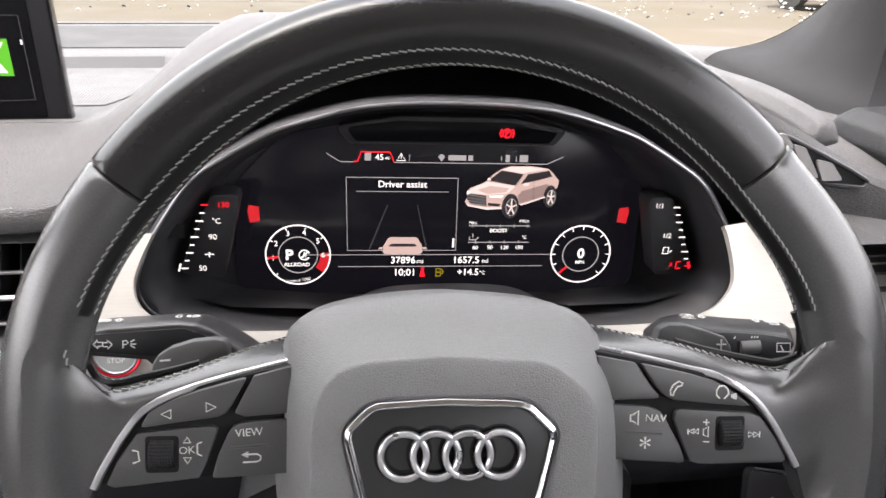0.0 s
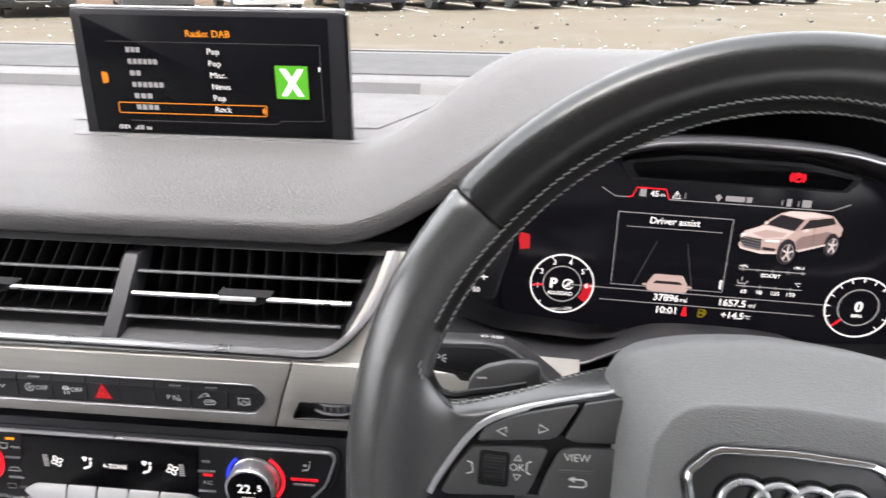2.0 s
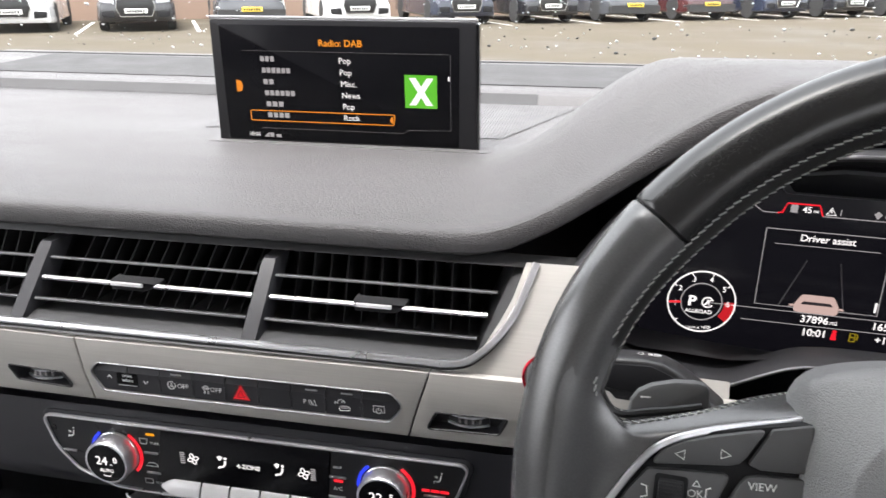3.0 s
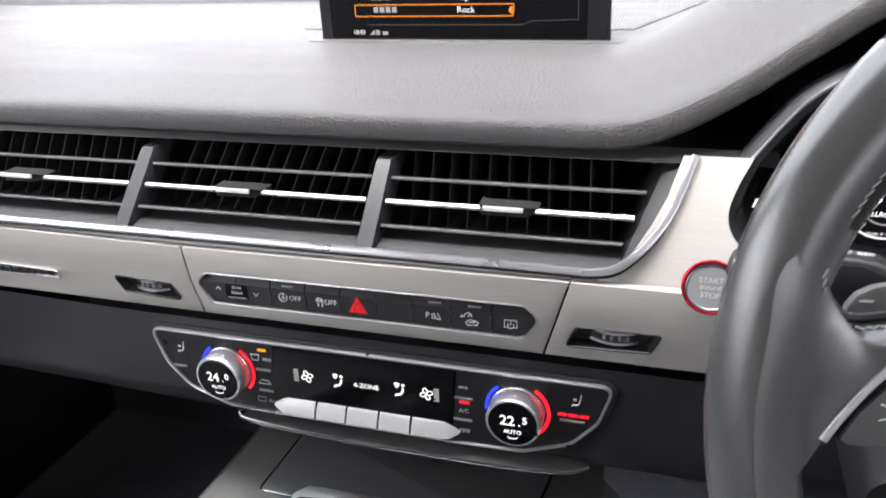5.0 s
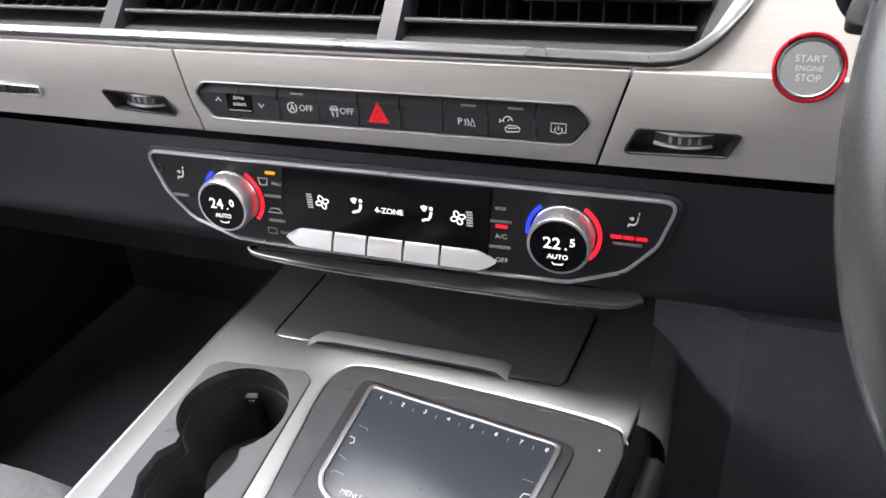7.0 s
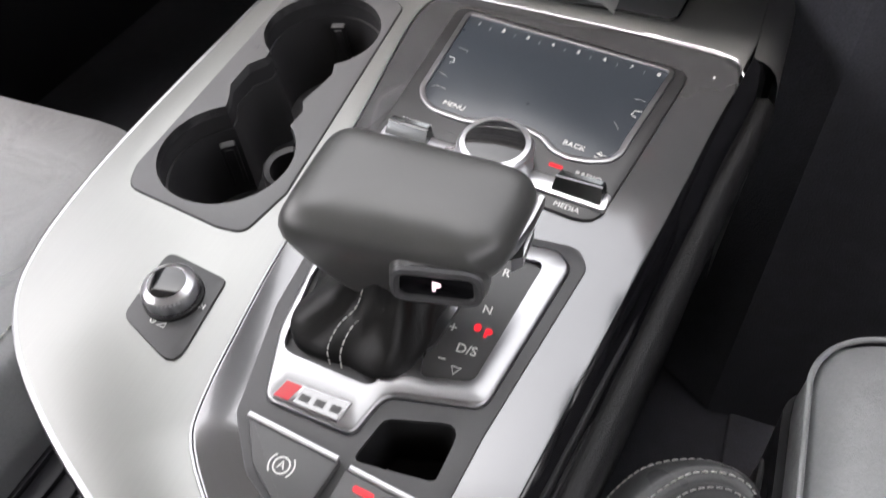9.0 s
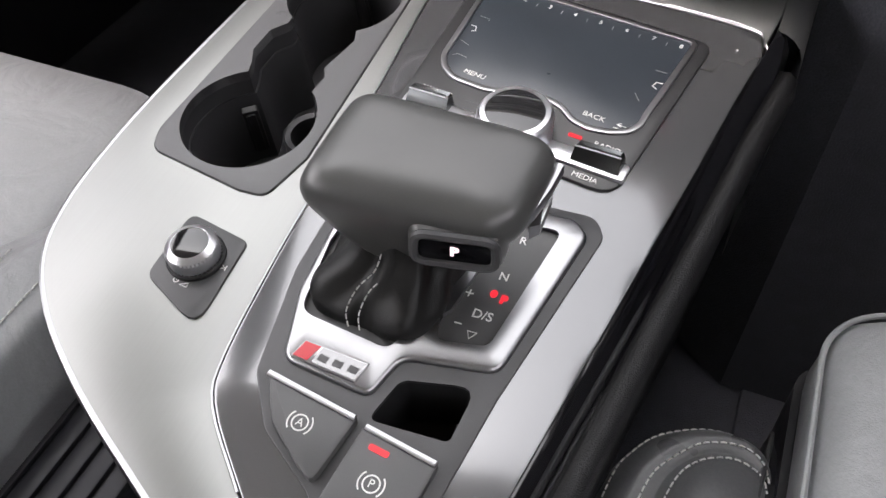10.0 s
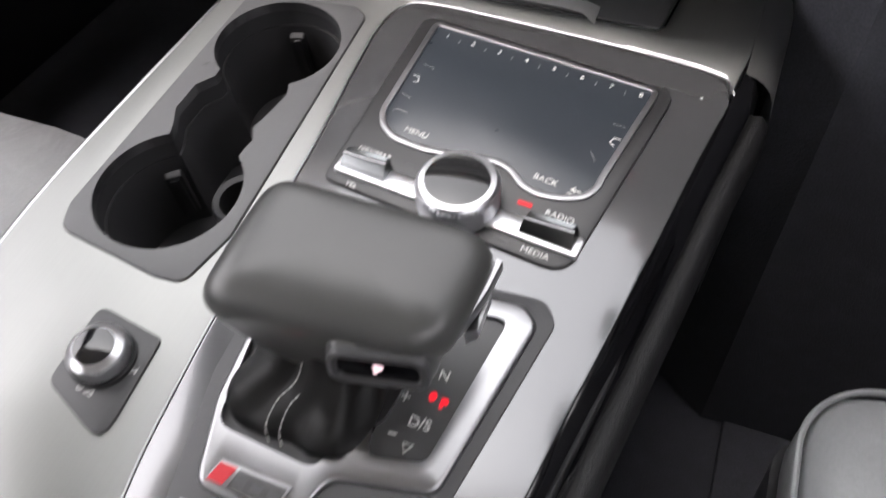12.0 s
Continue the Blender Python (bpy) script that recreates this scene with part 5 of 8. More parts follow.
strip_panel((-138.4, 30), (117.2, 31), (102.0, -20), (-131.4, -20), [OVAL])
strip_panel((118.4, 31), (700, 31), (700, -18), (103.2, -20), [TH_R])
for h, nm in ((TH_L, "thumbwheel"), (TH_R, "thumbwheel")):
    cx = sum(p[0] for p in h) / len(h)
    cy = sum(p[1] for p in h) / len(h)
    part("wheel_recess", slab(h, -16, -6), SOFT, fascia)
    part("recess_frame", sweep([(x, y, 1.3) for x, y in h], disc(0.7, 6), closed=True), PANELBLK, fascia)
    part("recess_wall", loft([[(x, y, 1.4) for x, y in h], [(cx + (x - cx) * 0.97, cy + (y - cy) * 0.92, -2) for x, y in h], [(cx + (x - cx) * 0.9, cy + (y - cy) * 0.7, -7) for x, y in h]], caps=(False, False)), SWITCHBLK, fascia)
    arch = [(cx + 0.4 + 13.6 * q, -7.5 + 8.5 * math.cos(q * 1.1)) for q in [-1 + k / 8 for k in range(17)]]
    w = part(nm, loft([[(x, cy + 0.9 + b, z + c) for b, c in ((-3.0, -6), (-3.0, -1.4), (-2.6, -0.9), (2.6, -0.9), (3.0, -1.4), (3.0, -6))] for x, z in arch]), SWITCHBLK, fascia, "black thumbwheel with silver rails", sharp=30)
    for b in (-3.3, 3.3):
        part("wheel_rail", sweep([(x, cy + 0.9 + b, z) for x, z in arch], rnd([(-0.75, -2), (0.75, -2), (0.75, 0.5), (-0.75, 0.5)], 0.35, 2), up=(0, 0, 1)), BRIGHT, w, "bright wheel rail")
    for k in range(4):
        q = -0.42 + 0.33 * k
        x, z = cx + 0.4 + 13.6 * q, -7.5 + 8.5 * math.cos(q * 1.1)
        part("wheel_mark", box(x - 0.9, x + 0.9, cy - 0.9, cy + 2.6, z - 1.4, z - 0.3, 0.2), VENTGREY, w, "pale wheel mark")
        for d in (1.9, 2.7, 3.5):
            if k < 3:
                part("wheel_rib", box(x + d - 0.25, x + d + 0.25, cy - 0.9, cy + 2.6, z - 1.6, z - 0.5), KEYBLK, w)
# model badge at the passenger side: bars only
bd = part("model_badge", slab(rnd([(-306, 3.5), (-246, 2.5), (-245, -4), (-306, -3)], 1.2), 1.5, 3.2, 0.5), CHROME, fascia, "small chrome model badge")
part("badge_mark", shapes([[(-302 + 8 * k, -1.6), (-297 + 8 * k, -1.6), (-297 + 8 * k, 1.8), (-302 + 8 * k, 1.8)] for k in range(7)], 3.1, 3.5), SOFT, bd)
# slanted panel round the instruments
SL = axes((0.062, 0.405, 1.080), (1, 0, 0), (0, 0.058, 0.09))
side = thing("instrument_surround", SL, "brushed aluminium panel around the instruments with starter button", "trim")
left_in = smooth_line([(-192, 87), (-199, 71), (-203, 56), (-200.5, 44), (-191.5, 35), (-168, 27), (-138, 23.5), (-100, 22)], 4)
right_in = smooth_line([(184, 80), (185.5, 74), (187, 58), (186, 43), (179, 32), (167, 23.5), (143, 17.5), (112, 16), (75, 16.8)], 4)
part("surround_panel", slab([(-296, 6), (-274, 9), (-261, 18), (-251, 31), (-243, 46), (-236, 62), (-229, 87)] + left_in + [(-100, 8)], -5, 0.5), ALU, side)
part("surround_panel", slab(right_in + [(75, 8), (330, 8), (330, 92), (215, 84)], -5, 0.5), ALU, side)
SB = axes((-0.1475, 0.4035, 1.0965), (1, 0, 0), (0, 0.20, 1))
starter = thing("starter_button", SB, "round grey starter button with a red ring", "button")
part("red_ring", sweep([(p[0], p[1], 1.5) for p in disc(14.2, 48)], disc(0.95, 8), closed=True), REDRING, starter, "red anodised ring")
part("button_cap", turned([(13.5, -4), (13.5, 1.0), (13.0, 1.9), (12.1, 2.1), (11.6, 1.6), (0.1, 1.5)], 48), SATIN, starter)
part("button_face", turned([(11.5, 0), (11.5, 1.8), (0.1, 2.0)], 48), mat("grey_button_face", (0.30, 0.31, 0.31), 0.35, vary=0.05), starter)
words("START", 0, 3.9, 4.3, 2.1, PRINT, starter)
words("ENGINE", 0, -0.2, 3.2, 2.1, PRINT, starter)
words("STOP", 0, -4.3, 4.3, 2.1, PRINT, starter)
# bright moulding under the vents
vent_rim = [(-1.12, 0.4085, 1.0965), (-0.60, 0.4085, 1.0965), (-0.40, 0.4085, 1.0965), (-0.235, 0.4085, 1.0960), (-0.215, 0.4085, 1.0958), (-0.200, 0.410, 1.0978), (-0.190, 0.4145, 1.1035), (-0.182, 0.421, 1.1105), (-0.1735, 0.430, 1.121), (-0.167, 0.440, 1.135), (-0.1605, 0.4515, 1.153)]
path = [tuple(1000 * v for v in p) for p in smooth_line(vent_rim, 6)]
mould = thing("vent_moulding", Matrix(), "bright metal moulding along the air vents", "moulding")
part("moulding", sweep([(x, y - 1.2, z + 0.6) for x, y, z in path], rnd([(-2.6, -2), (2.6, -2), (2.0, 2.4), (-2.0, 2.4)], 1.0, 2), up=(0, -1, 0.35)), BRIGHT, mould)
part("moulding_gap", sweep([(x, y, z - 2.6) for x, y, z in path], rnd([(-1.6, -2), (1.6, -2), (1.6, 0.6), (-1.6, 0.6)], 0.4, 2), up=(0, -1, 0.35)), SOFT, mould, "dark gap under the moulding")

# ---------------------------------------------------------------- switch row
row = thing("switch_row", STR, "row of black dash switches with a red hazard switch", "switches")
part("switch_frame", sweep([(x, y, 1.7) for x, y in OVAL], disc(0.55, 8), closed=True), SATIN, row, "thin chrome frame")
part("switch_bed", slab(inset(OVAL, 0.3), -8, -3), GLOSS, row)
edges = [-130, -101.5, -76.5, -51.5, -27, -2.5, 21.5, 46, 71.5, 100]
full = inset(OVAL, 1.2)
def clip_x(poly, x, keep):
    out = []
    for i in range(len(poly)):
        a, b = poly[i - 1], poly[i]
        ia, ib = keep * (a[0] - x) >= 0, keep * (b[0] - x) >= 0
        if ia != ib:
            t = (x - a[0]) / (b[0] - a[0])
            out.append((x, a[1] + t * (b[1] - a[1])))
        if ib:
            out.append(b)
    return out
for a, b in zip(edges, edges[1:]):
    key = clip_x(clip_x(full, a + 0.35, 1), b - 0.35, -1)
    bm = slab(key, -6, 0.9)
    bmesh.ops.bisect_plane(bm, geom=bm.verts[:] + bm.edges[:] + bm.faces[:], plane_co=(0, 6.2, 0), plane_no=(0, 1, 0))
    for v in bm.verts:
        if v.co.z > 0 and v.co.y > 6.3:
            v.co.z -= (v.co.y - 6.2) * 0.75
    part("switch", bm, SWITCHBLK, row)
for x in edges[2:-1]:
    part("switch_gap", box(x - 0.9, x + 0.9, -6.0, 3.0, 0.4, 1.5, 0.4), SWITCHBLK, row)
part("hazard_triangle", ribbon([[(-20.6, -4.4), (-15, 6.0), (-9.4, -4.4), (-20.6, -4.4)], [(-17.8, -2.8), (-15, 2.4), (-12.2, -2.8), (-17.8, -2.8)]], 1.5, 0.7, 1.3), E_REDD, row, "lit red hazard triangle")
part("hazard_fill", slab([(-20.2, -4.2), (-9.8, -4.2), (-15, 5.6)], 0.7, 1.12), REDPRINT, row)
part("mode_window", slab(rnd([(-110, -4.6), (-93.5, -5), (-93, 5.6), (-109.5, 6)], 1), 0.6, 1.15), GLASSBLK, row)
words("drive\nselect", -101.4, 2.0, 3.7, 1.25, PRINT, row)
part("mode_underline", box(-109, -94.5, -4.2, -3.4, 1.0, 1.3), PRINTG, row)
words("OFF", -58.6, 0.2, 5.0, 1.1, PRINT, row)
words("OFF", -33.6, 0.2, 5.0, 1.1, PRINT, row)
words("P", 31.4, -0.6, 5.2, 1.1, PRINT, row)
part("switch_symbol", ribbon([[(-117.2, 0.9), (-115.4, 3.1), (-113.6, 0.9)], [(-89, 1.1), (-87.2, -1.1), (-85.4, 1.1)]], 0.6, 0.7, 1.2), PRINT, row)
part("switch_symbol", ribbon([arc(-67.4, 0.2, 2.9, 60, 400, 18), [(-68.7, -1.4), (-67.4, 2), (-66.1, -1.4)], [(-68.2, -0.4), (-66.6, -0.4)]], 0.55, 0.7, 1.2), PRINT, row)
part("switch_symbol", ribbon([[(-43.4, 0.2), (-42.6, 2.6), (-39.8, 2.6), (-39, 0.2), (-43.4, 0.2)], [(-44, 1.2), (-38.4, 1.2)], [(-43, -0.8), (-41.8, -1.6), (-43, -2.4), (-41.8, -3.2)], [(-40.2, -0.8), (-39, -1.6), (-40.2, -2.4), (-39, -3.2)]], 0.55, 0.7, 1.2), PRINT, row)
part("switch_symbol", ribbon([[(34, 0.8), (34.8, -0.8), (34.2, -2.4)], [(35.4, 1.2), (36.4, -0.8), (35.6, -2.8)], [(37, -2.6), (38.2, 1.4), (39.6, -2.6), (37, -2.6)]], 0.5, 0.7, 1.2), PRINT, row)
part("switch_symbol", ribbon([arc(57.2, 1.6, 2.4, 0, 200, 10), [(57.2, 1.6), (58.6, 3)], [(52.4, 0.6), (54, 1.4), (52.8, 2.4)], [(55.6, -2.6), (57.4, -0.8), (61.6, -0.8), (63.6, -2.2), (63, -3.8), (56.4, -4.4), (55.6, -2.6)], [(57, -2.4), (62, -2)]], 0.5, 0.7, 1.2), PRINT, row)
part("switch_symbol", ribbon([[(81.2, -2.6), (79.6, -2.6), (79.6, 2.2), (87.2, 2.2), (87.2, -2.6), (85.6, -2.6)], arc(83.4, -1.4, 1.9, 130, 410, 12), [(83.4, -1.4), (83.4, 0.9)]], 0.55, 0.7, 1.2), PRINT, row)
part("status_lamp", shapes([[(-68 + 25 * k, 7.6), (-60 + 25 * k, 7.6), (-60 + 25 * k, 8.4), (-68 + 25 * k, 8.4)] for k in (0, 4, 5)], -1.2, 0.2), PRINTG, row)

# ---------------------------------------------------------------- air vents
vent = thing("air_vents", Matrix(), "long black air vent with louvres and bright blades", "air vent")
EDGEGREY = mat("grey_louvre_edge", (0.13, 0.13, 0.135), 0.35, vary=0.1)
V0 = Vector((-355, 427, 1094))
vv = Vector((0, 0.7071, 0.7071))
def vpt(a, b, back=0.0):
    p = V0 + Vector((a, 0, 0)) + vv * b
    return (p.x, p.y + back, p.z)
xr = lambda b: 156 + (b - 5) * 0.30   # slanted outer end
# mouth: lower sill, ceiling, back and end wall
def sheet(rows):
    return loft(rows, closed=False)
part("vent_sill", sheet([[vpt(x, b, k) for x in (-780, -400, 0, 150, 176)] for b, k in ((-14, -12), (-9, -9), (-4, -3), (0, 6), (1, 30), (2, 80))]), SILL, vent, "charcoal vent sill", sharp=25)
part("vent_back", sheet([[vpt(x, b, 78) for x in (-780, 230)] for b in (-10, 95)]), DEEP, vent)
part("vent_roof", sheet([[vpt(x, b, k) for x in (-780, 240)] for b, k in ((92, 90), (74, 10), (66, 2), (69, -6), (80, -8))]), SOFT, vent, sharp=25)
part("vent_end", sheet([[vpt(xr(b) + o, b, k) for b in (-6, 0, 15, 30, 45, 60, 72)] for o, k in ((14, -3), (10, -1), (4, 4), (-2, 40), (-2, 80))]), SOFT, vent, sharp=25)
def louvre(a0, a1, b, bright, name="louvre"):
    rows = []
    t = 1.3
    a1b = min(a1, xr(b))
    pr = [(0, -t), (-1.4, 0), (0, t), (9, 0.9 - 3.8), (16, 0.4 - 6.7), (16, -0.6 - 6.7), (9, -1.1 - 3.8)]
    rows = [[(vpt(a, b)[0], vpt(a, b)[1] + k, vpt(a, b)[2] + h) for k, h in pr] for a in (a0, a1b)]
    lv = part(name, loft(rows), DEEP, vent, "black louvre")
    if not bright:
        part("louvre_edge", loft([[(vpt(a, b)[0], vpt(a, b)[1] + k, vpt(a, b)[2] + h) for k, h in ((0.2, -0.9), (-1.9, -0.6), (-1.9, 0.6), (0.2, 0.9))] for a in (a0, a1b)]), EDGEGREY, lv)
    if bright:
        part("bright_blade", loft([[(vpt(a, b)[0], vpt(a, b)[1] + k, vpt(a, b)[2] + h) for k, h in ((0.6, -1.7), (-2.2, -1.2), (-2.6, 0.6), (-1.4, 1.7), (0.6, 1.6))] for a in (a0, a1b)]), BRIGHT, lv, "bright metal louvre edge")
for a0, a1 in ((7, 200), (-177, -7), (-361, -191), (-545, -375), (-730, -559)):
    for b, br in ((12.5, False), (29.5, True), (46.5, False)):
        louvre(a0, a1, b, br)
    n = int((a1 - a0) / 13)
    for k in range(1, n + 1):
        x = a0 + 13 * k
        if x > xr(5) - 4:
            break
        lean = 8 if a0 == -177 else -5
        part("vane", loft([[(vpt(x, 2)[0] + w, vpt(x, 2)[1] + 24, vpt(x, 2)[2] + 2), (vpt(x, 2)[0] + w, vpt(x, 2)[1] + 58, vpt(x, 2)[2] + 2), (vpt(x, 60)[0] + w + lean, vpt(x, 60)[1] + 58, vpt(x, 60)[2]), (vpt(x, 60)[0] + w + lean, vpt(x, 60)[1] + 16, vpt(x, 60)[2])] for w in (-0.6, 0.6)]), DEEP, vent)
for a in (0, -184, -368, -552):
    pr = [(-7, 0), (-5.5, -5), (5.5, -5), (7, 0), (7, 20), (-7, 20)]
    part("vent_divider", loft([[(vpt(a + dx * s, b)[0], vpt(a, b)[1] + k * 1.0, vpt(a, b)[2]) for dx, k in pr] for b, s in ((-5, 0.85), (-2, 1), (58, 0.92), (61, 0.8))]), SWITCHBLK, vent, "charcoal vent divider")
for a in (87, -101, -285, -470):
    b = 30.5
    pr = [(-18, 2.6, -1), (-15, 3.6, -7), (12, 3.6, -7), (19, 1.2, -2), (19, -1.6, -2), (12, -2.8, -7), (-15, -2.8, -7), (-18, -2.2, -1)]
    kn = part("vent_slider", loft([[(vpt(a + x, b)[0], vpt(a, b)[1] + y + o, vpt(a, b)[2] + z) for x, z, y in pr] for o in (12, 0)]), DEEP, vent, "black vent slider with a bright inlay")
    part("slider_inlay", loft([[(vpt(a + x, b)[0], vpt(a, b)[1] - 8.6 + o, vpt(a, b)[2] + z) for x, z in ((-14, 0.6), (11, 0.6), (11, 3.0), (-14, 3.0))] for o in (2, 0)]), INLAY, kn)

# right outer vent at the dash corner
rv = thing("corner_vent", Matrix(), "corner air vent with pale blades in the dash end", "air vent")
leaf = rnd([(266, 1216), (302, 1199), (326, 1187), (342, 1178), (338, 1174), (311, 1177), (288, 1185)], [4, 6, 6, 5, 4, 8, 6], 3)
part("corner_panel", loft([[(x, y, z) for x, z in ((256, 1229), (266, 1224), (300, 1207), (345, 1181), (430, 1146))] for y in (478, 462, 452)] + [[(x, 447, z) for x, z in ((256, 1222), (266, 1217), (300, 1202), (345, 1176), (430, 1141))], [(x, 446, z) for x, z in ((262, 1190), (272, 1165), (300, 1160), (345, 1152), (430, 1136))], [(x, 410, z) for x, z in ((296, 1150), (300, 1148), (310, 1146), (345, 1146), (430, 1146))]], closed=False), DASH, rv, "grey leather dash corner", sharp=40)
crest_line = smooth_line([(262, 800, 1216), (300, 720, 1218), (322, 640, 1213), (331, 585, 1211), (335, 540, 1207), (336, 510, 1203), (335, 492, 1200)], 5)
part("shoulder_roll", loft([[tuple(Vector(p) + Vector((a * k, 0.45 * a * k, b * k))) for a, b in rnd([(-15, -16), (-13, -2), (-6, 6), (4, 8), (16, 3), (26, -14)], [3, 5, 6, 6, 8, 3], 3)] for p, k in zip(crest_line, [1.0] * (len(crest_line) - 3) + [0.96, 0.85, 0.5])]), DASH, rv, "padded leather shoulder of the dash", sharp=60)
part("vent_mouth", loft([[(x, 443.5, z) for x, z in leaf], [(x, 446.5, z) for x, z in leaf]]), DEEP, rv)
part("vent_frame", sweep([(x, 443, z) for x, z in leaf], disc(1.3, 6), closed=True, up=(0, -1, 0)), CHAR, rv, "slim grey vent frame")
for q in ([(268, 1213), (275, 1212), (282, 1203), (276, 1200)], [(280, 1206), (290, 1203), (304, 1181), (293, 1185)], [(299, 1195), (311, 1192), (321, 1180), (306, 1180)]):
    part("vent_blade", loft([[(x, y, z) for x, z in rnd(q, 1.5, 2)] for y in (443.2, 440.5)]), VENTGREY, rv, "pale grey blade")

# dark outer vent below the corner
sv = thing("side_vent", Matrix(), "black outer air vent below the dash corner", "air vent")
part("vent_mouth", loft([[(x, y, z) for x, z in ((322, 1100), (430, 1094), (430, 1148), (318, 1148))] for y in (432, 470)]), DEEP, sv)
for z in (1108, 1121, 1134):
    part("louvre", loft([[(x, y, z + h) for y, h in ((418, -1), (417, 0), (418, 1), (434, 0.6), (434, -0.6))] for x in (322, 430)]), SOFT, sv)
part("vent_moulding", tube([(318, 412, 1094), (330, 412, 1091), (430, 410, 1088)], 3), SATIN, sv, "bright metal moulding")

# ---------------------------------------------------------------- climate controls
KEYSILVER = mat("silver_key_paint", (0.40, 0.40, 0.40), 0.36, 0.3, grain=2200, vary=0.04, mottle=30)
clim = thing("climate_panel", STR, "black climate control panel with two lit rotary knobs", "climate control")
cx0 = -15
ch = [(160.5, -34.5), (152, -61), (136, -79), (106, -90), (72, -91)]
cl_out = rnd([(cx0 + x, y) for x, y in ch] + [(cx0 - x, y) for x, y in ch[::-1]], [6, 20, 20, 20, 5, 5, 20, 20, 20, 6], 5)
part("panel_frame", sweep([(x, y, 3.2) for x, y in cl_out], rnd([(-1.0, -1.5), (1.0, -1.5), (0.8, 1.1), (-0.8, 1.1)], 0.5, 2), closed=True), BRIGHT, clim, "slim silver frame")
part("panel_face", slab(cl_out, -6, 2.6), PANELBLK, clim)
part("panel_housing", slab(inset(cl_out, -4), -9, 1.6, 2), SATBLK, clim)
part("display_window", slab(rnd([(-80, -37), (49, -37), (44.5, -84), (-88, -84)], 2), 2, 3.2, 0.3), GLASSBLK, clim)
def climate_knob(x, y, num, dec):
    k = part("temperature_knob", turned([(17.4, 2), (17.4, 4), (16.9, 4.6), (17.2, 5.2), (17.2, 15.6), (16.4, 16.8), (15.4, 16.9)], 96, x, y, knurl=(3, 4, 0.35)), BRIGHT, clim, "knurled silver temperature knob")
    part("knob_face", turned([(15.5, 10), (15.5, 16.6), (15.2, 16.9), (0.1, 17.0)], 48, x, y), GLASSBLK, k)
    words(num, x - 3.2, y + 1.8, 9.6, 17.1, E_WHITE, k, bold=0.12)
    part("decimal_point", box(x + 3.6, x + 4.6, y - 1.2, y - 0.2, 16.9, 17.15), E_WHITE, k)
    words(dec, x + 7.6, y + 3.2, 6.6, 17.1, E_WHITE, k, bold=0.12)
    words("AUTO", x, y - 6, 4.0, 17.1, E_WHITE, k, bold=0.06)
    part("knob_mark", ribbon([[(x - 3, y - 9.4), (x - 2.4, y - 10.6), (x + 2.4, y - 10.6), (x + 3, y - 9.4)]], 0.6, 16.8, 17.15), E_WHITE, k)
    part("cold_arc", shapes([arc(x, y, 20.8, 128, 186, 12) + arc(x, y, 18.5, 186, 128, 12)], 2.4, 3.3), E_BLUE, k, "lit blue arc")
    part("warm_arc", shapes([arc(x, y, 20.8, 56, -44, 14) + arc(x, y, 18.5, -44, 56, 14)], 2.4, 3.3), E_RED, k, "lit red arc")
climate_knob(-117.5, -60.5, "24", "0")
climate_knob(87.5, -60, "22", "5")
# silver key row: a rounded rocker profile carried along each key
keyx = [-79, -51.5, -29.2, -6, 16.8, 51]
for i, (a, b) in enumerate(zip(keyx, keyx[1:])):
    pr = [(-88.6, 0), (-89.4, 4.5), (-89.0, 7.2), (-87, 8.6), (-82, 6.6), (-78, 4.6), (-76.4, 2.6), (-76.4, 0)]
    ends = [(a + 0.8, 1.0), (b - 0.8, 1.0)]
    if i == 0:
        ends = [(a - 5, 0.12), (a - 2, 0.45), (a + 2, 0.82), (a + 6, 1.0), (b - 0.8, 1.0)]
    if i == 4:
        ends = [(a + 0.8, 1.0), (b - 12, 1.0), (b - 8, 0.8), (b - 4, 0.4), (b - 1.5, 0.12)]
    part("silver_key", loft([[(x, -83 + (y + 83) * k, z * (0.5 + 0.5 * k)) for y, z in pr] for x, k in ends]), KEYSILVER, clim, "silver rocker key", sharp=40)
# symbols, one part each
seat_sym = lambda x, y, s=1: [[(x + 2.6 * s, y + 2.8), (x + 2.0 * s, y - 0.4), (x + 0.8 * s, y - 2.0), (x - 1.0 * s, y - 2.4), (x - 3.0 * s, y - 2.0), (x - 3.6 * s, y - 3.6)], [(x + 2.9 * s, y + 3.9), (x + 3.0 * s, y + 5.0)], [(x - 3.0 * s, y + 1.6), (x - 0.4 * s, y + 1.2)], [(x - 1.4 * s, y + 2.2), (x - 0.4 * s, y + 1.2), (x - 1.6 * s, y + 0.4)]]
for x in (-56.2, 28.3):
    for q in (20, 110, 200, 290):
        c, si = math.cos(radians(q)), math.sin(radians(q))
        loop = [(x + (a + 2.4) * c - b * si, -57.2 + (a + 2.4) * si + b * c) for a, b in disc(2.0, 12, 1.45)]
        part("fan_blade", ribbon([loop + loop[:1]], 0.75, 3.0, 3.5), E_WHITE, clim)
for x in (-34, 9.5):
    part("seat_symbol", ribbon([[(x + 2.9, -55.4), (x + 2.4, -58.4), (x + 1.0, -60.4), (x - 1.2, -60.8), (x - 2.8, -61.8)]], 1.5, 3.0, 3.5), E_WHITE, clim)
    part("seat_symbol", slab([(x + 3.0 + a, -53.4 + b) for a, b in disc(1.15, 10)], 3.0, 3.5), E_WHITE, clim)
    part("air_fan_symbol", slab([(x - 3.4, -52.6), (x - 1.2, -51.6), (x + 1.0, -52.4), (x - 0.6, -55.4), (x - 1.8, -55.4)], 3.0, 3.5), E_WHITE, clim)
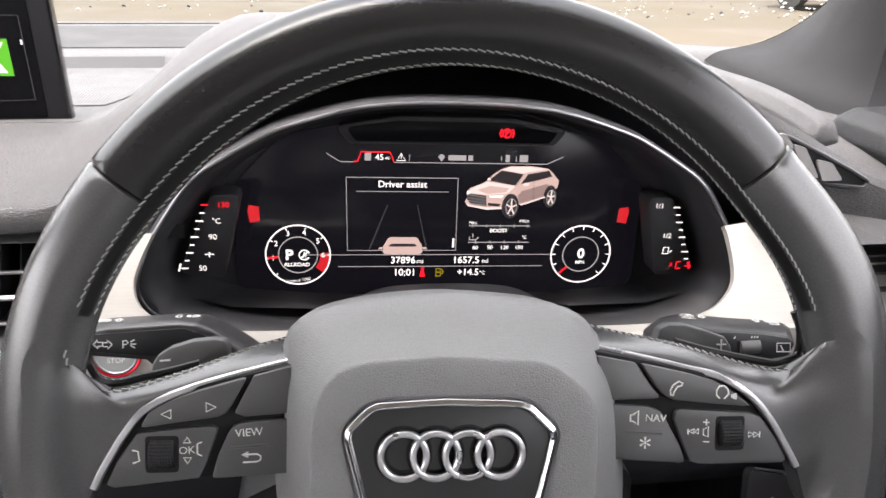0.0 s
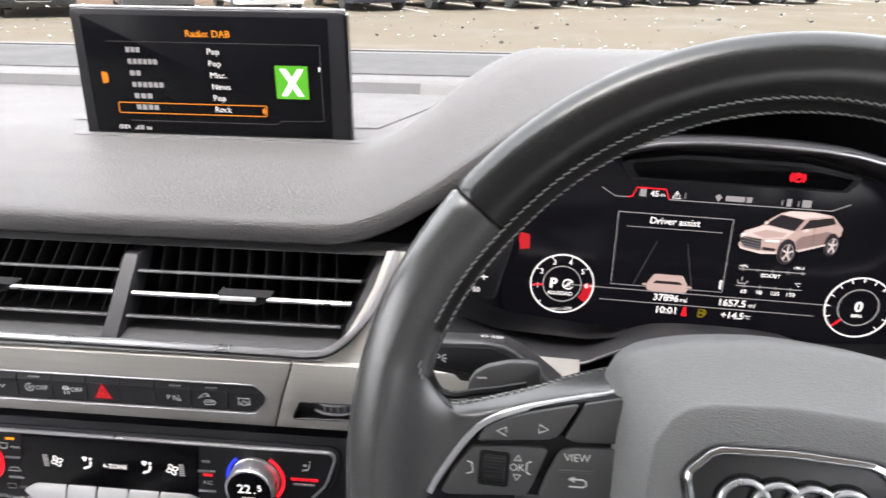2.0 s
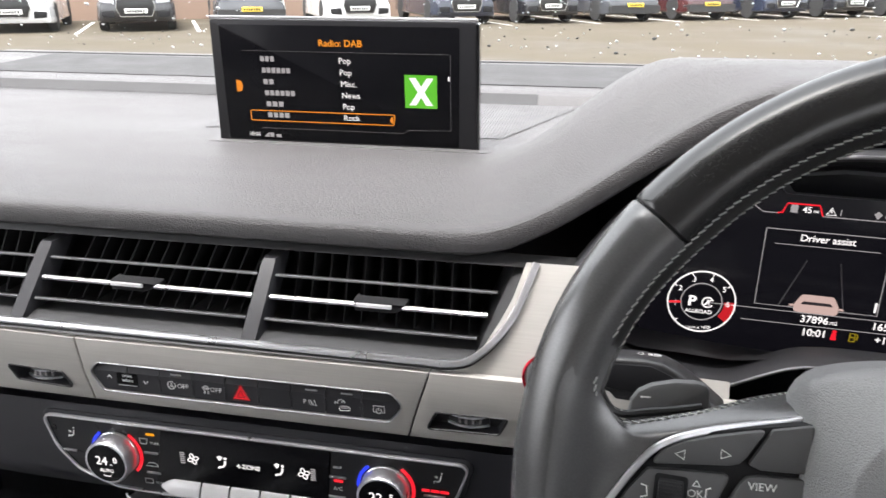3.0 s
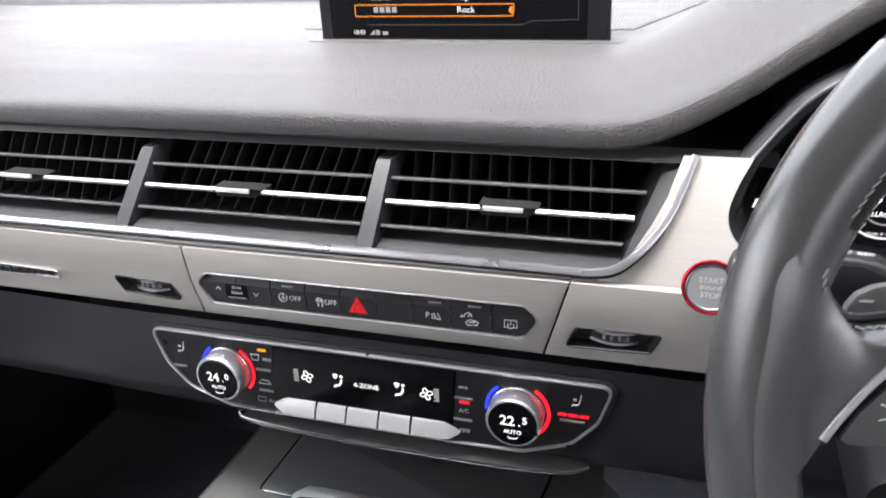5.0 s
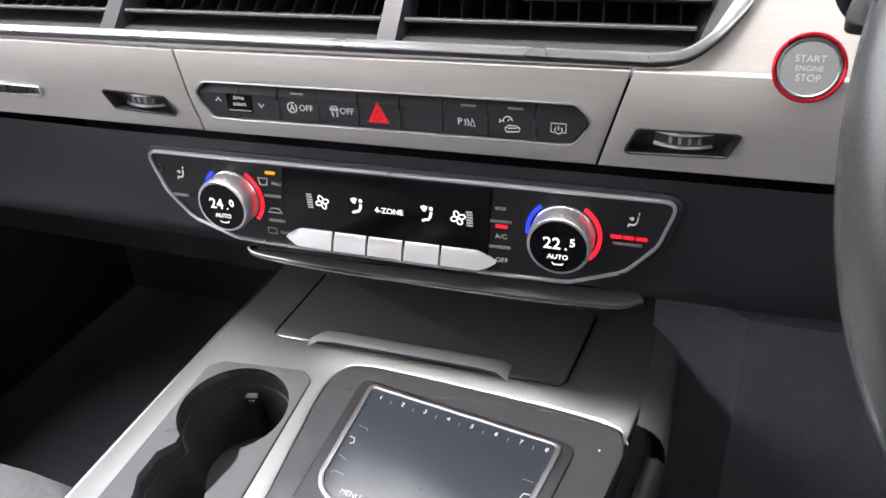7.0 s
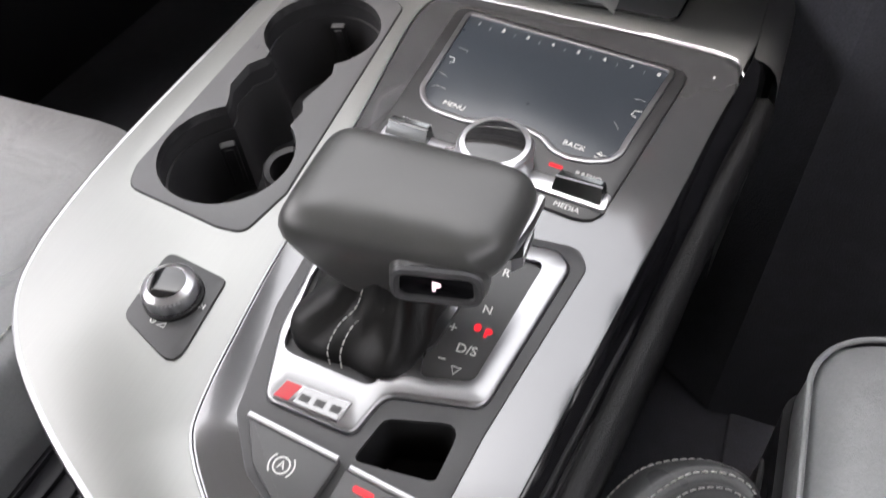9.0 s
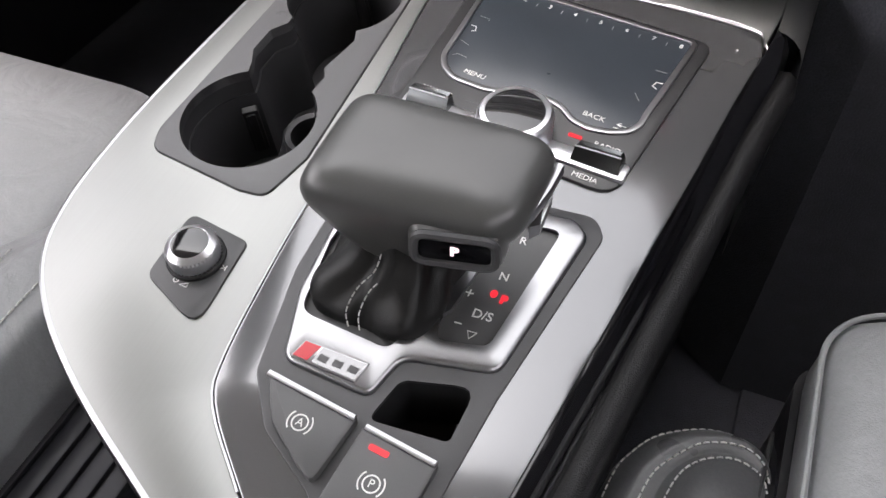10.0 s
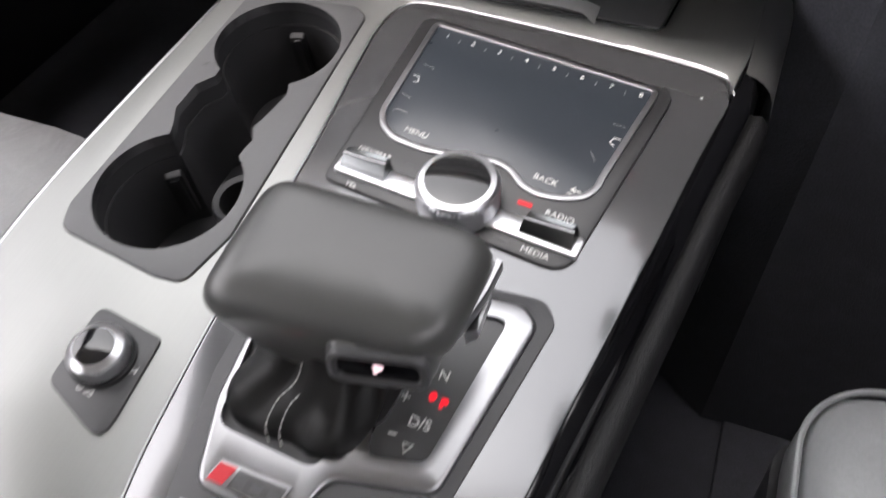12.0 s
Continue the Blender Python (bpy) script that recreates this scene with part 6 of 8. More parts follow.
for x in (-64.5, 35):
    for k in range(6):
        part("fan_bar", box(x - 1.8, x + 1.8, -61.8 + 1.7 * k, -60.9 + 1.7 * k, 3.0, 3.4), E_DIM, clim)
words("4-ZONE", -13.5, -58.2, 5.0, 3.5, E_WHITE, clim, bold=0.06)
for s, y in (("eco", -48.1), ("A/C", -66), ("OFF", -81.5)):
    words(s, 53, y, 4.2, 3.2, PRINT, clim)
words("MAX", -85.5, -48.4, 3.2, 3.2, PRINT, clim)
words("REAR", -85.5, -82, 3.0, 3.2, PRINTG, clim)
for x, y, w in ((53, -56.5, 12), (52, -72.9, 12), (-89.6, -56.9, 11), (-89.3, -73.7, 11), (-156.9, -63.3, 11), (121.5, -61.6, 15)):
    part("key_bar", box(x - w / 2, x + w / 2, y - 0.7, y + 0.7, 2.4, 4.0, 0.3), SATIN, clim, "small silver key edge")
for x, y, w in ((53.3, -59.7, 6.5), (115.4, -57.8, 5.6), (122, -57.8, 5.6), (128.6, -57.8, 5.6)):
    part("red_lamp", box(x - w / 2, x + w / 2, y - 0.9, y + 0.9, 2.4, 3.2), E_RED, clim, "lit red key lamp")
part("amber_lamp", box(-92, -85.6, -42.4, -40.6, 2.4, 3.2), E_AMBER, clim, "lit amber key lamp")
part("heater_symbol", ribbon(seat_sym(-153.6, -48.6, 0.8), 0.8, 2.4, 3.0), PRINT, clim)
part("heater_symbol", ribbon(seat_sym(124, -47.6, 0.8), 0.8, 2.4, 3.0), PRINT, clim)
part("screen_symbol", ribbon([[(-98, -45.6), (-91.5, -45.6), (-92.6, -50), (-97, -50), (-98, -45.6)]], 0.6, 2.4, 3.0), PRINT, clim)
part("air_symbol", ribbon([[(-95, -68.5), (-92.5, -65.6), (-87.5, -65.6), (-84.6, -68.5), (-95, -68.5)]], 0.6, 2.4, 3.0), PRINT, clim)
part("rear_symbol", ribbon([[(-97.5, -79.8), (-91.5, -79.8), (-91.5, -83.6), (-97.5, -83.6), (-97.5, -79.8)]], 0.6, 2.4, 3.0), PRINTG, clim)
for p, q in (((-96, -39.5), (-102, -45)), ((100, -38), (108, -46)), ((-134, -36.5), (-130, -42)), ((-164, -63.4), (-139, -64.4))):
    part("panel_joint", ribbon([[p, q]], 0.4, 2.4, 2.75), DEEP, clim)
part("air_sensor", turned([(2.6, 2), (2.6, 3.2), (2.0, 3.6), (1.6, 2.8)], 18, -167.8, -45.8), SOFT, clim)
# dark lip below the panel
lip = part("lower_lip", sweep([(x, y, z) for x, y, z in smooth_line([(-117, -100, -4), (-108, -101, 0), (-60, -101.5, 3), (5, -101.5, 4), (80, -101.5, 3), (118, -101, 0), (130, -100, -6)], 6)], rnd([(-3, -14), (3.5, -14), (3.5, 3), (-1.0, 4)], 1.5, 3), up=(0, 0, 1)), GUN, knee, "grey lacquered lip below the climate panel")
lip.matrix_world = STR

# ---------------------------------------------------------------- pop-up screen
scr_m = axes((-0.357, 0.645, 1.183), (1, 0, 0), (0, -0.009, 0.112))
scr = thing("infotainment_screen", scr_m, "slim black pop-up screen showing a radio list", "screen")
part("screen_body", slab(rnd([(-123, -6), (124, -6), (124, 112), (-119, 112)], [2, 2, 4, 4]), -10, 0, 1.5), PANELBLK, scr)
part("screen_rim", sweep([(-119, 112.6, -4), (124, 112.6, -4)], disc(1.6, 8)), SATIN, scr, "thin silver upper edge")
part("screen_side", sweep([(125.2, -4, -4), (125.2, 110, -4)], rnd([(-1, -5), (1, -5), (1, 5), (-1, 5)], 0.8, 2)), GLOSS, scr)
part("screen_glass", slab(rnd([(-112, 3), (108, 3), (109, 107), (-110, 107)], 2), -1, 0.8, 0.2), GLASSBLK, scr)
words("Radio: DAB", 3, 92, 8.4, 1.0, mat("lit_orange_text", (0.02, 0.01, 0.0), 0.3, emit=(1.0, 0.33, 0.02), power=0.1665), scr, bold=0.05)
part("list_line", ribbon([[(-90, 84.5), (100, 84.5)], [(101, 84.5), (101, 18), (62, 17), (58, 14), (-78, 14)]], 0.45, 0.6, 1.0), E_GREY, scr)
bars = [(14, 1), (28, 1), (11, 1), (30, 1), (18, 1), (22, 1)]
for k, (w, _) in enumerate(bars):
    y = 77.5 - 10.2 * k
    x0 = -73 + 0.4 * k
    n = max(2, int(w / 4.6))
    part("station_bar", shapes([[(x0 + w * j / n, y - 2.3), (x0 + w * (j + 0.75) / n, y - 2.3), (x0 + w * (j + 0.75) / n, y + 2.3), (x0 + w * j / n, y + 2.3)] for j in range(n)], 0.6, 1.0), E_DIM, scr)
for k, s in enumerate(("Pop", "Pop", "Misc.", "News", "Pop", "Rock")):
    words(s, 0.5 + 0.3 * k, 77 - 10.2 * k, 7.4, 1.0, E_WHITE, scr, align='LEFT')
ORG = mat("lit_orange_line", (0.02, 0.01, 0.0), 0.3, emit=(1.0, 0.30, 0.02), power=0.1221)
part("selection_frame", ribbon([rnd([(-88, 21), (49, 21), (50, 30.4), (-88, 30.4)], 1.2, 3) + [rnd([(-88, 21), (49, 21), (50, 30.4), (-88, 30.4)], 1.2, 3)[0]]], 0.8, 0.6, 1.1), ORG, scr)
part("selection_knob", slab(arc(48.5, 25.7, 3, 90, 270, 8), 0.6, 1.1), ORG, scr)
part("side_tab", slab(rnd([(-99, 47), (-94, 48), (-93, 53), (-94, 57), (-99, 58)], 1), 0.6, 1.1), ORG, scr)
part("station_logo", slab([(60, 37.5), (89, 37.5), (89, 66.5), (60, 66.5)], 0.6, 1.0), E_GREEN, scr, "lit green square picture")
part("logo_mark", shapes([[(64, 40), (70, 40), (86, 64), (80, 64)], [(79, 40), (85, 40), (70, 64), (64, 64)]], 0.7, 1.15), E_WHITE, scr)
words("10:01", -86, 7.6, 5.4, 1.0, E_WHITE, scr)
part("status_symbol", shapes([[(-77, 5.6), (-72, 5.6), (-72, 10)], [(-71, 5.6), (-67.4, 5.6), (-67.4, 9.6), (-71, 9.6)], [(-65, 5.6), (-60, 5.6), (-60, 8.4), (-65, 8.4)]], 0.6, 1.0), E_DIM, scr)
part("scroll_mark", ribbon([[(99.6, 66), (99.6, 62)]], 1.4, 0.6, 1.1), E_WHITE, scr)
solo("screen_slot", slab(rnd([(-492, 634), (-222, 634), (-212, 648), (-222, 674), (-492, 674)], 12), 1180, 1184.6, 0.5, ), DASH, Matrix(), "grey oval cover plate under the pop-up screen", "cover")

# light switch beside the column
LS = axes((0.289, 0.398, 0.962), (1, 0, -0.2), (0, 0.3, 1))
ls = thing("light_switch", LS, "black fog lamp switch panel with white symbol", "switch")
part("switch_plate", slab(rnd([(-24, 14), (20, 12), (34, -30), (-20, -34)], 6), -6, 1.5, 1), PANELBLK, ls)
part("switch_frame", tube([(-20, 15, 1), (2, 14.5, 1), (20, 8, 1), (30, -12, 1)], 1.0), SATIN, ls, "silver switch edge")
part("fog_symbol", ribbon([arc(-1, -8, 3, 90, 270, 8) + [(-1, -11), (-1, -5)], [(1, -6), (5, -6)], [(1, -8), (5, -8)], [(1, -10), (5, -10)]], 0.6, 1.3, 1.8), PRINT, ls)
# ---------------------------------------------------------------- centre console
CON = axes((-0.325, 0.306, 0.8815), (1, 0, -0.021), (0, 0.9971, 0.0762))
cons = thing("centre_console", CON, "centre console with brushed aluminium top and dark lacquered middle", "console")
LEFT = [(-160, 175), (-163, 130), (-169, 56), (-174, -30), (-176, -86), (-175, -125), (-171, -158), (-161, -186), (-138, -211), (-100, -236), (-52, -260), (0, -285)]
INNER = [(12, -270), (-18, -247), (-46, -221), (-54, -200), (-59, -155), (-61.5, -118), (-65, -35), (-69, 20), (-71, 60), (-66, 80), (-54, 87), (-20, 87.5), (60, 84), (100, 80), (113, 76), (116, 66)]
RIGHT = [(117, 58), (110, 18), (103, -30), (96, -75), (89, -120), (83, -160), (76, -205), (66, -275)]
lf, inn = smooth_line(LEFT, 4), smooth_line(INNER, 4)
cup_frame = rnd([(-155, 60), (-146, 67), (-90, 73), (-81, 66), (-75, -92), (-82, -121), (-96, -122), (-153, -114), (-158, -100)], [8, 8, 8, 8, 10, 8, 8, 12, 12], 5)
alu = slab(lf + inn + [(121, 100), (123, 214)], -14, 0, 1.2, holes=[cup_frame])
part("aluminium_top", alu, ALUY, cons, "brushed aluminium console top")
part("edge_strip", tube([(x, y, -1.0) for x, y in lf], 1.5), SATIN, cons, "chrome edge strip")
part("left_skirt", loft([[(x, y, -3) for x, y in lf], [(x - 3, y - 2, -8) for x, y in lf], [(x + 2, y + 2, -60) for x, y in lf], [(x + 12, y + 8, -330) for x, y in lf]], closed=False), SATBLK, cons, sharp=50)
mid = INNER[:-1] + [(116, 66)] + RIGHT
gun_o = smooth_line([(12, -272)] + INNER[1:-3], 4) + [(100, 80), (113, 76), (116, 66)] + smooth_line(RIGHT, 4)
HOLE = [(x + 1, y - 2.2) for x, y in rnd([(17, -181), (47.5, -173), (46, -200), (12, -203)], [6, 6, 3, 3], 4)]
part("lacquered_middle", slab(inset(gun_o, 0.6), -14, 1.2, 1.4, holes=[HOLE]), GUN, cons, "dark grey glossy lacquer")
part("middle_edge_strip", tube([(x, y, 0.6) for x, y in smooth_line(INNER[1:], 4)], 0.6), SATIN, cons, "thin satin line")
rt = smooth_line([(121, 84)] + RIGHT, 4)
part("right_edge", loft([[(x - 0.5, y, 0.4) for x, y in rt], [(x + 5, y, -3) for x, y in rt], [(x + 9, y, -12) for x, y in rt], [(x + 10, y, -26) for x, y in rt]], closed=False), GLOSS, cons, sharp=60)
roll = [(x, y) for x, y in rt]
front = [(121.3, 84), (121.6, 100), (122, 125), (122.6, 150), (123, 182), (123.2, 216)]
part("front_shoulder", loft([[(x + a, y, z) for x, y in front] for a, z in ((-0.6, -0.3), (4, -1.4), (9, -4.2), (13.5, -9), (16.5, -16), (18, -26), (18.5, -60), (17, -200))], closed=False), ALUY, cons, "rounded metal shoulder of the console front", sharp=60)
part("knee_roll", loft([[(x + 9 + a, y, z) for x, y in roll] for a, z in ((0, -26), (5, -25), (10, -30), (12, -42), (9, -70), (4, -140), (0, -330))], closed=False), mat("black_console_leather", (0.012, 0.012, 0.013), 0.45, grain=800, leather=0.3, vary=0.1), cons, "padded black leather console side", sharp=60)
part("front_corner_strip", tube([(60, 85, 1.0), (100, 81.5, 1.0), (112, 78, 0.6), (118.5, 68, -2), (120.5, 58, -8)], 0.8), SATIN, cons, "chrome corner line")

# storage lid in front
LIPGREY = mat("light_satin_lip_metal", (0.46, 0.465, 0.47), 0.35, 0.25, grain=2000, vary=0.04, mottle=40)
LIDGREY = mat("dark_satin_lid_metal", (0.105, 0.108, 0.110), 0.36, 0.35, grain=900, bump=0.03, vary=0.04, mottle=10, streak=(1, 0.03, 1))
lid = thing("storage_lid", CON @ Matrix.Translation((0.0014, -0.0026, 0)), "dark satin storage lid with a bright finger lip", "lid")
part("lid_panel", slab(rnd([(-127, 101), (72, 105), (81, 178), (-120, 174)], [4, 4, 2, 2]), -2, 2.6, 1.0), LIDGREY, lid)
part("lid_edge", tube([(-122, 172, 1.6), (-127.5, 106, 1.6), (-127, 101, 1.6), (-121, 100.2, 1.6), (70, 104, 1.6), (73.5, 108, 1.6), (81, 172, 1.6)], 0.7), DARKCHROME, lid, "bright lid edge")
part("finger_lip", loft([[(x, y + dy, z) for x, y, z in ((-100, 101, 1), (-92, 103, 5.5), (-80, 104, 6.5), (18, 106, 6.5), (30, 106, 5.5), (38, 104, 1))] for dy in (-4.5,)] + [[(x, y + 2, z + 0.6) for x, y, z in ((-100, 101, 2), (-92, 104, 6.5), (-80, 105, 7.5), (18, 107, 7.5), (30, 107, 6.5), (38, 104, 2))]] + [[(x, y + 7, 2.4) for x, y in ((-100, 103), (-92, 106), (-80, 107), (18, 109), (30, 109), (38, 106))]], closed=False), LIPGREY, lid, sharp=50)

# cup holders
WELL = mat("black_well_plastic", (0.034, 0.034, 0.036), 0.5, spec=0.4, grain=1500, bump=0.2, vary=0.12, mottle=20)
cup = thing("cup_holder", CON, "grey plastic double cup holder insert", "cup holder")
hole = arc(-118, 31, 34.5, -52, 236, 40) + [(-137, -3), (-143.5, -12), (-144, -30), (-139, -40)] + arc(-118, -77, 35.5, 122, 412, 40) + [(-96, -44), (-95, -37), (-99, -30), (-96, -16), (-94, -4)]
part("holder_plate", slab(inset(cup_frame, 0.5), -14, 1.2, 0.8, holes=[hole], hole_depth=6), CUPGREY, cup, "charcoal plastic plate")
part("well_wall", loft([[(x, y, 0.9) for x, y in hole], [(x, y, -14) for x, y in hole], [(x, y, -14) for x, y in inset(hole, 1.5)], [(x, y, -62) for x, y in inset(hole, 3.5)]], caps=(False, True)), WELL, cup, sharp=40)
part("well_step", tube([(x, y, -13.6) for x, y in inset(hole, 1.2)], 0.35, True), SOFT, cup)
for cx, cy, tn in ((-124, 60, 16), (-136, -56, 40)):
    bm = slab(rnd([(-4.5, -2), (4.5, -2), (4.5, 34), (-4.5, 34)], 1.5), -2, 2, 0.8)
    bmesh.ops.transform(bm, matrix=Matrix.Translation((cx, cy, -48)) @ Matrix.Rotation(radians(tn), 4, 'Z') @ Matrix.Rotation(radians(98), 4, 'X'), verts=bm.verts)
    clip = part("cup_clip", bm, SOFT, cup, "sprung black cup clip")
    bm = slab(rnd([(-2.6, 1), (2.6, 1), (2.6, 32), (-2.6, 32)], 1.2), 1.6, 3.0, 0.5)
    bmesh.ops.transform(bm, matrix=Matrix.Translation((cx, cy, -48)) @ Matrix.Rotation(radians(tn), 4, 'Z') @ Matrix.Rotation(radians(98), 4, 'X'), verts=bm.verts)
    part("clip_pad", bm, PANELBLK, clip)
part("can_ring", turned([(17, -60), (17, -26), (16, -24), (13, -25), (13, -60)], 24, -97, -55), WELL, cup)
part("plate_symbol", ribbon([[(-148, 2), (-146, 5), (-142, 5), (-141, 2)], [(-146, 5), (-145.6, 2)]], 0.5, 1.1, 1.35), KEYBLK, cup)

# volume knob
vol = thing("volume_control", CON @ Matrix.Translation((0.001, -0.001, 0)), "small knurled volume knob on a charcoal plate", "knob")
part("knob_plate", slab(rnd([(-110, -141), (-76, -146), (-73, -193), (-109, -178)], [5, 4, 7, 7]), 0, 1.6, 0.6), CHAR, vol)
kx, ky = -93, -162
part("knob_collar", turned([(13.4, 1.5), (13.4, 3.2), (12.6, 3.8)], 36, kx, ky), SOFT, vol)
k = part("volume_knob", turned([(11.6, 3)] + [(12.1, 3.6 + 0.86 * q) for q in range(8)] + [(11.3, 10.8), (9.4, 12.2), (8.6, 12.6), (8.3, 12.4)], 80, kx, ky, knurl=(1, 8, 0.75)), BRIGHT, vol, "knurled silver knob", sharp=15)
part("knob_cap", turned([(8.4, 9), (8.4, 12.5), (7.9, 12.7), (0.1, 12.5)], 36, kx, ky), GLOSS, k, "black gloss cap")
part("key_symbol", ribbon(tri(-81.2, -162.1, 1.2, -1) + tri(-78.9, -162.4, 1.2, -1) + [[(-77.4, -161.1), (-77.4, -163.8)], arc(-94.6, -175.6, 1.25, 120, 420, 10), [(-94.6, -175.6), (-94.6, -173.6)], [(-92, -177.4), (-88.2, -175.2), (-88.2, -177.4), (-92, -177.4)]], 0.5, 1.5, 1.8), PRINT, vol)

# touch pad and rotary controller
PADPLATE = mat("black_controller_plate", (0.030, 0.030, 0.031), 0.36, grain=2200, bump=0.06, vary=0.08, mottle=40)
mmi = thing("media_controller", CON @ Matrix.Translation((0.0012, -0.0028, 0)), "touch pad and rotary media controller with silver keys", "controller")
part("controller_plate", slab(rnd([(-50, 78), (90, 60), (69, -61), (-52, -46)], [8, 9, 12, 6]), 0.6, 3.0, 1.0), PADPLATE, mmi)
padp = rnd([(-43, 74), (83, 58.5), (71.5, -4), (70.5, -13), (66, -20.5), (56, -24.5), (45.4, -25.6), (36, -22.6), (29, -16), (22, -13), (-13, -16.8), (-31.5, -14), (-40, -7), (-44, 2)], [6, 7, 40, 14, 14, 16, 16, 14, 12, 10, 20, 14, 16, 14], 6)
part("pad_frame", sweep([(x, y, 3.4) for x, y in inset(padp, 1.6)], rnd([(-1.8, -1.5), (1.8, -1.5), (1.6, 0.9), (-1.6, 0.9)], 0.6, 2), closed=True), SATIN, mmi, "silver pad frame")
part("touch_pad", slab(inset(padp, 2.2), 2, 3.3, 0.3), PAD, mmi, "dark glass touch pad")
for k in range(8):
    words(str(k + 1), -32 + 15.15 * k, 64 - 1.75 * k, 4.2, 3.45, PRINT, mmi, -7, bold=0.04)
part("pad_tick", ribbon([[(-24.5 + 15.15 * k, 63 - 1.75 * k), (-24.7 + 15.15 * k, 60.4 - 1.75 * k)] for k in range(7)], 0.4, 3.2, 3.42), PRINTG, mmi)
words("MENU", -21, -6.5, 4.6, 3.45, PRINT, mmi, -8)
words("BACK", 46, -15, 4.6, 3.45, PRINT, mmi, -8)
part("pad_symbol", ribbon([[(-38, 31), (-34.8, 30.4), (-33.8, 27), (-36, 26)], [(72, 20), (68.6, 20), (67.4, 16.6), (70, 15)], [(57, -18.8), (63, -19.8), (63, -17), (58.6, -16.4)], [(60.2, -15), (58.2, -16.4), (60.6, -17.6)]], 0.6, 3.2, 3.45), PRINT, mmi)
part("pad_mark", ribbon([[(-36, 40), (-30, 39), (-30, 37)]], 0.35, 3.2, 3.42), PRINTG, mmi)
part("pad_mark", ribbon([[(-38.5, 17), (-33, 14.5)]], 0.35, 3.2, 3.42), PRINTG, mmi)
part("pad_mark", ribbon([[(66, 29), (72, 28.4)]], 0.35, 3.2, 3.42), PRINTG, mmi)
part("pad_mark", ribbon([[(60.5, 8.6), (64, 3.4)]], 0.35, 3.2, 3.42), PRINTG, mmi)
part("pad_mark", ribbon([[(-38, 4), (-36, 6), (-30, 4.6)]], 0.35, 3.2, 3.42), PRINTG, mmi)
part("key_rail", slab(rnd([(-48, -31), (72, -42), (71, -53), (-49, -41)], 2.5), 2.4, 5.0, 0.8), BRIGHT, mmi, "satin silver key rail")
for pts in ([(-45, -29.5), (-22, -32), (-23, -41), (-46, -38.5)], [(45, -38.5), (69, -41), (68, -50.5), (44, -48)]):
    c = Vector((sum(p[0] for p in pts) / 4, sum(p[1] for p in pts) / 4))
    top = lambda k, dy, z: [(c.x + (x - c.x) * k, c.y + (y - c.y) * 0.35 * k + dy, z) for x, y in pts]
    part("rocker_key", loft([[(x, y, 3) for x, y in pts], [(x, y, 5.6) for x, y in pts], top(0.93, 1.8, 10.4), top(0.88, 2.0, 11.4), top(0.80, 2.2, 11.8)]), DARKCHROME, mmi, "dark chrome wedge-shaped rocker key", sharp=40)
    part("key_edge", sweep([tuple(Vector(top(0.93, 1.8, 10.6)[3])), tuple(Vector(top(0.93, 1.8, 10.6)[2]))], disc(0.45, 6)), BRIGHT, mmi)
mk = part("rotary_knob", turned([(18.6, 3)] + [(19.1, 3.8 + 1.06 * q) for q in range(11)] + [(18.2, 16.4), (17.0, 17.8), (14.6, 18.2), (14.4, 16.4)], 110, 13, -39, knurl=(1, 11, 0.8)), BRIGHT, mmi, "knurled silver rotary knob", sharp=15)
part("knob_mirror", turned([(14.5, 15), (14.5, 17.9), (14.0, 18.1), (0.1, 18.2)], 48, 13, -39), mat("black_mirror_cap", (0.02, 0.02, 0.021), 0.03, spec=0.8, vary=0.03), mk, "glossy black knob cap")
words("NAV/MAP", -35, -24.5, 4.0, 3.15, PRINT, mmi, -6)
words("TEL", -37, -46.2, 4.0, 3.15, PRINT, mmi, -6)
words("RADIO", 58, -33, 4.4, 3.15, PRINT, mmi, -6)
words("MEDIA", 53.5, -55, 4.4, 3.15, PRINT, mmi, -6)
part("red_lamp", slab(rnd([(38, -29.4), (45, -30.2), (44.8, -32.4), (37.8, -31.6)], 0.8), 2.6, 3.4), E_RED, mmi, "lit red function lamp")
part("key_mark", ribbon([[(-18, -25.5), (-11, -26.3)], [(34, -52.5), (41, -53.3)]], 1.0, 2.8, 3.15), KEYBLK, mmi)
part("plate_dot", slab(disc(0.6, 8), 1.0, 1.5), PRINT, mmi).location = (0.102, 0.061, 0.0004)

# ---------------------------------------------------------------- gear selector
gate = thing("selector_gate", CON @ Matrix.Translation((0.001, -0.0022, 0)), "silver gear gate with lettered selector plate and brake keys", "gear gate")
bez = rnd([(-50, -84), (66, -76), (72, -86), (56, -176), (46, -262), (20, -262), (6, -236), (-22, -220), (-38, -200), (-48, -150)], [8, 10, 8, 10, 4, 4, 8, 14, 10, 20], 4)
pocket = rnd([(18, -182), (47, -174), (45.5, -199), (13, -202)], [6, 6, 3, 3], 4)
part("gate_bezel", slab(bez, 0.6, 2.6, 0.8, holes=[pocket], hole_depth=2), CHAR, gate)
part("pocket_well", loft([[(x, y, 2.4) for x, y in pocket], [(x, y, -8) for x, y in pocket], [(x, y, -30) for x, y in inset(pocket, 2)]], caps=(False, True)), DEEP, gate, sharp=40)
gate_o = rnd([(-46, -90), (58, -82), (66, -89), (53, -166), (15, -174), (10, -194), (-30, -192), (-40, -160)], [6, 8, 8, 8, 8, 6, 8, 20], 5)
boot_o = rnd([(-38, -96), (22, -92), (24, -120), (14, -140), (9, -173), (-34, -170), (-39.5, -133)], [6, 6, 8, 8, 6, 8, 10], 4)
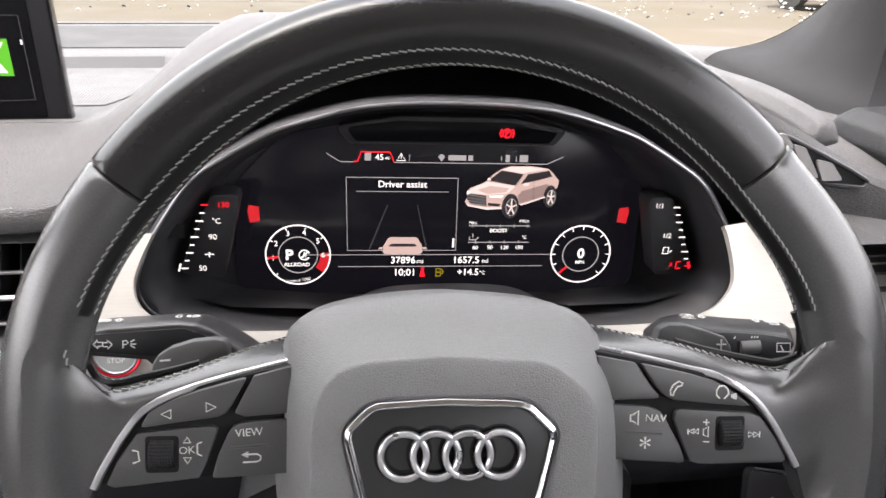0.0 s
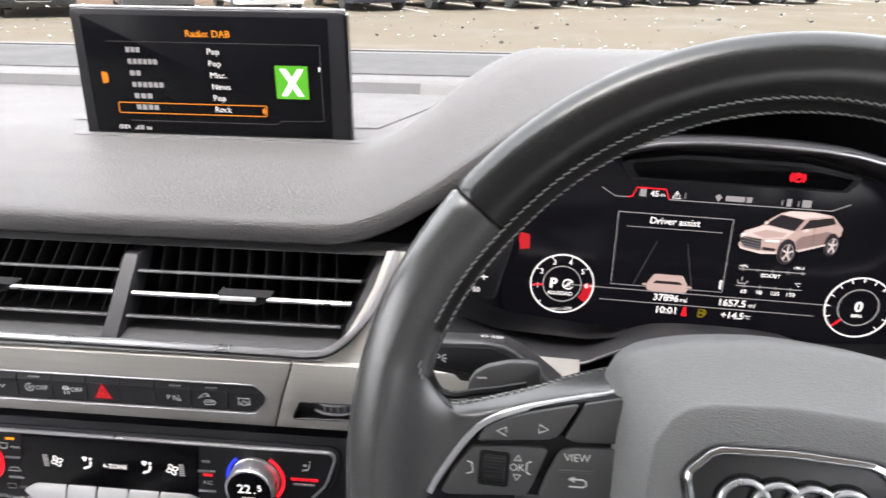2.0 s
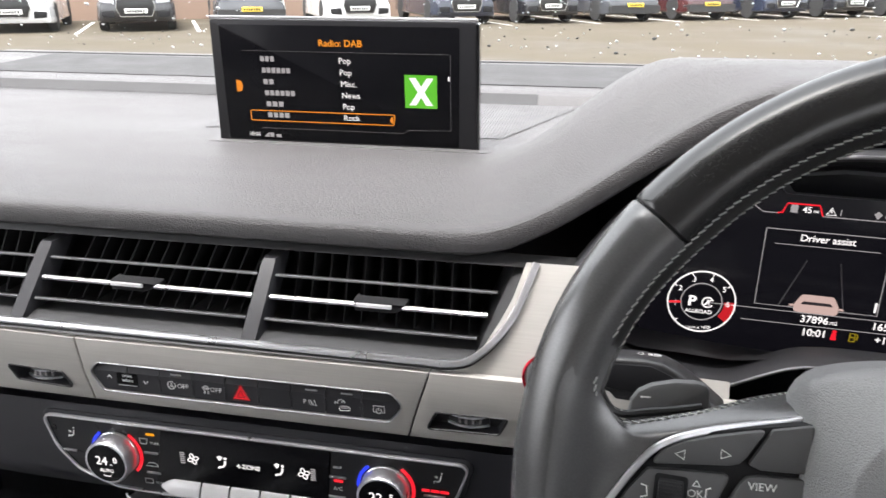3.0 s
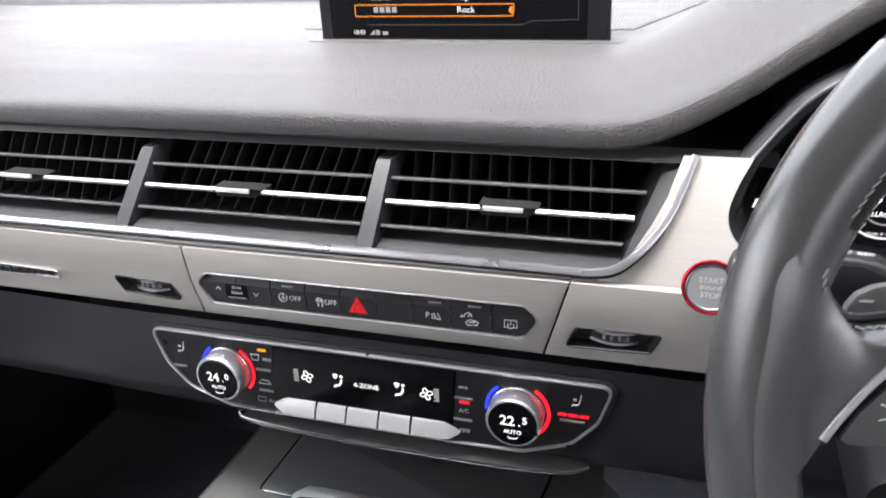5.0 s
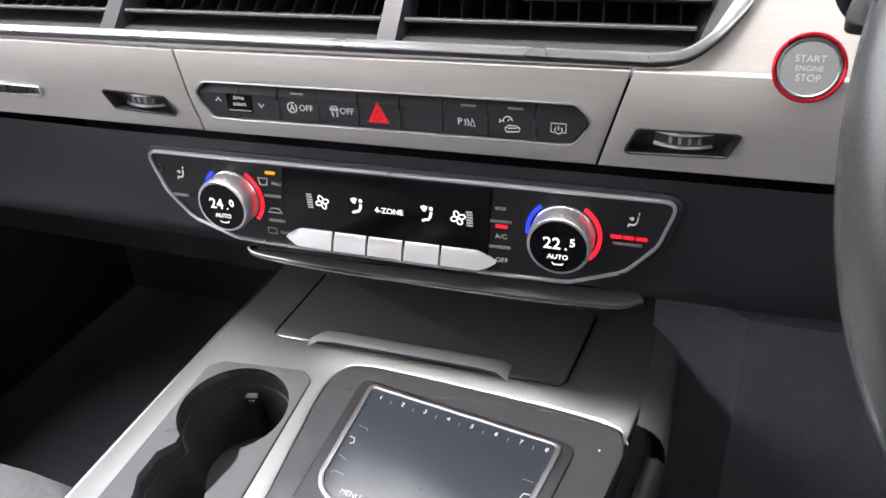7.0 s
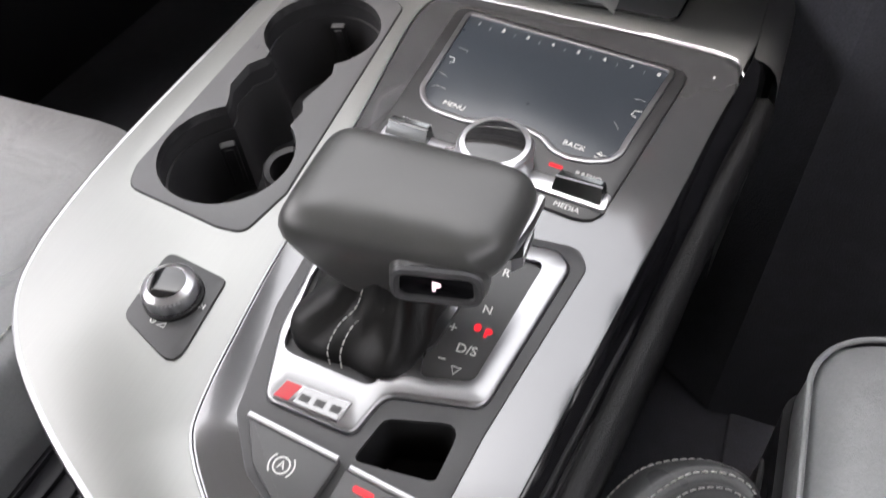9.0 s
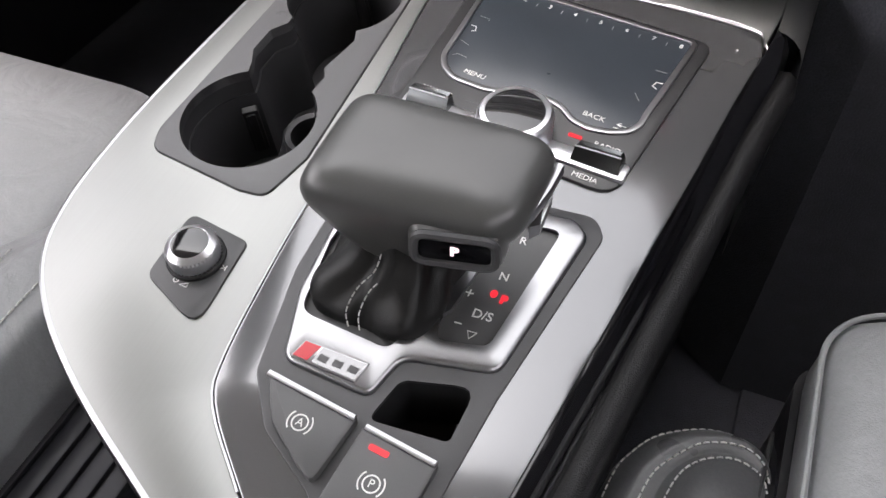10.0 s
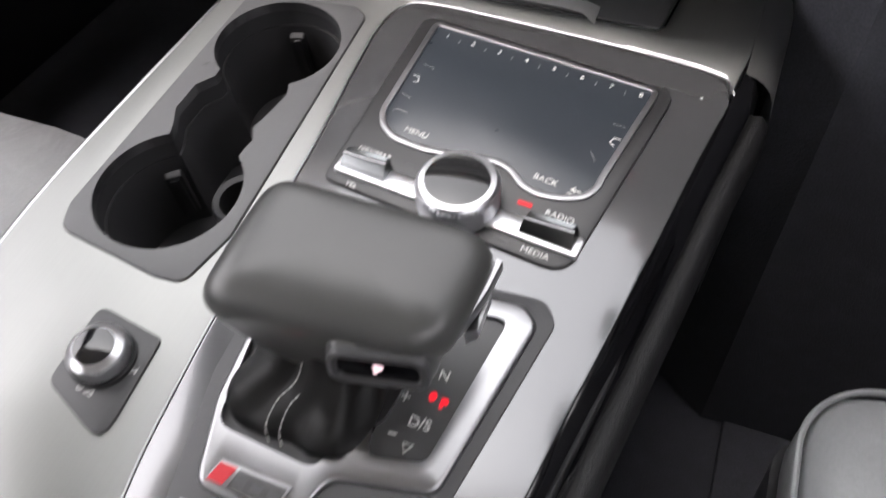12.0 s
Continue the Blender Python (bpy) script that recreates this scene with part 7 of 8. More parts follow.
blk = rnd([(29, -94), (54.5, -91), (45, -157), (24, -162), (21.5, -151), (24.5, -146), (27, -127)], [3, 4, 5, 4, 3, 2, 3], 3)
part("silver_gate", slab(gate_o, 1, 5.4, 2.0, holes=[boot_o, blk], hole_depth=4), SATIN, gate, "satin silver gate frame", sharp=45)
part("selector_plate", slab(blk, 1, 3.0), KEYBLK, gate, "black lettered plate")
for s, x, y, z in (("R", 39.8, -101, 5.6), ("N", 38.6, -122, 5.6), ("D/S", 37, -143.2, 6.0)):
    words(s, x, y, z, 3.2, PRINT, gate, 2, bold=0.08)
words("P", 42.5, -133, 5.4, 3.2, E_RED, gate, 2, bold=0.4)
part("lit_arrow", slab([(37.6 + x, -131.4 + y) for x, y in disc(1.6, 10, 2.0)], 2.9, 3.2), E_RED, gate)
part("plate_sign", ribbon([[(26.2, -134.8), (29.6, -134.6)], [(27.9, -136.5), (27.9, -132.9)], [(27.4, -150.2), (30.6, -150)], [(34, -152), (38, -151.8), (35.7, -155.4), (34, -152)]], 0.6, 2.9, 3.2), PRINT, gate)
# badge: plain shapes only
badge = part("model_badge", slab(rnd([(-27, -190.5), (-24.5, -181.5), (4.5, -181.5), (2.5, -191.5)], 0.8), 4.6, 6.2, 0.4), SATIN, gate, "silver badge with a red corner")
part("badge_field", slab([(-17.5, -189.8), (-16, -182.4), (3.4, -182.6), (1.9, -190.6)], 6.1, 6.35), GUN, badge)
part("badge_red", slab([(-26, -189.6), (-24, -182.2), (-17, -182.3), (-19.5, -189.8)], 6.1, 6.4), REDPRINT, badge, "red enamel corner")
for bx in (-16, -9.4, -2.6):
    part("badge_bar", slab([(bx, -188.2), (bx + 4.2, -188.4), (bx + 4.6, -185.4), (bx + 0.4, -185.2)], 6.2, 6.5), CHAR, badge)
# brake keys
for pts, nm in (([(-32, -199), (10.5, -203.5), (6, -233), (-2, -229), (-20, -217)], "hold_key"), ([(14, -205), (46, -208.5), (41, -258), (22, -258), (11, -236)], "brake_key")):
    kk = part(nm, slab(rnd(pts, [2, 2, 3, 3, 6], 3), 0, 6.2, 1.2), KEYBLK, gate, "charcoal brake key")
    part("key_crest", sweep([(pts[0][0] + 1, pts[0][1] - 1.2, 6.0), (pts[1][0] - 1, pts[1][1] - 1.2, 6.0)], rnd([(-1.5, -1), (1.5, -1), (1.3, 0.9), (-1.3, 0.9)], 0.4, 2)), SATIN, kk, "silver key crest")
for cx, cy, s in ((-9, -214, "A"), (26.5, -225, "P")):
    part("key_symbol", ribbon([arc(cx, cy, 3.2, 0, 360, 20), arc(cx, cy, 5.0, 135, 225, 8), arc(cx, cy, 5.0, -45, 45, 8)], 0.6, 6.0, 6.4), PRINT, gate)
    words(s, cx, cy, 4.6, 6.35, PRINT, gate)
part("brake_lamp", slab(rnd([(19.6, -211.2), (28, -212), (27.6, -214.4), (19.4, -213.6)], 0.8), 5.8, 6.5), E_RED, gate, "lit red brake lamp")

shifter = thing("gear_selector", CON, "black leather gear selector with a lit position window", "gear selector")
def boot_ring(k, z, tw, pinch):
    cx, cy = -6, -131
    out = []
    for i in range(72):
        a = 2 * math.pi * i / 72
        rx, ry = 29.5 * k, 38.5 * k
        wob = 1 + pinch * (0.06 * math.sin(5 * a + tw) + 0.05 * math.sin(9 * a - 2 * tw) + 0.025 * math.sin(14 * a + 3 * tw))
        s = (abs(math.cos(a)) ** 5 + abs(math.sin(a)) ** 5) ** (-1 / 5)
        out.append((cx + rx * s * math.cos(a) * wob + (1 - k) * 8, cy + ry * s * math.sin(a) * wob + (1 - k) * 10, z))
    return out
part("gaiter", loft([boot_ring(1.0, 1, 0, 0), boot_ring(1.0, 5, 0.2, 0.4), boot_ring(0.95, 10, 0.5, 1), boot_ring(0.80, 15, 1.1, 1.4), boot_ring(0.66, 20, 1.8, 1.4), boot_ring(0.55, 27, 2.3, 1), boot_ring(0.50, 36, 2.8, 0.5)]), GAITER, shifter, "folded black leather gaiter", sharp=60)
for dx in (-2.6, 2.6):
    pts = smooth_line([(-8 + dx, -171.5, 5.5), (-9.5 + dx * 1.1, -168, 11.5), (-8 + dx, -159.5, 17), (-3 + dx, -152.5, 22), (-1.5 + dx, -146, 30)], 6)
    part("gaiter_stitching", dashes(pts, 2.4, 0.9, 0.34, (0, -0.6, 0.8)), STITCH, shifter, "pale thread")
def knob_ring(z, x0, x1, y0, y1, r, sk=0):
    return [(x, y, z) for x, y in rnd([(x0, y0 - sk * 0.5), (x1 - 13, y0 + sk * 0.5), (x1 - 4, y0 + sk * 1.7), (x1, y1), (x0, y1)], [r, 14, 14, r, r], 7)]
body = [knob_ring(z, x0, x1, y0, y1, r, 8) for z, x0, x1, y0, y1, r in ((18, -8, 22, -144.5, -118, 8), (24, -15, 28, -145.6, -116, 9), (30, -21.5, 34, -146.6, -113, 10), (36, -27, 43, -147.6, -107, 11), (42, -31.5, 50, -148.6, -101, 12), (48.5, -36, 53.5, -149.4, -96.5, 12), (53, -38.4, 54, -149.6, -95.2, 12), (56, -38.8, 54, -148.8, -95, 12), (59, -38.4, 53.6, -146.2, -95, 12), (61.8, -37.2, 52.6, -141.4, -95.6, 12), (64, -34.6, 50.2, -134.5, -97.4, 12))]
body = body[:7]
mid_x, mid_y = 8, -120
for k, z in ((0.995, 56.2), (0.98, 59.0), (0.95, 61.4), (0.905, 63.4), (0.84, 65.0), (0.75, 66.2), (0.62, 67.1), (0.45, 67.7), (0.25, 68.0), (0.05, 68.1)):
    body.append([(mid_x + (x - mid_x) * k, mid_y + (y - mid_y) * k + 9 * (1 - k) * k * 1.2, z) for x, y, q in body[6]])
bm = loft(body)
for _ in range(3):
    bmesh.ops.smooth_vert(bm, verts=bm.verts, factor=0.5, use_axis_x=True, use_axis_y=True, use_axis_z=True)
part("knob_leather", bm, KNOBLEATHER, shifter, "smooth black leather knob", sharp=180)
part("neck", loft([knob_ring(20, -10, 14, -144, -118, 8), knob_ring(35, -8, 20, -140, -118, 8)]), SOFT, shifter)
part("side_trim", sweep([(41, -140.5, 47), (45.5, -133.5, 48.6), (49.5, -124, 50), (52, -112, 51), (53, -100, 52)], rnd([(-1.5, -3.2), (1.5, -3.2), (1.4, 3.2), (-1.4, 3.2)], 1, 2)), SATIN, shifter, "satin silver side trim")
part("release_button", loft([[(49, y, z) for y, z in ((-124, 34), (-106, 38), (-106, 46), (-124, 42))], [(53, y, z) for y, z in ((-122, 37), (-108, 39), (-108, 45), (-122, 43))]]), SATIN, shifter, "silver release button")
WN = axes((0, 0, 0), (1, 0.22, 0.0), (0, 0.12, 1))
WN.translation = (0.0284, -0.1482, 0.0478)
shroud = part("window_shroud", loft([[(x * k, y * k + dy, z) for x, y in rnd([(-17.5, -8.4), (17.5, -8.4), (16.5, 8.6), (-16.5, 8.6)], 6.0)] for z, k, dy in ((-8, 1.12, 0), (-3, 1.08, 0), (-0.4, 1.0, 0))]), KNOBLEATHER, shifter)
shroud.matrix_local = WN
win = part("position_window", slab(rnd([(-14.5, -5.6), (14.5, -5.6), (13.5, 5.8), (-13.5, 5.8)], 4.0), -6, 1.0, 0.4), GLASSBLK, shifter, "black lit position window")
win.matrix_local = WN
fr = part("window_frame", sweep([(x, y, 0.6) for x, y in rnd([(-16, -7), (16, -7), (15, 7.2), (-15, 7.2)], 5.0)], disc(2.0, 8), closed=True), CHAR, shifter)
fr.matrix_local = WN
p = words("P", 0, 0, 6.2, 1.3, mat("lit_rose", (0.02, 0.01, 0.01), 0.3, emit=(1.0, 0.72, 0.78), power=0.2220), shifter, 0, bold=0.35)
p.matrix_local = WN

# ---------------------------------------------------------------- seats
def cushion(name, parent, rows, material, sharp=70):
    return part(name, loft(rows), material, parent, sharp=sharp)
BOLST = mat("dark_bolster_leather", (0.12, 0.121, 0.124), 0.34, grain=700, leather=0.08, vary=0.12, mottle=18, scuff=0.1)
ps = thing("passenger_seat", Matrix.Translation((0, 0, 0.022)), "grey leather passenger seat with stitched bolster", "seat")
def seat_ring(x0, x1, z, y0, y1, r):
    return [(x, y, z) for x, y in rnd([(x0, y0), (x1, y0), (x1, y1), (x0, y1)], r, 6)]
cushion("seat_cushion", ps, [seat_ring(-1060, -600, 560, -380, 330, 60), seat_ring(-1075, -590, 640, -390, 368, 80), seat_ring(-1070, -594, 700, -385, 366, 80), seat_ring(-1050, -606, 728, -370, 350, 70), seat_ring(-1000, -640, 738, -330, 300, 40)], SEAT)
cushion("side_bolster", ps, [[(x, y, z) for x, z in rnd([(-650, 600), (-560, 600), (-548, 700), (-566, 736), (-600, 748), (-650, 730)], 18)] for y in (-380, 40, 170)] + [[(x * 0.6 - 605 * 0.4, 214, z * 0.8 + 690 * 0.2) for x, z in rnd([(-650, 600), (-560, 600), (-548, 700), (-566, 736), (-600, 748), (-650, 730)], 18)], [(x * 0.2 - 605 * 0.8, 228, z * 0.5 + 690 * 0.5) for x, z in rnd([(-650, 600), (-560, 600), (-548, 700), (-566, 736), (-600, 748), (-650, 730)], 18)]], SEAT)
for sx, sz in ((-614, 744.5), (-580, 742.0)):
    part("bolster_stitching", dashes([(sx, -200, sz), (sx, 172, sz)], 5, 2, 0.6), STITCH, ps, "pale thread seam")
rail = thing("seat_rail_cover", Matrix(), "ribbed black plastic cover beside the seat", "cover")
part("cover_body", box(-566, -480, -330, 170, 560, 697, 6), SATBLK, rail)
for k in range(5):
    part("cover_rib", box(-560 + 16 * k, -547 + 16 * k, -330, 165, 695, 701, 1.5), SATBLK, rail)
ds = thing("driver_seat", Matrix(), "grey leather driver seat cushion with scuffed front edge", "seat")
cushion("seat_cushion", ds, [seat_ring(-136, 403, 779, -384, 251, 38), seat_ring(-146, 403, 795, -384, 267, 38), seat_ring(-145.5, 400, 817, -380, 267, 38), seat_ring(-140, 394, 829, -376, 261, 38), seat_ring(-128, 380, 835, -362, 249, 38), seat_ring(-86, 340, 838, -320, 211, 20)], SEAT)
part("seat_base", loft([seat_ring(-134, 400, 509, -380, 211, 20), seat_ring(-146, 400, 649, -380, 239, 20), seat_ring(-148, 400, 785, -380, 255, 20)]), PANELBLK, ds, "black plastic seat base", sharp=60)
part("cushion_edge", loft([[(x, y, z - d) for x, y, d in ((-156, -330, 0), (-157, 120, 0), (-156, 175, 3), (-153, 205, 12), (-149, 228, 32), (-146, 240, 60))] for z in (640, 772, 781)] + [[(x + 9, y, 784 - d) for x, y, d in ((-156, -330, 0), (-157, 120, 0), (-156, 175, 3), (-153, 205, 12), (-149, 228, 32), (-146, 240, 60))]], closed=False), PANELBLK, ds, "black plastic seat edge", sharp=40)
part("edge_strip", tube([(-155, -330, 784), (-156, 120, 784), (-155, 175, 781), (-152, 205, 772), (-148, 228, 752)], 1.4), CHAR, ds)
part("cushion_piping", tube([(-146.2, -330, 825), (-146.2, 60, 825)] + [(x, y, 825) for x, y in arc(-107, 228, 39.2, 180, 90, 14)] + [(60, 267.2, 825), (300, 267.2, 825)], 1.5), SEAT, ds)
# thigh bolster: concentric seams round its nose, each carried straight back along the seat
def nose(pts, x0, x1):
    """A seam line: back edge, round the nose, and back again."""
    mid = [tuple(p) for p in resample(smooth_line(pts, 5), 40)]
    return [(x0, -340), (x0, -100), (x0, 60)] + mid + [(x1, 60), (x1, -100), (x1, -340)]
SEAM_A = nose([(-222.9, 140), (-219.7, 166.7), (-215.6, 178.3), (-205.1, 194.1), (-187.5, 205.5), (-171.3, 209.3), (-157, 206), (-151, 199), (-148, 188)], -226, -147)
SEAM_B = nose([(-207, 146), (-202.9, 167.1), (-197.3, 178.3), (-184.1, 193.8), (-168.7, 199.6), (-157.9, 198), (-152, 191), (-149, 180)], -210, -148)
SEAM_C = nose([(-195.5, 148), (-193.6, 162.4), (-189.1, 176), (-180.2, 185.7), (-167.8, 190.7), (-157, 188.4), (-152, 183), (-149.5, 172)], -198, -149)
spine = nose([(-176, 140), (-174, 152), (-172, 158), (-170, 160), (-168, 160), (-166, 158), (-164, 152), (-163, 140)], -182, -160)
def between(a, b, t, z, out=0.0):
    return [(p[0] + (q[0] - p[0]) * t + out * (1 if p[0] > -170 else -1) * min(abs(p[0] + 170) / 25, 1), p[1] + (q[1] - p[1]) * t + out * step(170, 205, p[1]), z) for p, q in zip(a, b)]
part("thigh_bolster", loft([between(SEAM_A, SEAM_B, -0.35, 650), between(SEAM_A, SEAM_B, -0.30, 735), between(SEAM_A, SEAM_B, -0.14, 760), between(SEAM_A, SEAM_B, 0, 767), between(SEAM_A, SEAM_B, 0.2, 772), between(SEAM_A, SEAM_B, 0.55, 776), between(SEAM_A, SEAM_B, 0.85, 777), between(SEAM_A, SEAM_B, 1, 775.6),
      between(SEAM_B, SEAM_C, 0.25, 776.4), between(SEAM_B, SEAM_C, 0.5, 774.6), between(SEAM_B, SEAM_C, 0.62, 774.6), between(SEAM_B, SEAM_C, 0.85, 777.6), between(SEAM_B, SEAM_C, 1, 777.4),
      between(SEAM_C, spine, 0.12, 780.4), between(SEAM_C, spine, 0.4, 784.5), between(SEAM_C, spine, 0.75, 787), between(SEAM_C, spine, 1, 788)], closed=False), BOLST, ds, "rounded leather bolster with white stitching", sharp=70)
for line, z in ((SEAM_A, 767.6), (SEAM_B, 776.2), (SEAM_C, 778)):
    part("bolster_stitching", dashes([(x, y, z) for x, y in line[3:-3]], 3.0, 1.3, 0.5, (0, 0.3, 1)), STITCHW, ds, "white thread seam")
belt = thing("floor_mat", Matrix(), "black ribbed footwell mat", "mat")
part("mat", box(-130, 400, 330, 800, 470, 478, 3), CARPET, belt)
pedal = thing("accelerator_pedal", Matrix(), "dark ribbed footwell pedal", "pedal")
bm = box(-40, 20, -9, 0, -90, 90, 4)
bmesh.ops.transform(bm, matrix=Matrix.Translation((60, 720, 600)) @ Matrix.Rotation(radians(-35), 4, 'X'), verts=bm.verts)
part("pedal_plate", bm, CHAR, pedal)

# ---------------------------------------------------------------- outside: car park
solo("ground", slab([(-400000, -300000), (400000, -300000), (400000, 900000), (-400000, 900000)], -200, 0), mat("wet_tarmac", (0.061, 0.052, 0.038), 0.85, spec=0.15, grain=60, bump=0.5, vary=0.22, mottle=0.35, scuff=0.2), Matrix(), "pale wet car park tarmac", "ground", kind="structure")
RD = Vector((18.9, 11.1, 0)).normalized()          # along the parked row
RN = Vector((-RD.y, RD.x, 0))                      # away from us
R0 = Vector((-11.35, 17.6, 0))
WHITEPAINT = mat("worn_white_line", (0.42, 0.42, 0.41), 0.7, grain=40, vary=0.25, mottle=3)
bays = thing("bay_lines", Matrix(), "worn white parking bay lines on the tarmac", "road marking", kind="stuff")
bm = bmesh.new()
for k in range(-4, 14):
    p = R0 + RD * (2.75 * k - 1.35)
    a, b = p - RN * 0.4, p + RN * 4.6
    w = RD * 0.05
    vs = [bm.verts.new(tuple(1000 * Vector((v.x, v.y, z)))) for z in (0.001, 0.006) for v in (a - w, a + w, b + w, b - w)]
    for f in ((0, 1, 2, 3), (4, 5, 6, 7), (0, 1, 5, 4), (1, 2, 6, 5), (2, 3, 7, 6), (3, 0, 4, 7)):
        bm.faces.new([vs[i] for i in f])
part("line", bm, WHITEPAINT, bays)
wall_m = axes(tuple(R0 + RN * 5.6), tuple(RD), (0, 0, 1))
wall = thing("boundary_wall", wall_m, "pale peach rendered boundary wall with a coping", "wall", kind="structure")
part("wall_face", box(-30000, 46000, 0, 2600, -250, 0), mat("peach_render", (0.25, 0.172, 0.13), 0.85, grain=30, bump=0.5, vary=0.12, mottle=0.6), wall)
part("wall_coping", box(-30000, 46000, 2600, 2720, -330, 80, 15), mat("grey_coping", (0.42, 0.42, 0.41), 0.85, grain=30, vary=0.12), wall)

TYRE = mat("black_tyre", (0.015, 0.015, 0.015), 0.8, grain=300, bump=0.3)
LAMP = mat("headlamp_glass", (0.55, 0.57, 0.6), 0.1, vary=0.05, coat=1.0)
TAIL = mat("red_tail_lamp", (0.30, 0.01, 0.015), 0.15, vary=0.05, coat=1.0)
PLATEW = mat("pale_plate", (0.7, 0.7, 0.66), 0.5)
PLATEY = mat("yellow_plate", (0.75, 0.55, 0.06), 0.5)
CARGLASS = mat("dark_car_glass", (0.01, 0.012, 0.013), 0.06, coat=1.0)
def parked_car(paint, label, rear=False, tall=1.0):
    """A car with its near end at the origin and its length along +y."""
    ob = thing("parked_car", Matrix(), label, "car", "cars parked in a row")
    W = 905
    def ring(y, z0, z1, w, r=110):
        return [(x, y, z) for x, z in rnd([(-w, z0), (w, z0), (w * 0.97, z0 + (z1 - z0) * 0.62), (w * 0.86, z1), (-w * 0.86, z1), (-w * 0.97, z0 + (z1 - z0) * 0.62)], [60, 60, r, r, r, r], 4)]
    body = [ring(0, 300, 620, W * 0.80), ring(60, 230, 760, W * 0.93), ring(300, 210, 850 * tall, W), ring(1100, 210, 960 * tall, W), ring(1500, 210, 1000 * tall, W), ring(3600, 210, 1030 * tall, W), ring(4300, 240, 960 * tall, W * 0.95), ring(4450, 320, 700, W * 0.85)]
    part("body", loft(body), paint, ob, sharp=40)
    cab = [(900 if not rear else 250, 940, 760), (1500 if not rear else 420, 1380, 640), (2400, 1500, 640), (3500, 1430, 620), (4150, 980, 740)]
    part("cabin", loft([[(x, y, z * tall) for x, z in rnd([(-w, 900), (w, 900), (w * 0.86, h), (-w * 0.86, h)], [20, 20, 120, 120], 4)] for y, h, w in cab]), CARGLASS, ob, sharp=40)
    part("roof", loft([[(x, y, z * tall) for x, z in rnd([(-560, h - 20), (560, h - 20), (520, h + 18), (-520, h + 18)], 14, 3)] for y, h in ((1560 if not rear else 600, 1400), (2400, 1500), (3450, 1432))]), paint, ob, sharp=40)
    if rear:
        part("bumper", loft([[(x, y, z) for x, z in rnd([(-820, 260), (820, 260), (840, 480), (-840, 480)], 40)] for y in (-40, 120)]), mat("black_bumper", (0.02, 0.02, 0.02), 0.6), ob)
        for s in (1, -1):
            part("tail_lamp", slab(rnd([(s * 560, 740), (s * 830, 760), (s * 840, 900), (s * 600, 880)], 25), -60, 20, 10), TAIL, ob, "red tail lamp").rotation_euler = (radians(90), 0, 0)
    else:
        part("grille", slab(rnd([(-360, 360), (360, 360), (440, 560), (400, 760), (-400, 760), (-440, 560)], 40), -30, 24, 8), mat("black_grille", (0.008, 0.008, 0.008), 0.4), ob, "black grille").rotation_euler = (radians(90), 0, 0)
        part("grille_frame", sweep([(x, y, 26) for x, y in rnd([(-360, 360), (360, 360), (440, 560), (400, 760), (-400, 760), (-440, 560)], 40)], disc(14, 6), closed=True), CHROME, ob, "chrome grille frame").rotation_euler = (radians(90), 0, 0)
        for s in (1, -1):
            part("headlamp", slab(rnd([(s * 470, 640), (s * 790, 690), (s * 820, 800), (s * 480, 740)], 25), -190, -20, 10), LAMP, ob, "clear headlamp").rotation_euler = (radians(90), 0, 0)
            part("lower_intake", slab(rnd([(s * 480, 330), (s * 760, 350), (s * 780, 480), (s * 500, 500)], 25), -80, 6, 5), DEEP, ob).rotation_euler = (radians(90), 0, 0)
    pl = part("number_plate", slab(rnd([(-260, 430), (260, 430), (260, 540), (-260, 540)], 10), -20, 62 if rear else 34, 3), PLATEY if rear else PLATEW, ob, "number plate with illegible marks")
    pl.rotation_euler = (radians(90), 0, 0)
    mk = part("plate_mark", shapes([[(-215 + 62 * k, 455), (-175 + 62 * k, 455), (-175 + 62 * k, 515), (-215 + 62 * k, 515)] for k in range(7)], 33, 66 if rear else 38), SOFT, pl)
    for s in (1, -1):
        for y in (780, 3550):
            wh = part("wheel", turned([(200, -112), (325, -105), (345, -70), (345, 70), (325, 105), (200, 112)], 28), TYRE, ob)
            wh.matrix_local = pose(s * 0.79, y * 0.001, 0.345, 0, 90, 0)
            part("rim", turned([(205, -60), (205, 100), (180, 108), (60, 80), (0.5, 84)] if s > 0 else [(205, 60), (205, -100), (180, -108), (60, -80), (0.5, -84)], 24), SATIN, wh)
        part("mirror", loft([[(s * (930 + a), y, 1010 + b) for a, b in rnd([(-20, -50), (150, -40), (150, 60), (-20, 50)], 30)] for y in (1450, 1540)]), paint, ob)
    return ob
paint = lambda n, c, r=0.25, me=0.0: mat(n, c, r, me, vary=0.06, mottle=2, coat=0.8)
black = parked_car(paint("black_car_paint", (0.012, 0.012, 0.014)), "black estate car parked nose out, chrome grille")
grey = parked_car(paint("dark_grey_car_paint", (0.05, 0.052, 0.058)), "dark grey car parked tail out", rear=True)
white = parked_car(paint("white_car_paint", (0.60, 0.60, 0.60)), "white car parked nose out, wet from rain")
blue = parked_car(paint("dark_blue_car_paint", (0.014, 0.018, 0.032)), "dark blue tall car parked nose out", tall=1.08)
maroon = parked_car(paint("dark_red_car_paint", (0.05, 0.012, 0.012)), "dark red car parked tail out", rear=True)
turn_row = math.degrees(math.atan2(RD.y, RD.x))
def place(ob, k, copy=False, off=0.0):
    p = R0 + RD * (2.75 * k) + RN * off
    m = pose(p.x, p.y, 0, 0, 0, turn_row)
    if copy:
        return copy_thing(ob, m)
    ob.matrix_world = m
    return ob
place(black, 0)
place(grey, 1, off=0.2)
place(white, 2)
place(blue, 3.1, off=0.15)
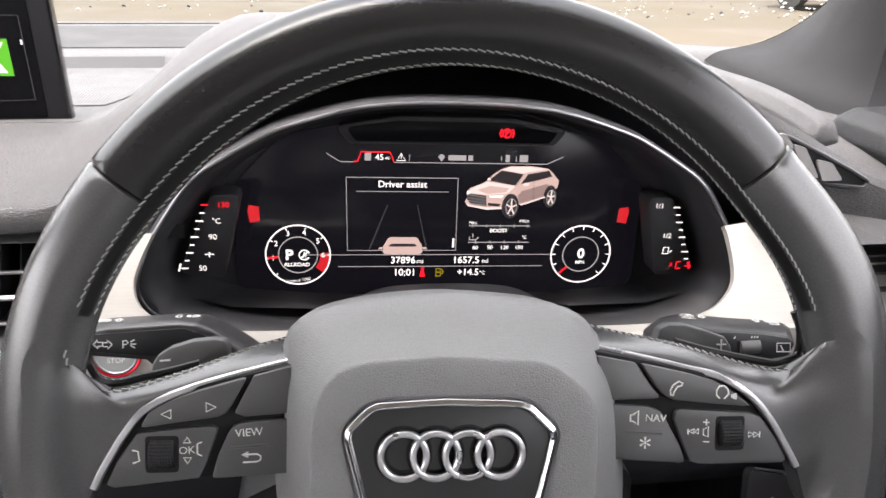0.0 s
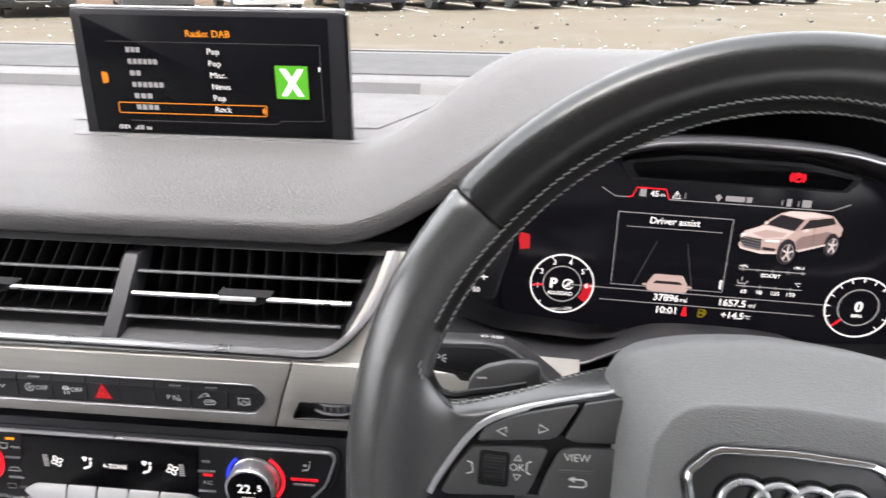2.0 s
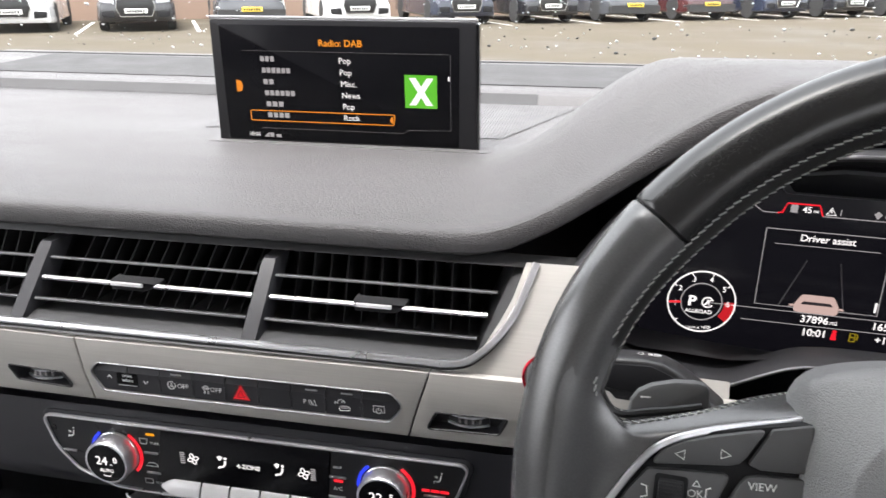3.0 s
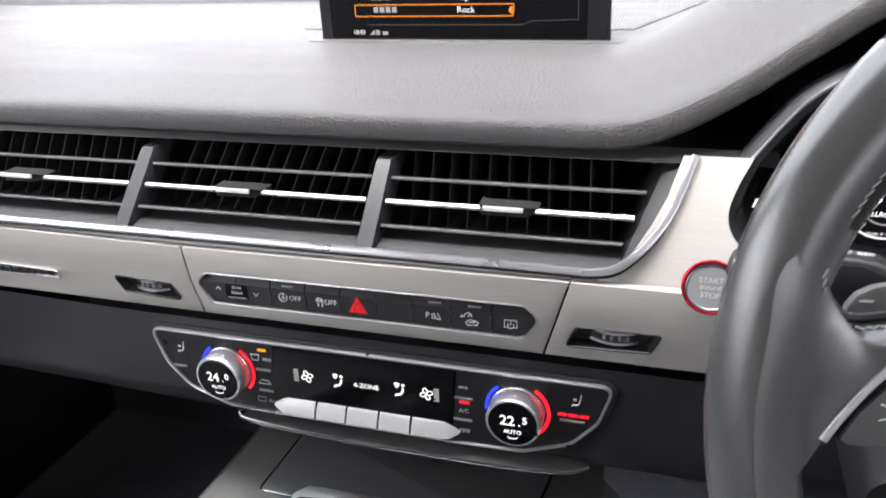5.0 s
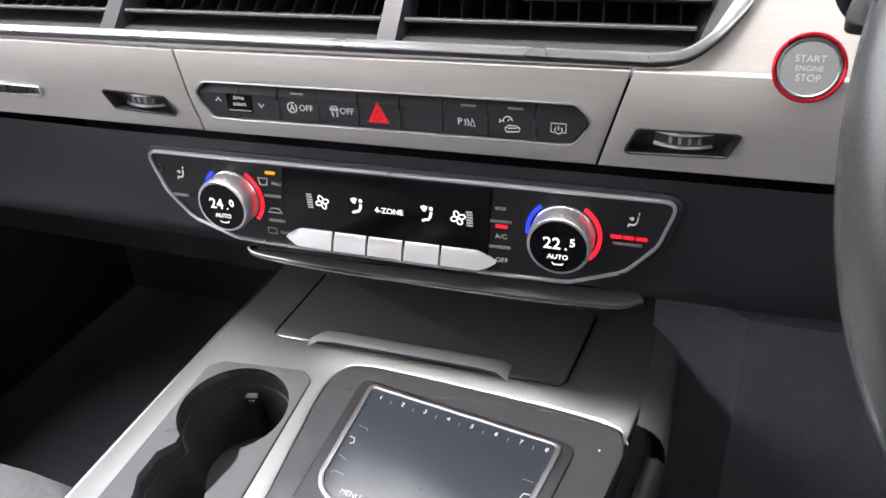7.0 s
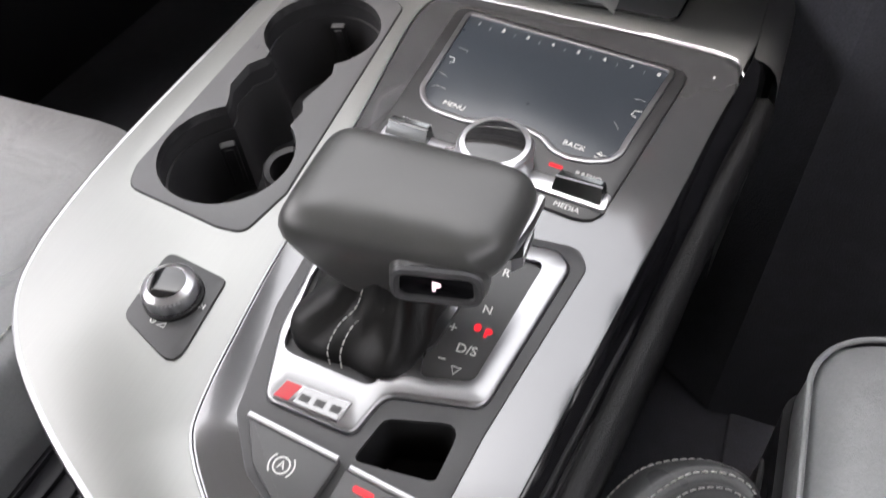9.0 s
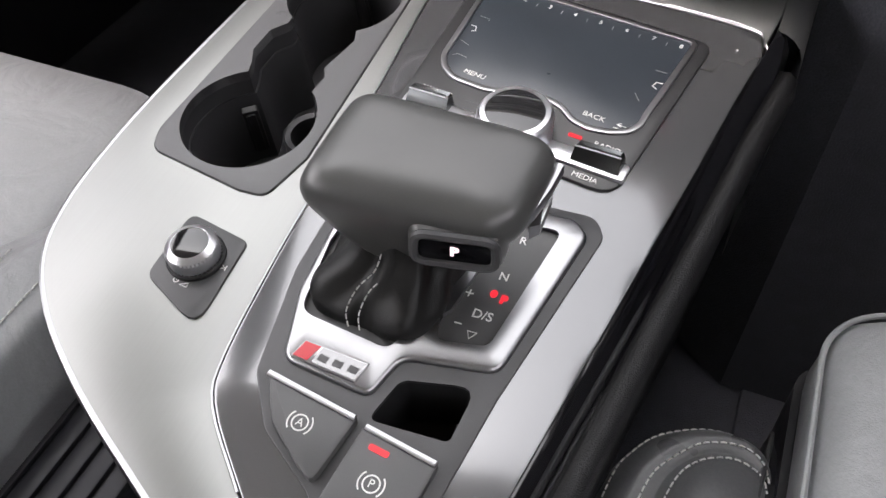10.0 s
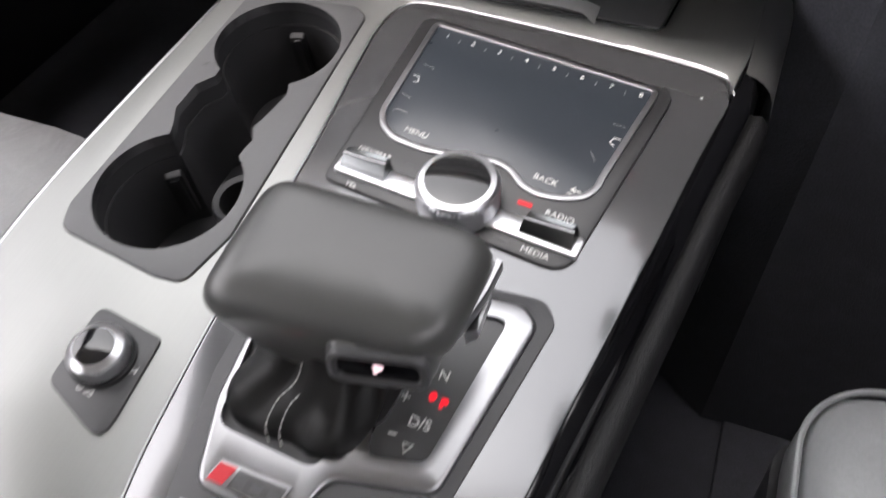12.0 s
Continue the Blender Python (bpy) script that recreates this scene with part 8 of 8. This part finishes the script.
place(maroon, 6.0, off=0.1)
place(white, -2, True)
place(black, 4.05, True, 0.1)
place(grey, 5.0, True)
place(blue, 7.0, True)
place(black, 8.0, True)
place(grey, 9.0, True)
place(white, -1, True, 0.2)
near = copy_thing(white, pose(9.6, 16.6, 0, 0, 0, 200))
near["label"] = "white car standing across the car park lane"
dark = copy_thing(black, pose(11.4, 19.2, 0, 0, 0, 200))
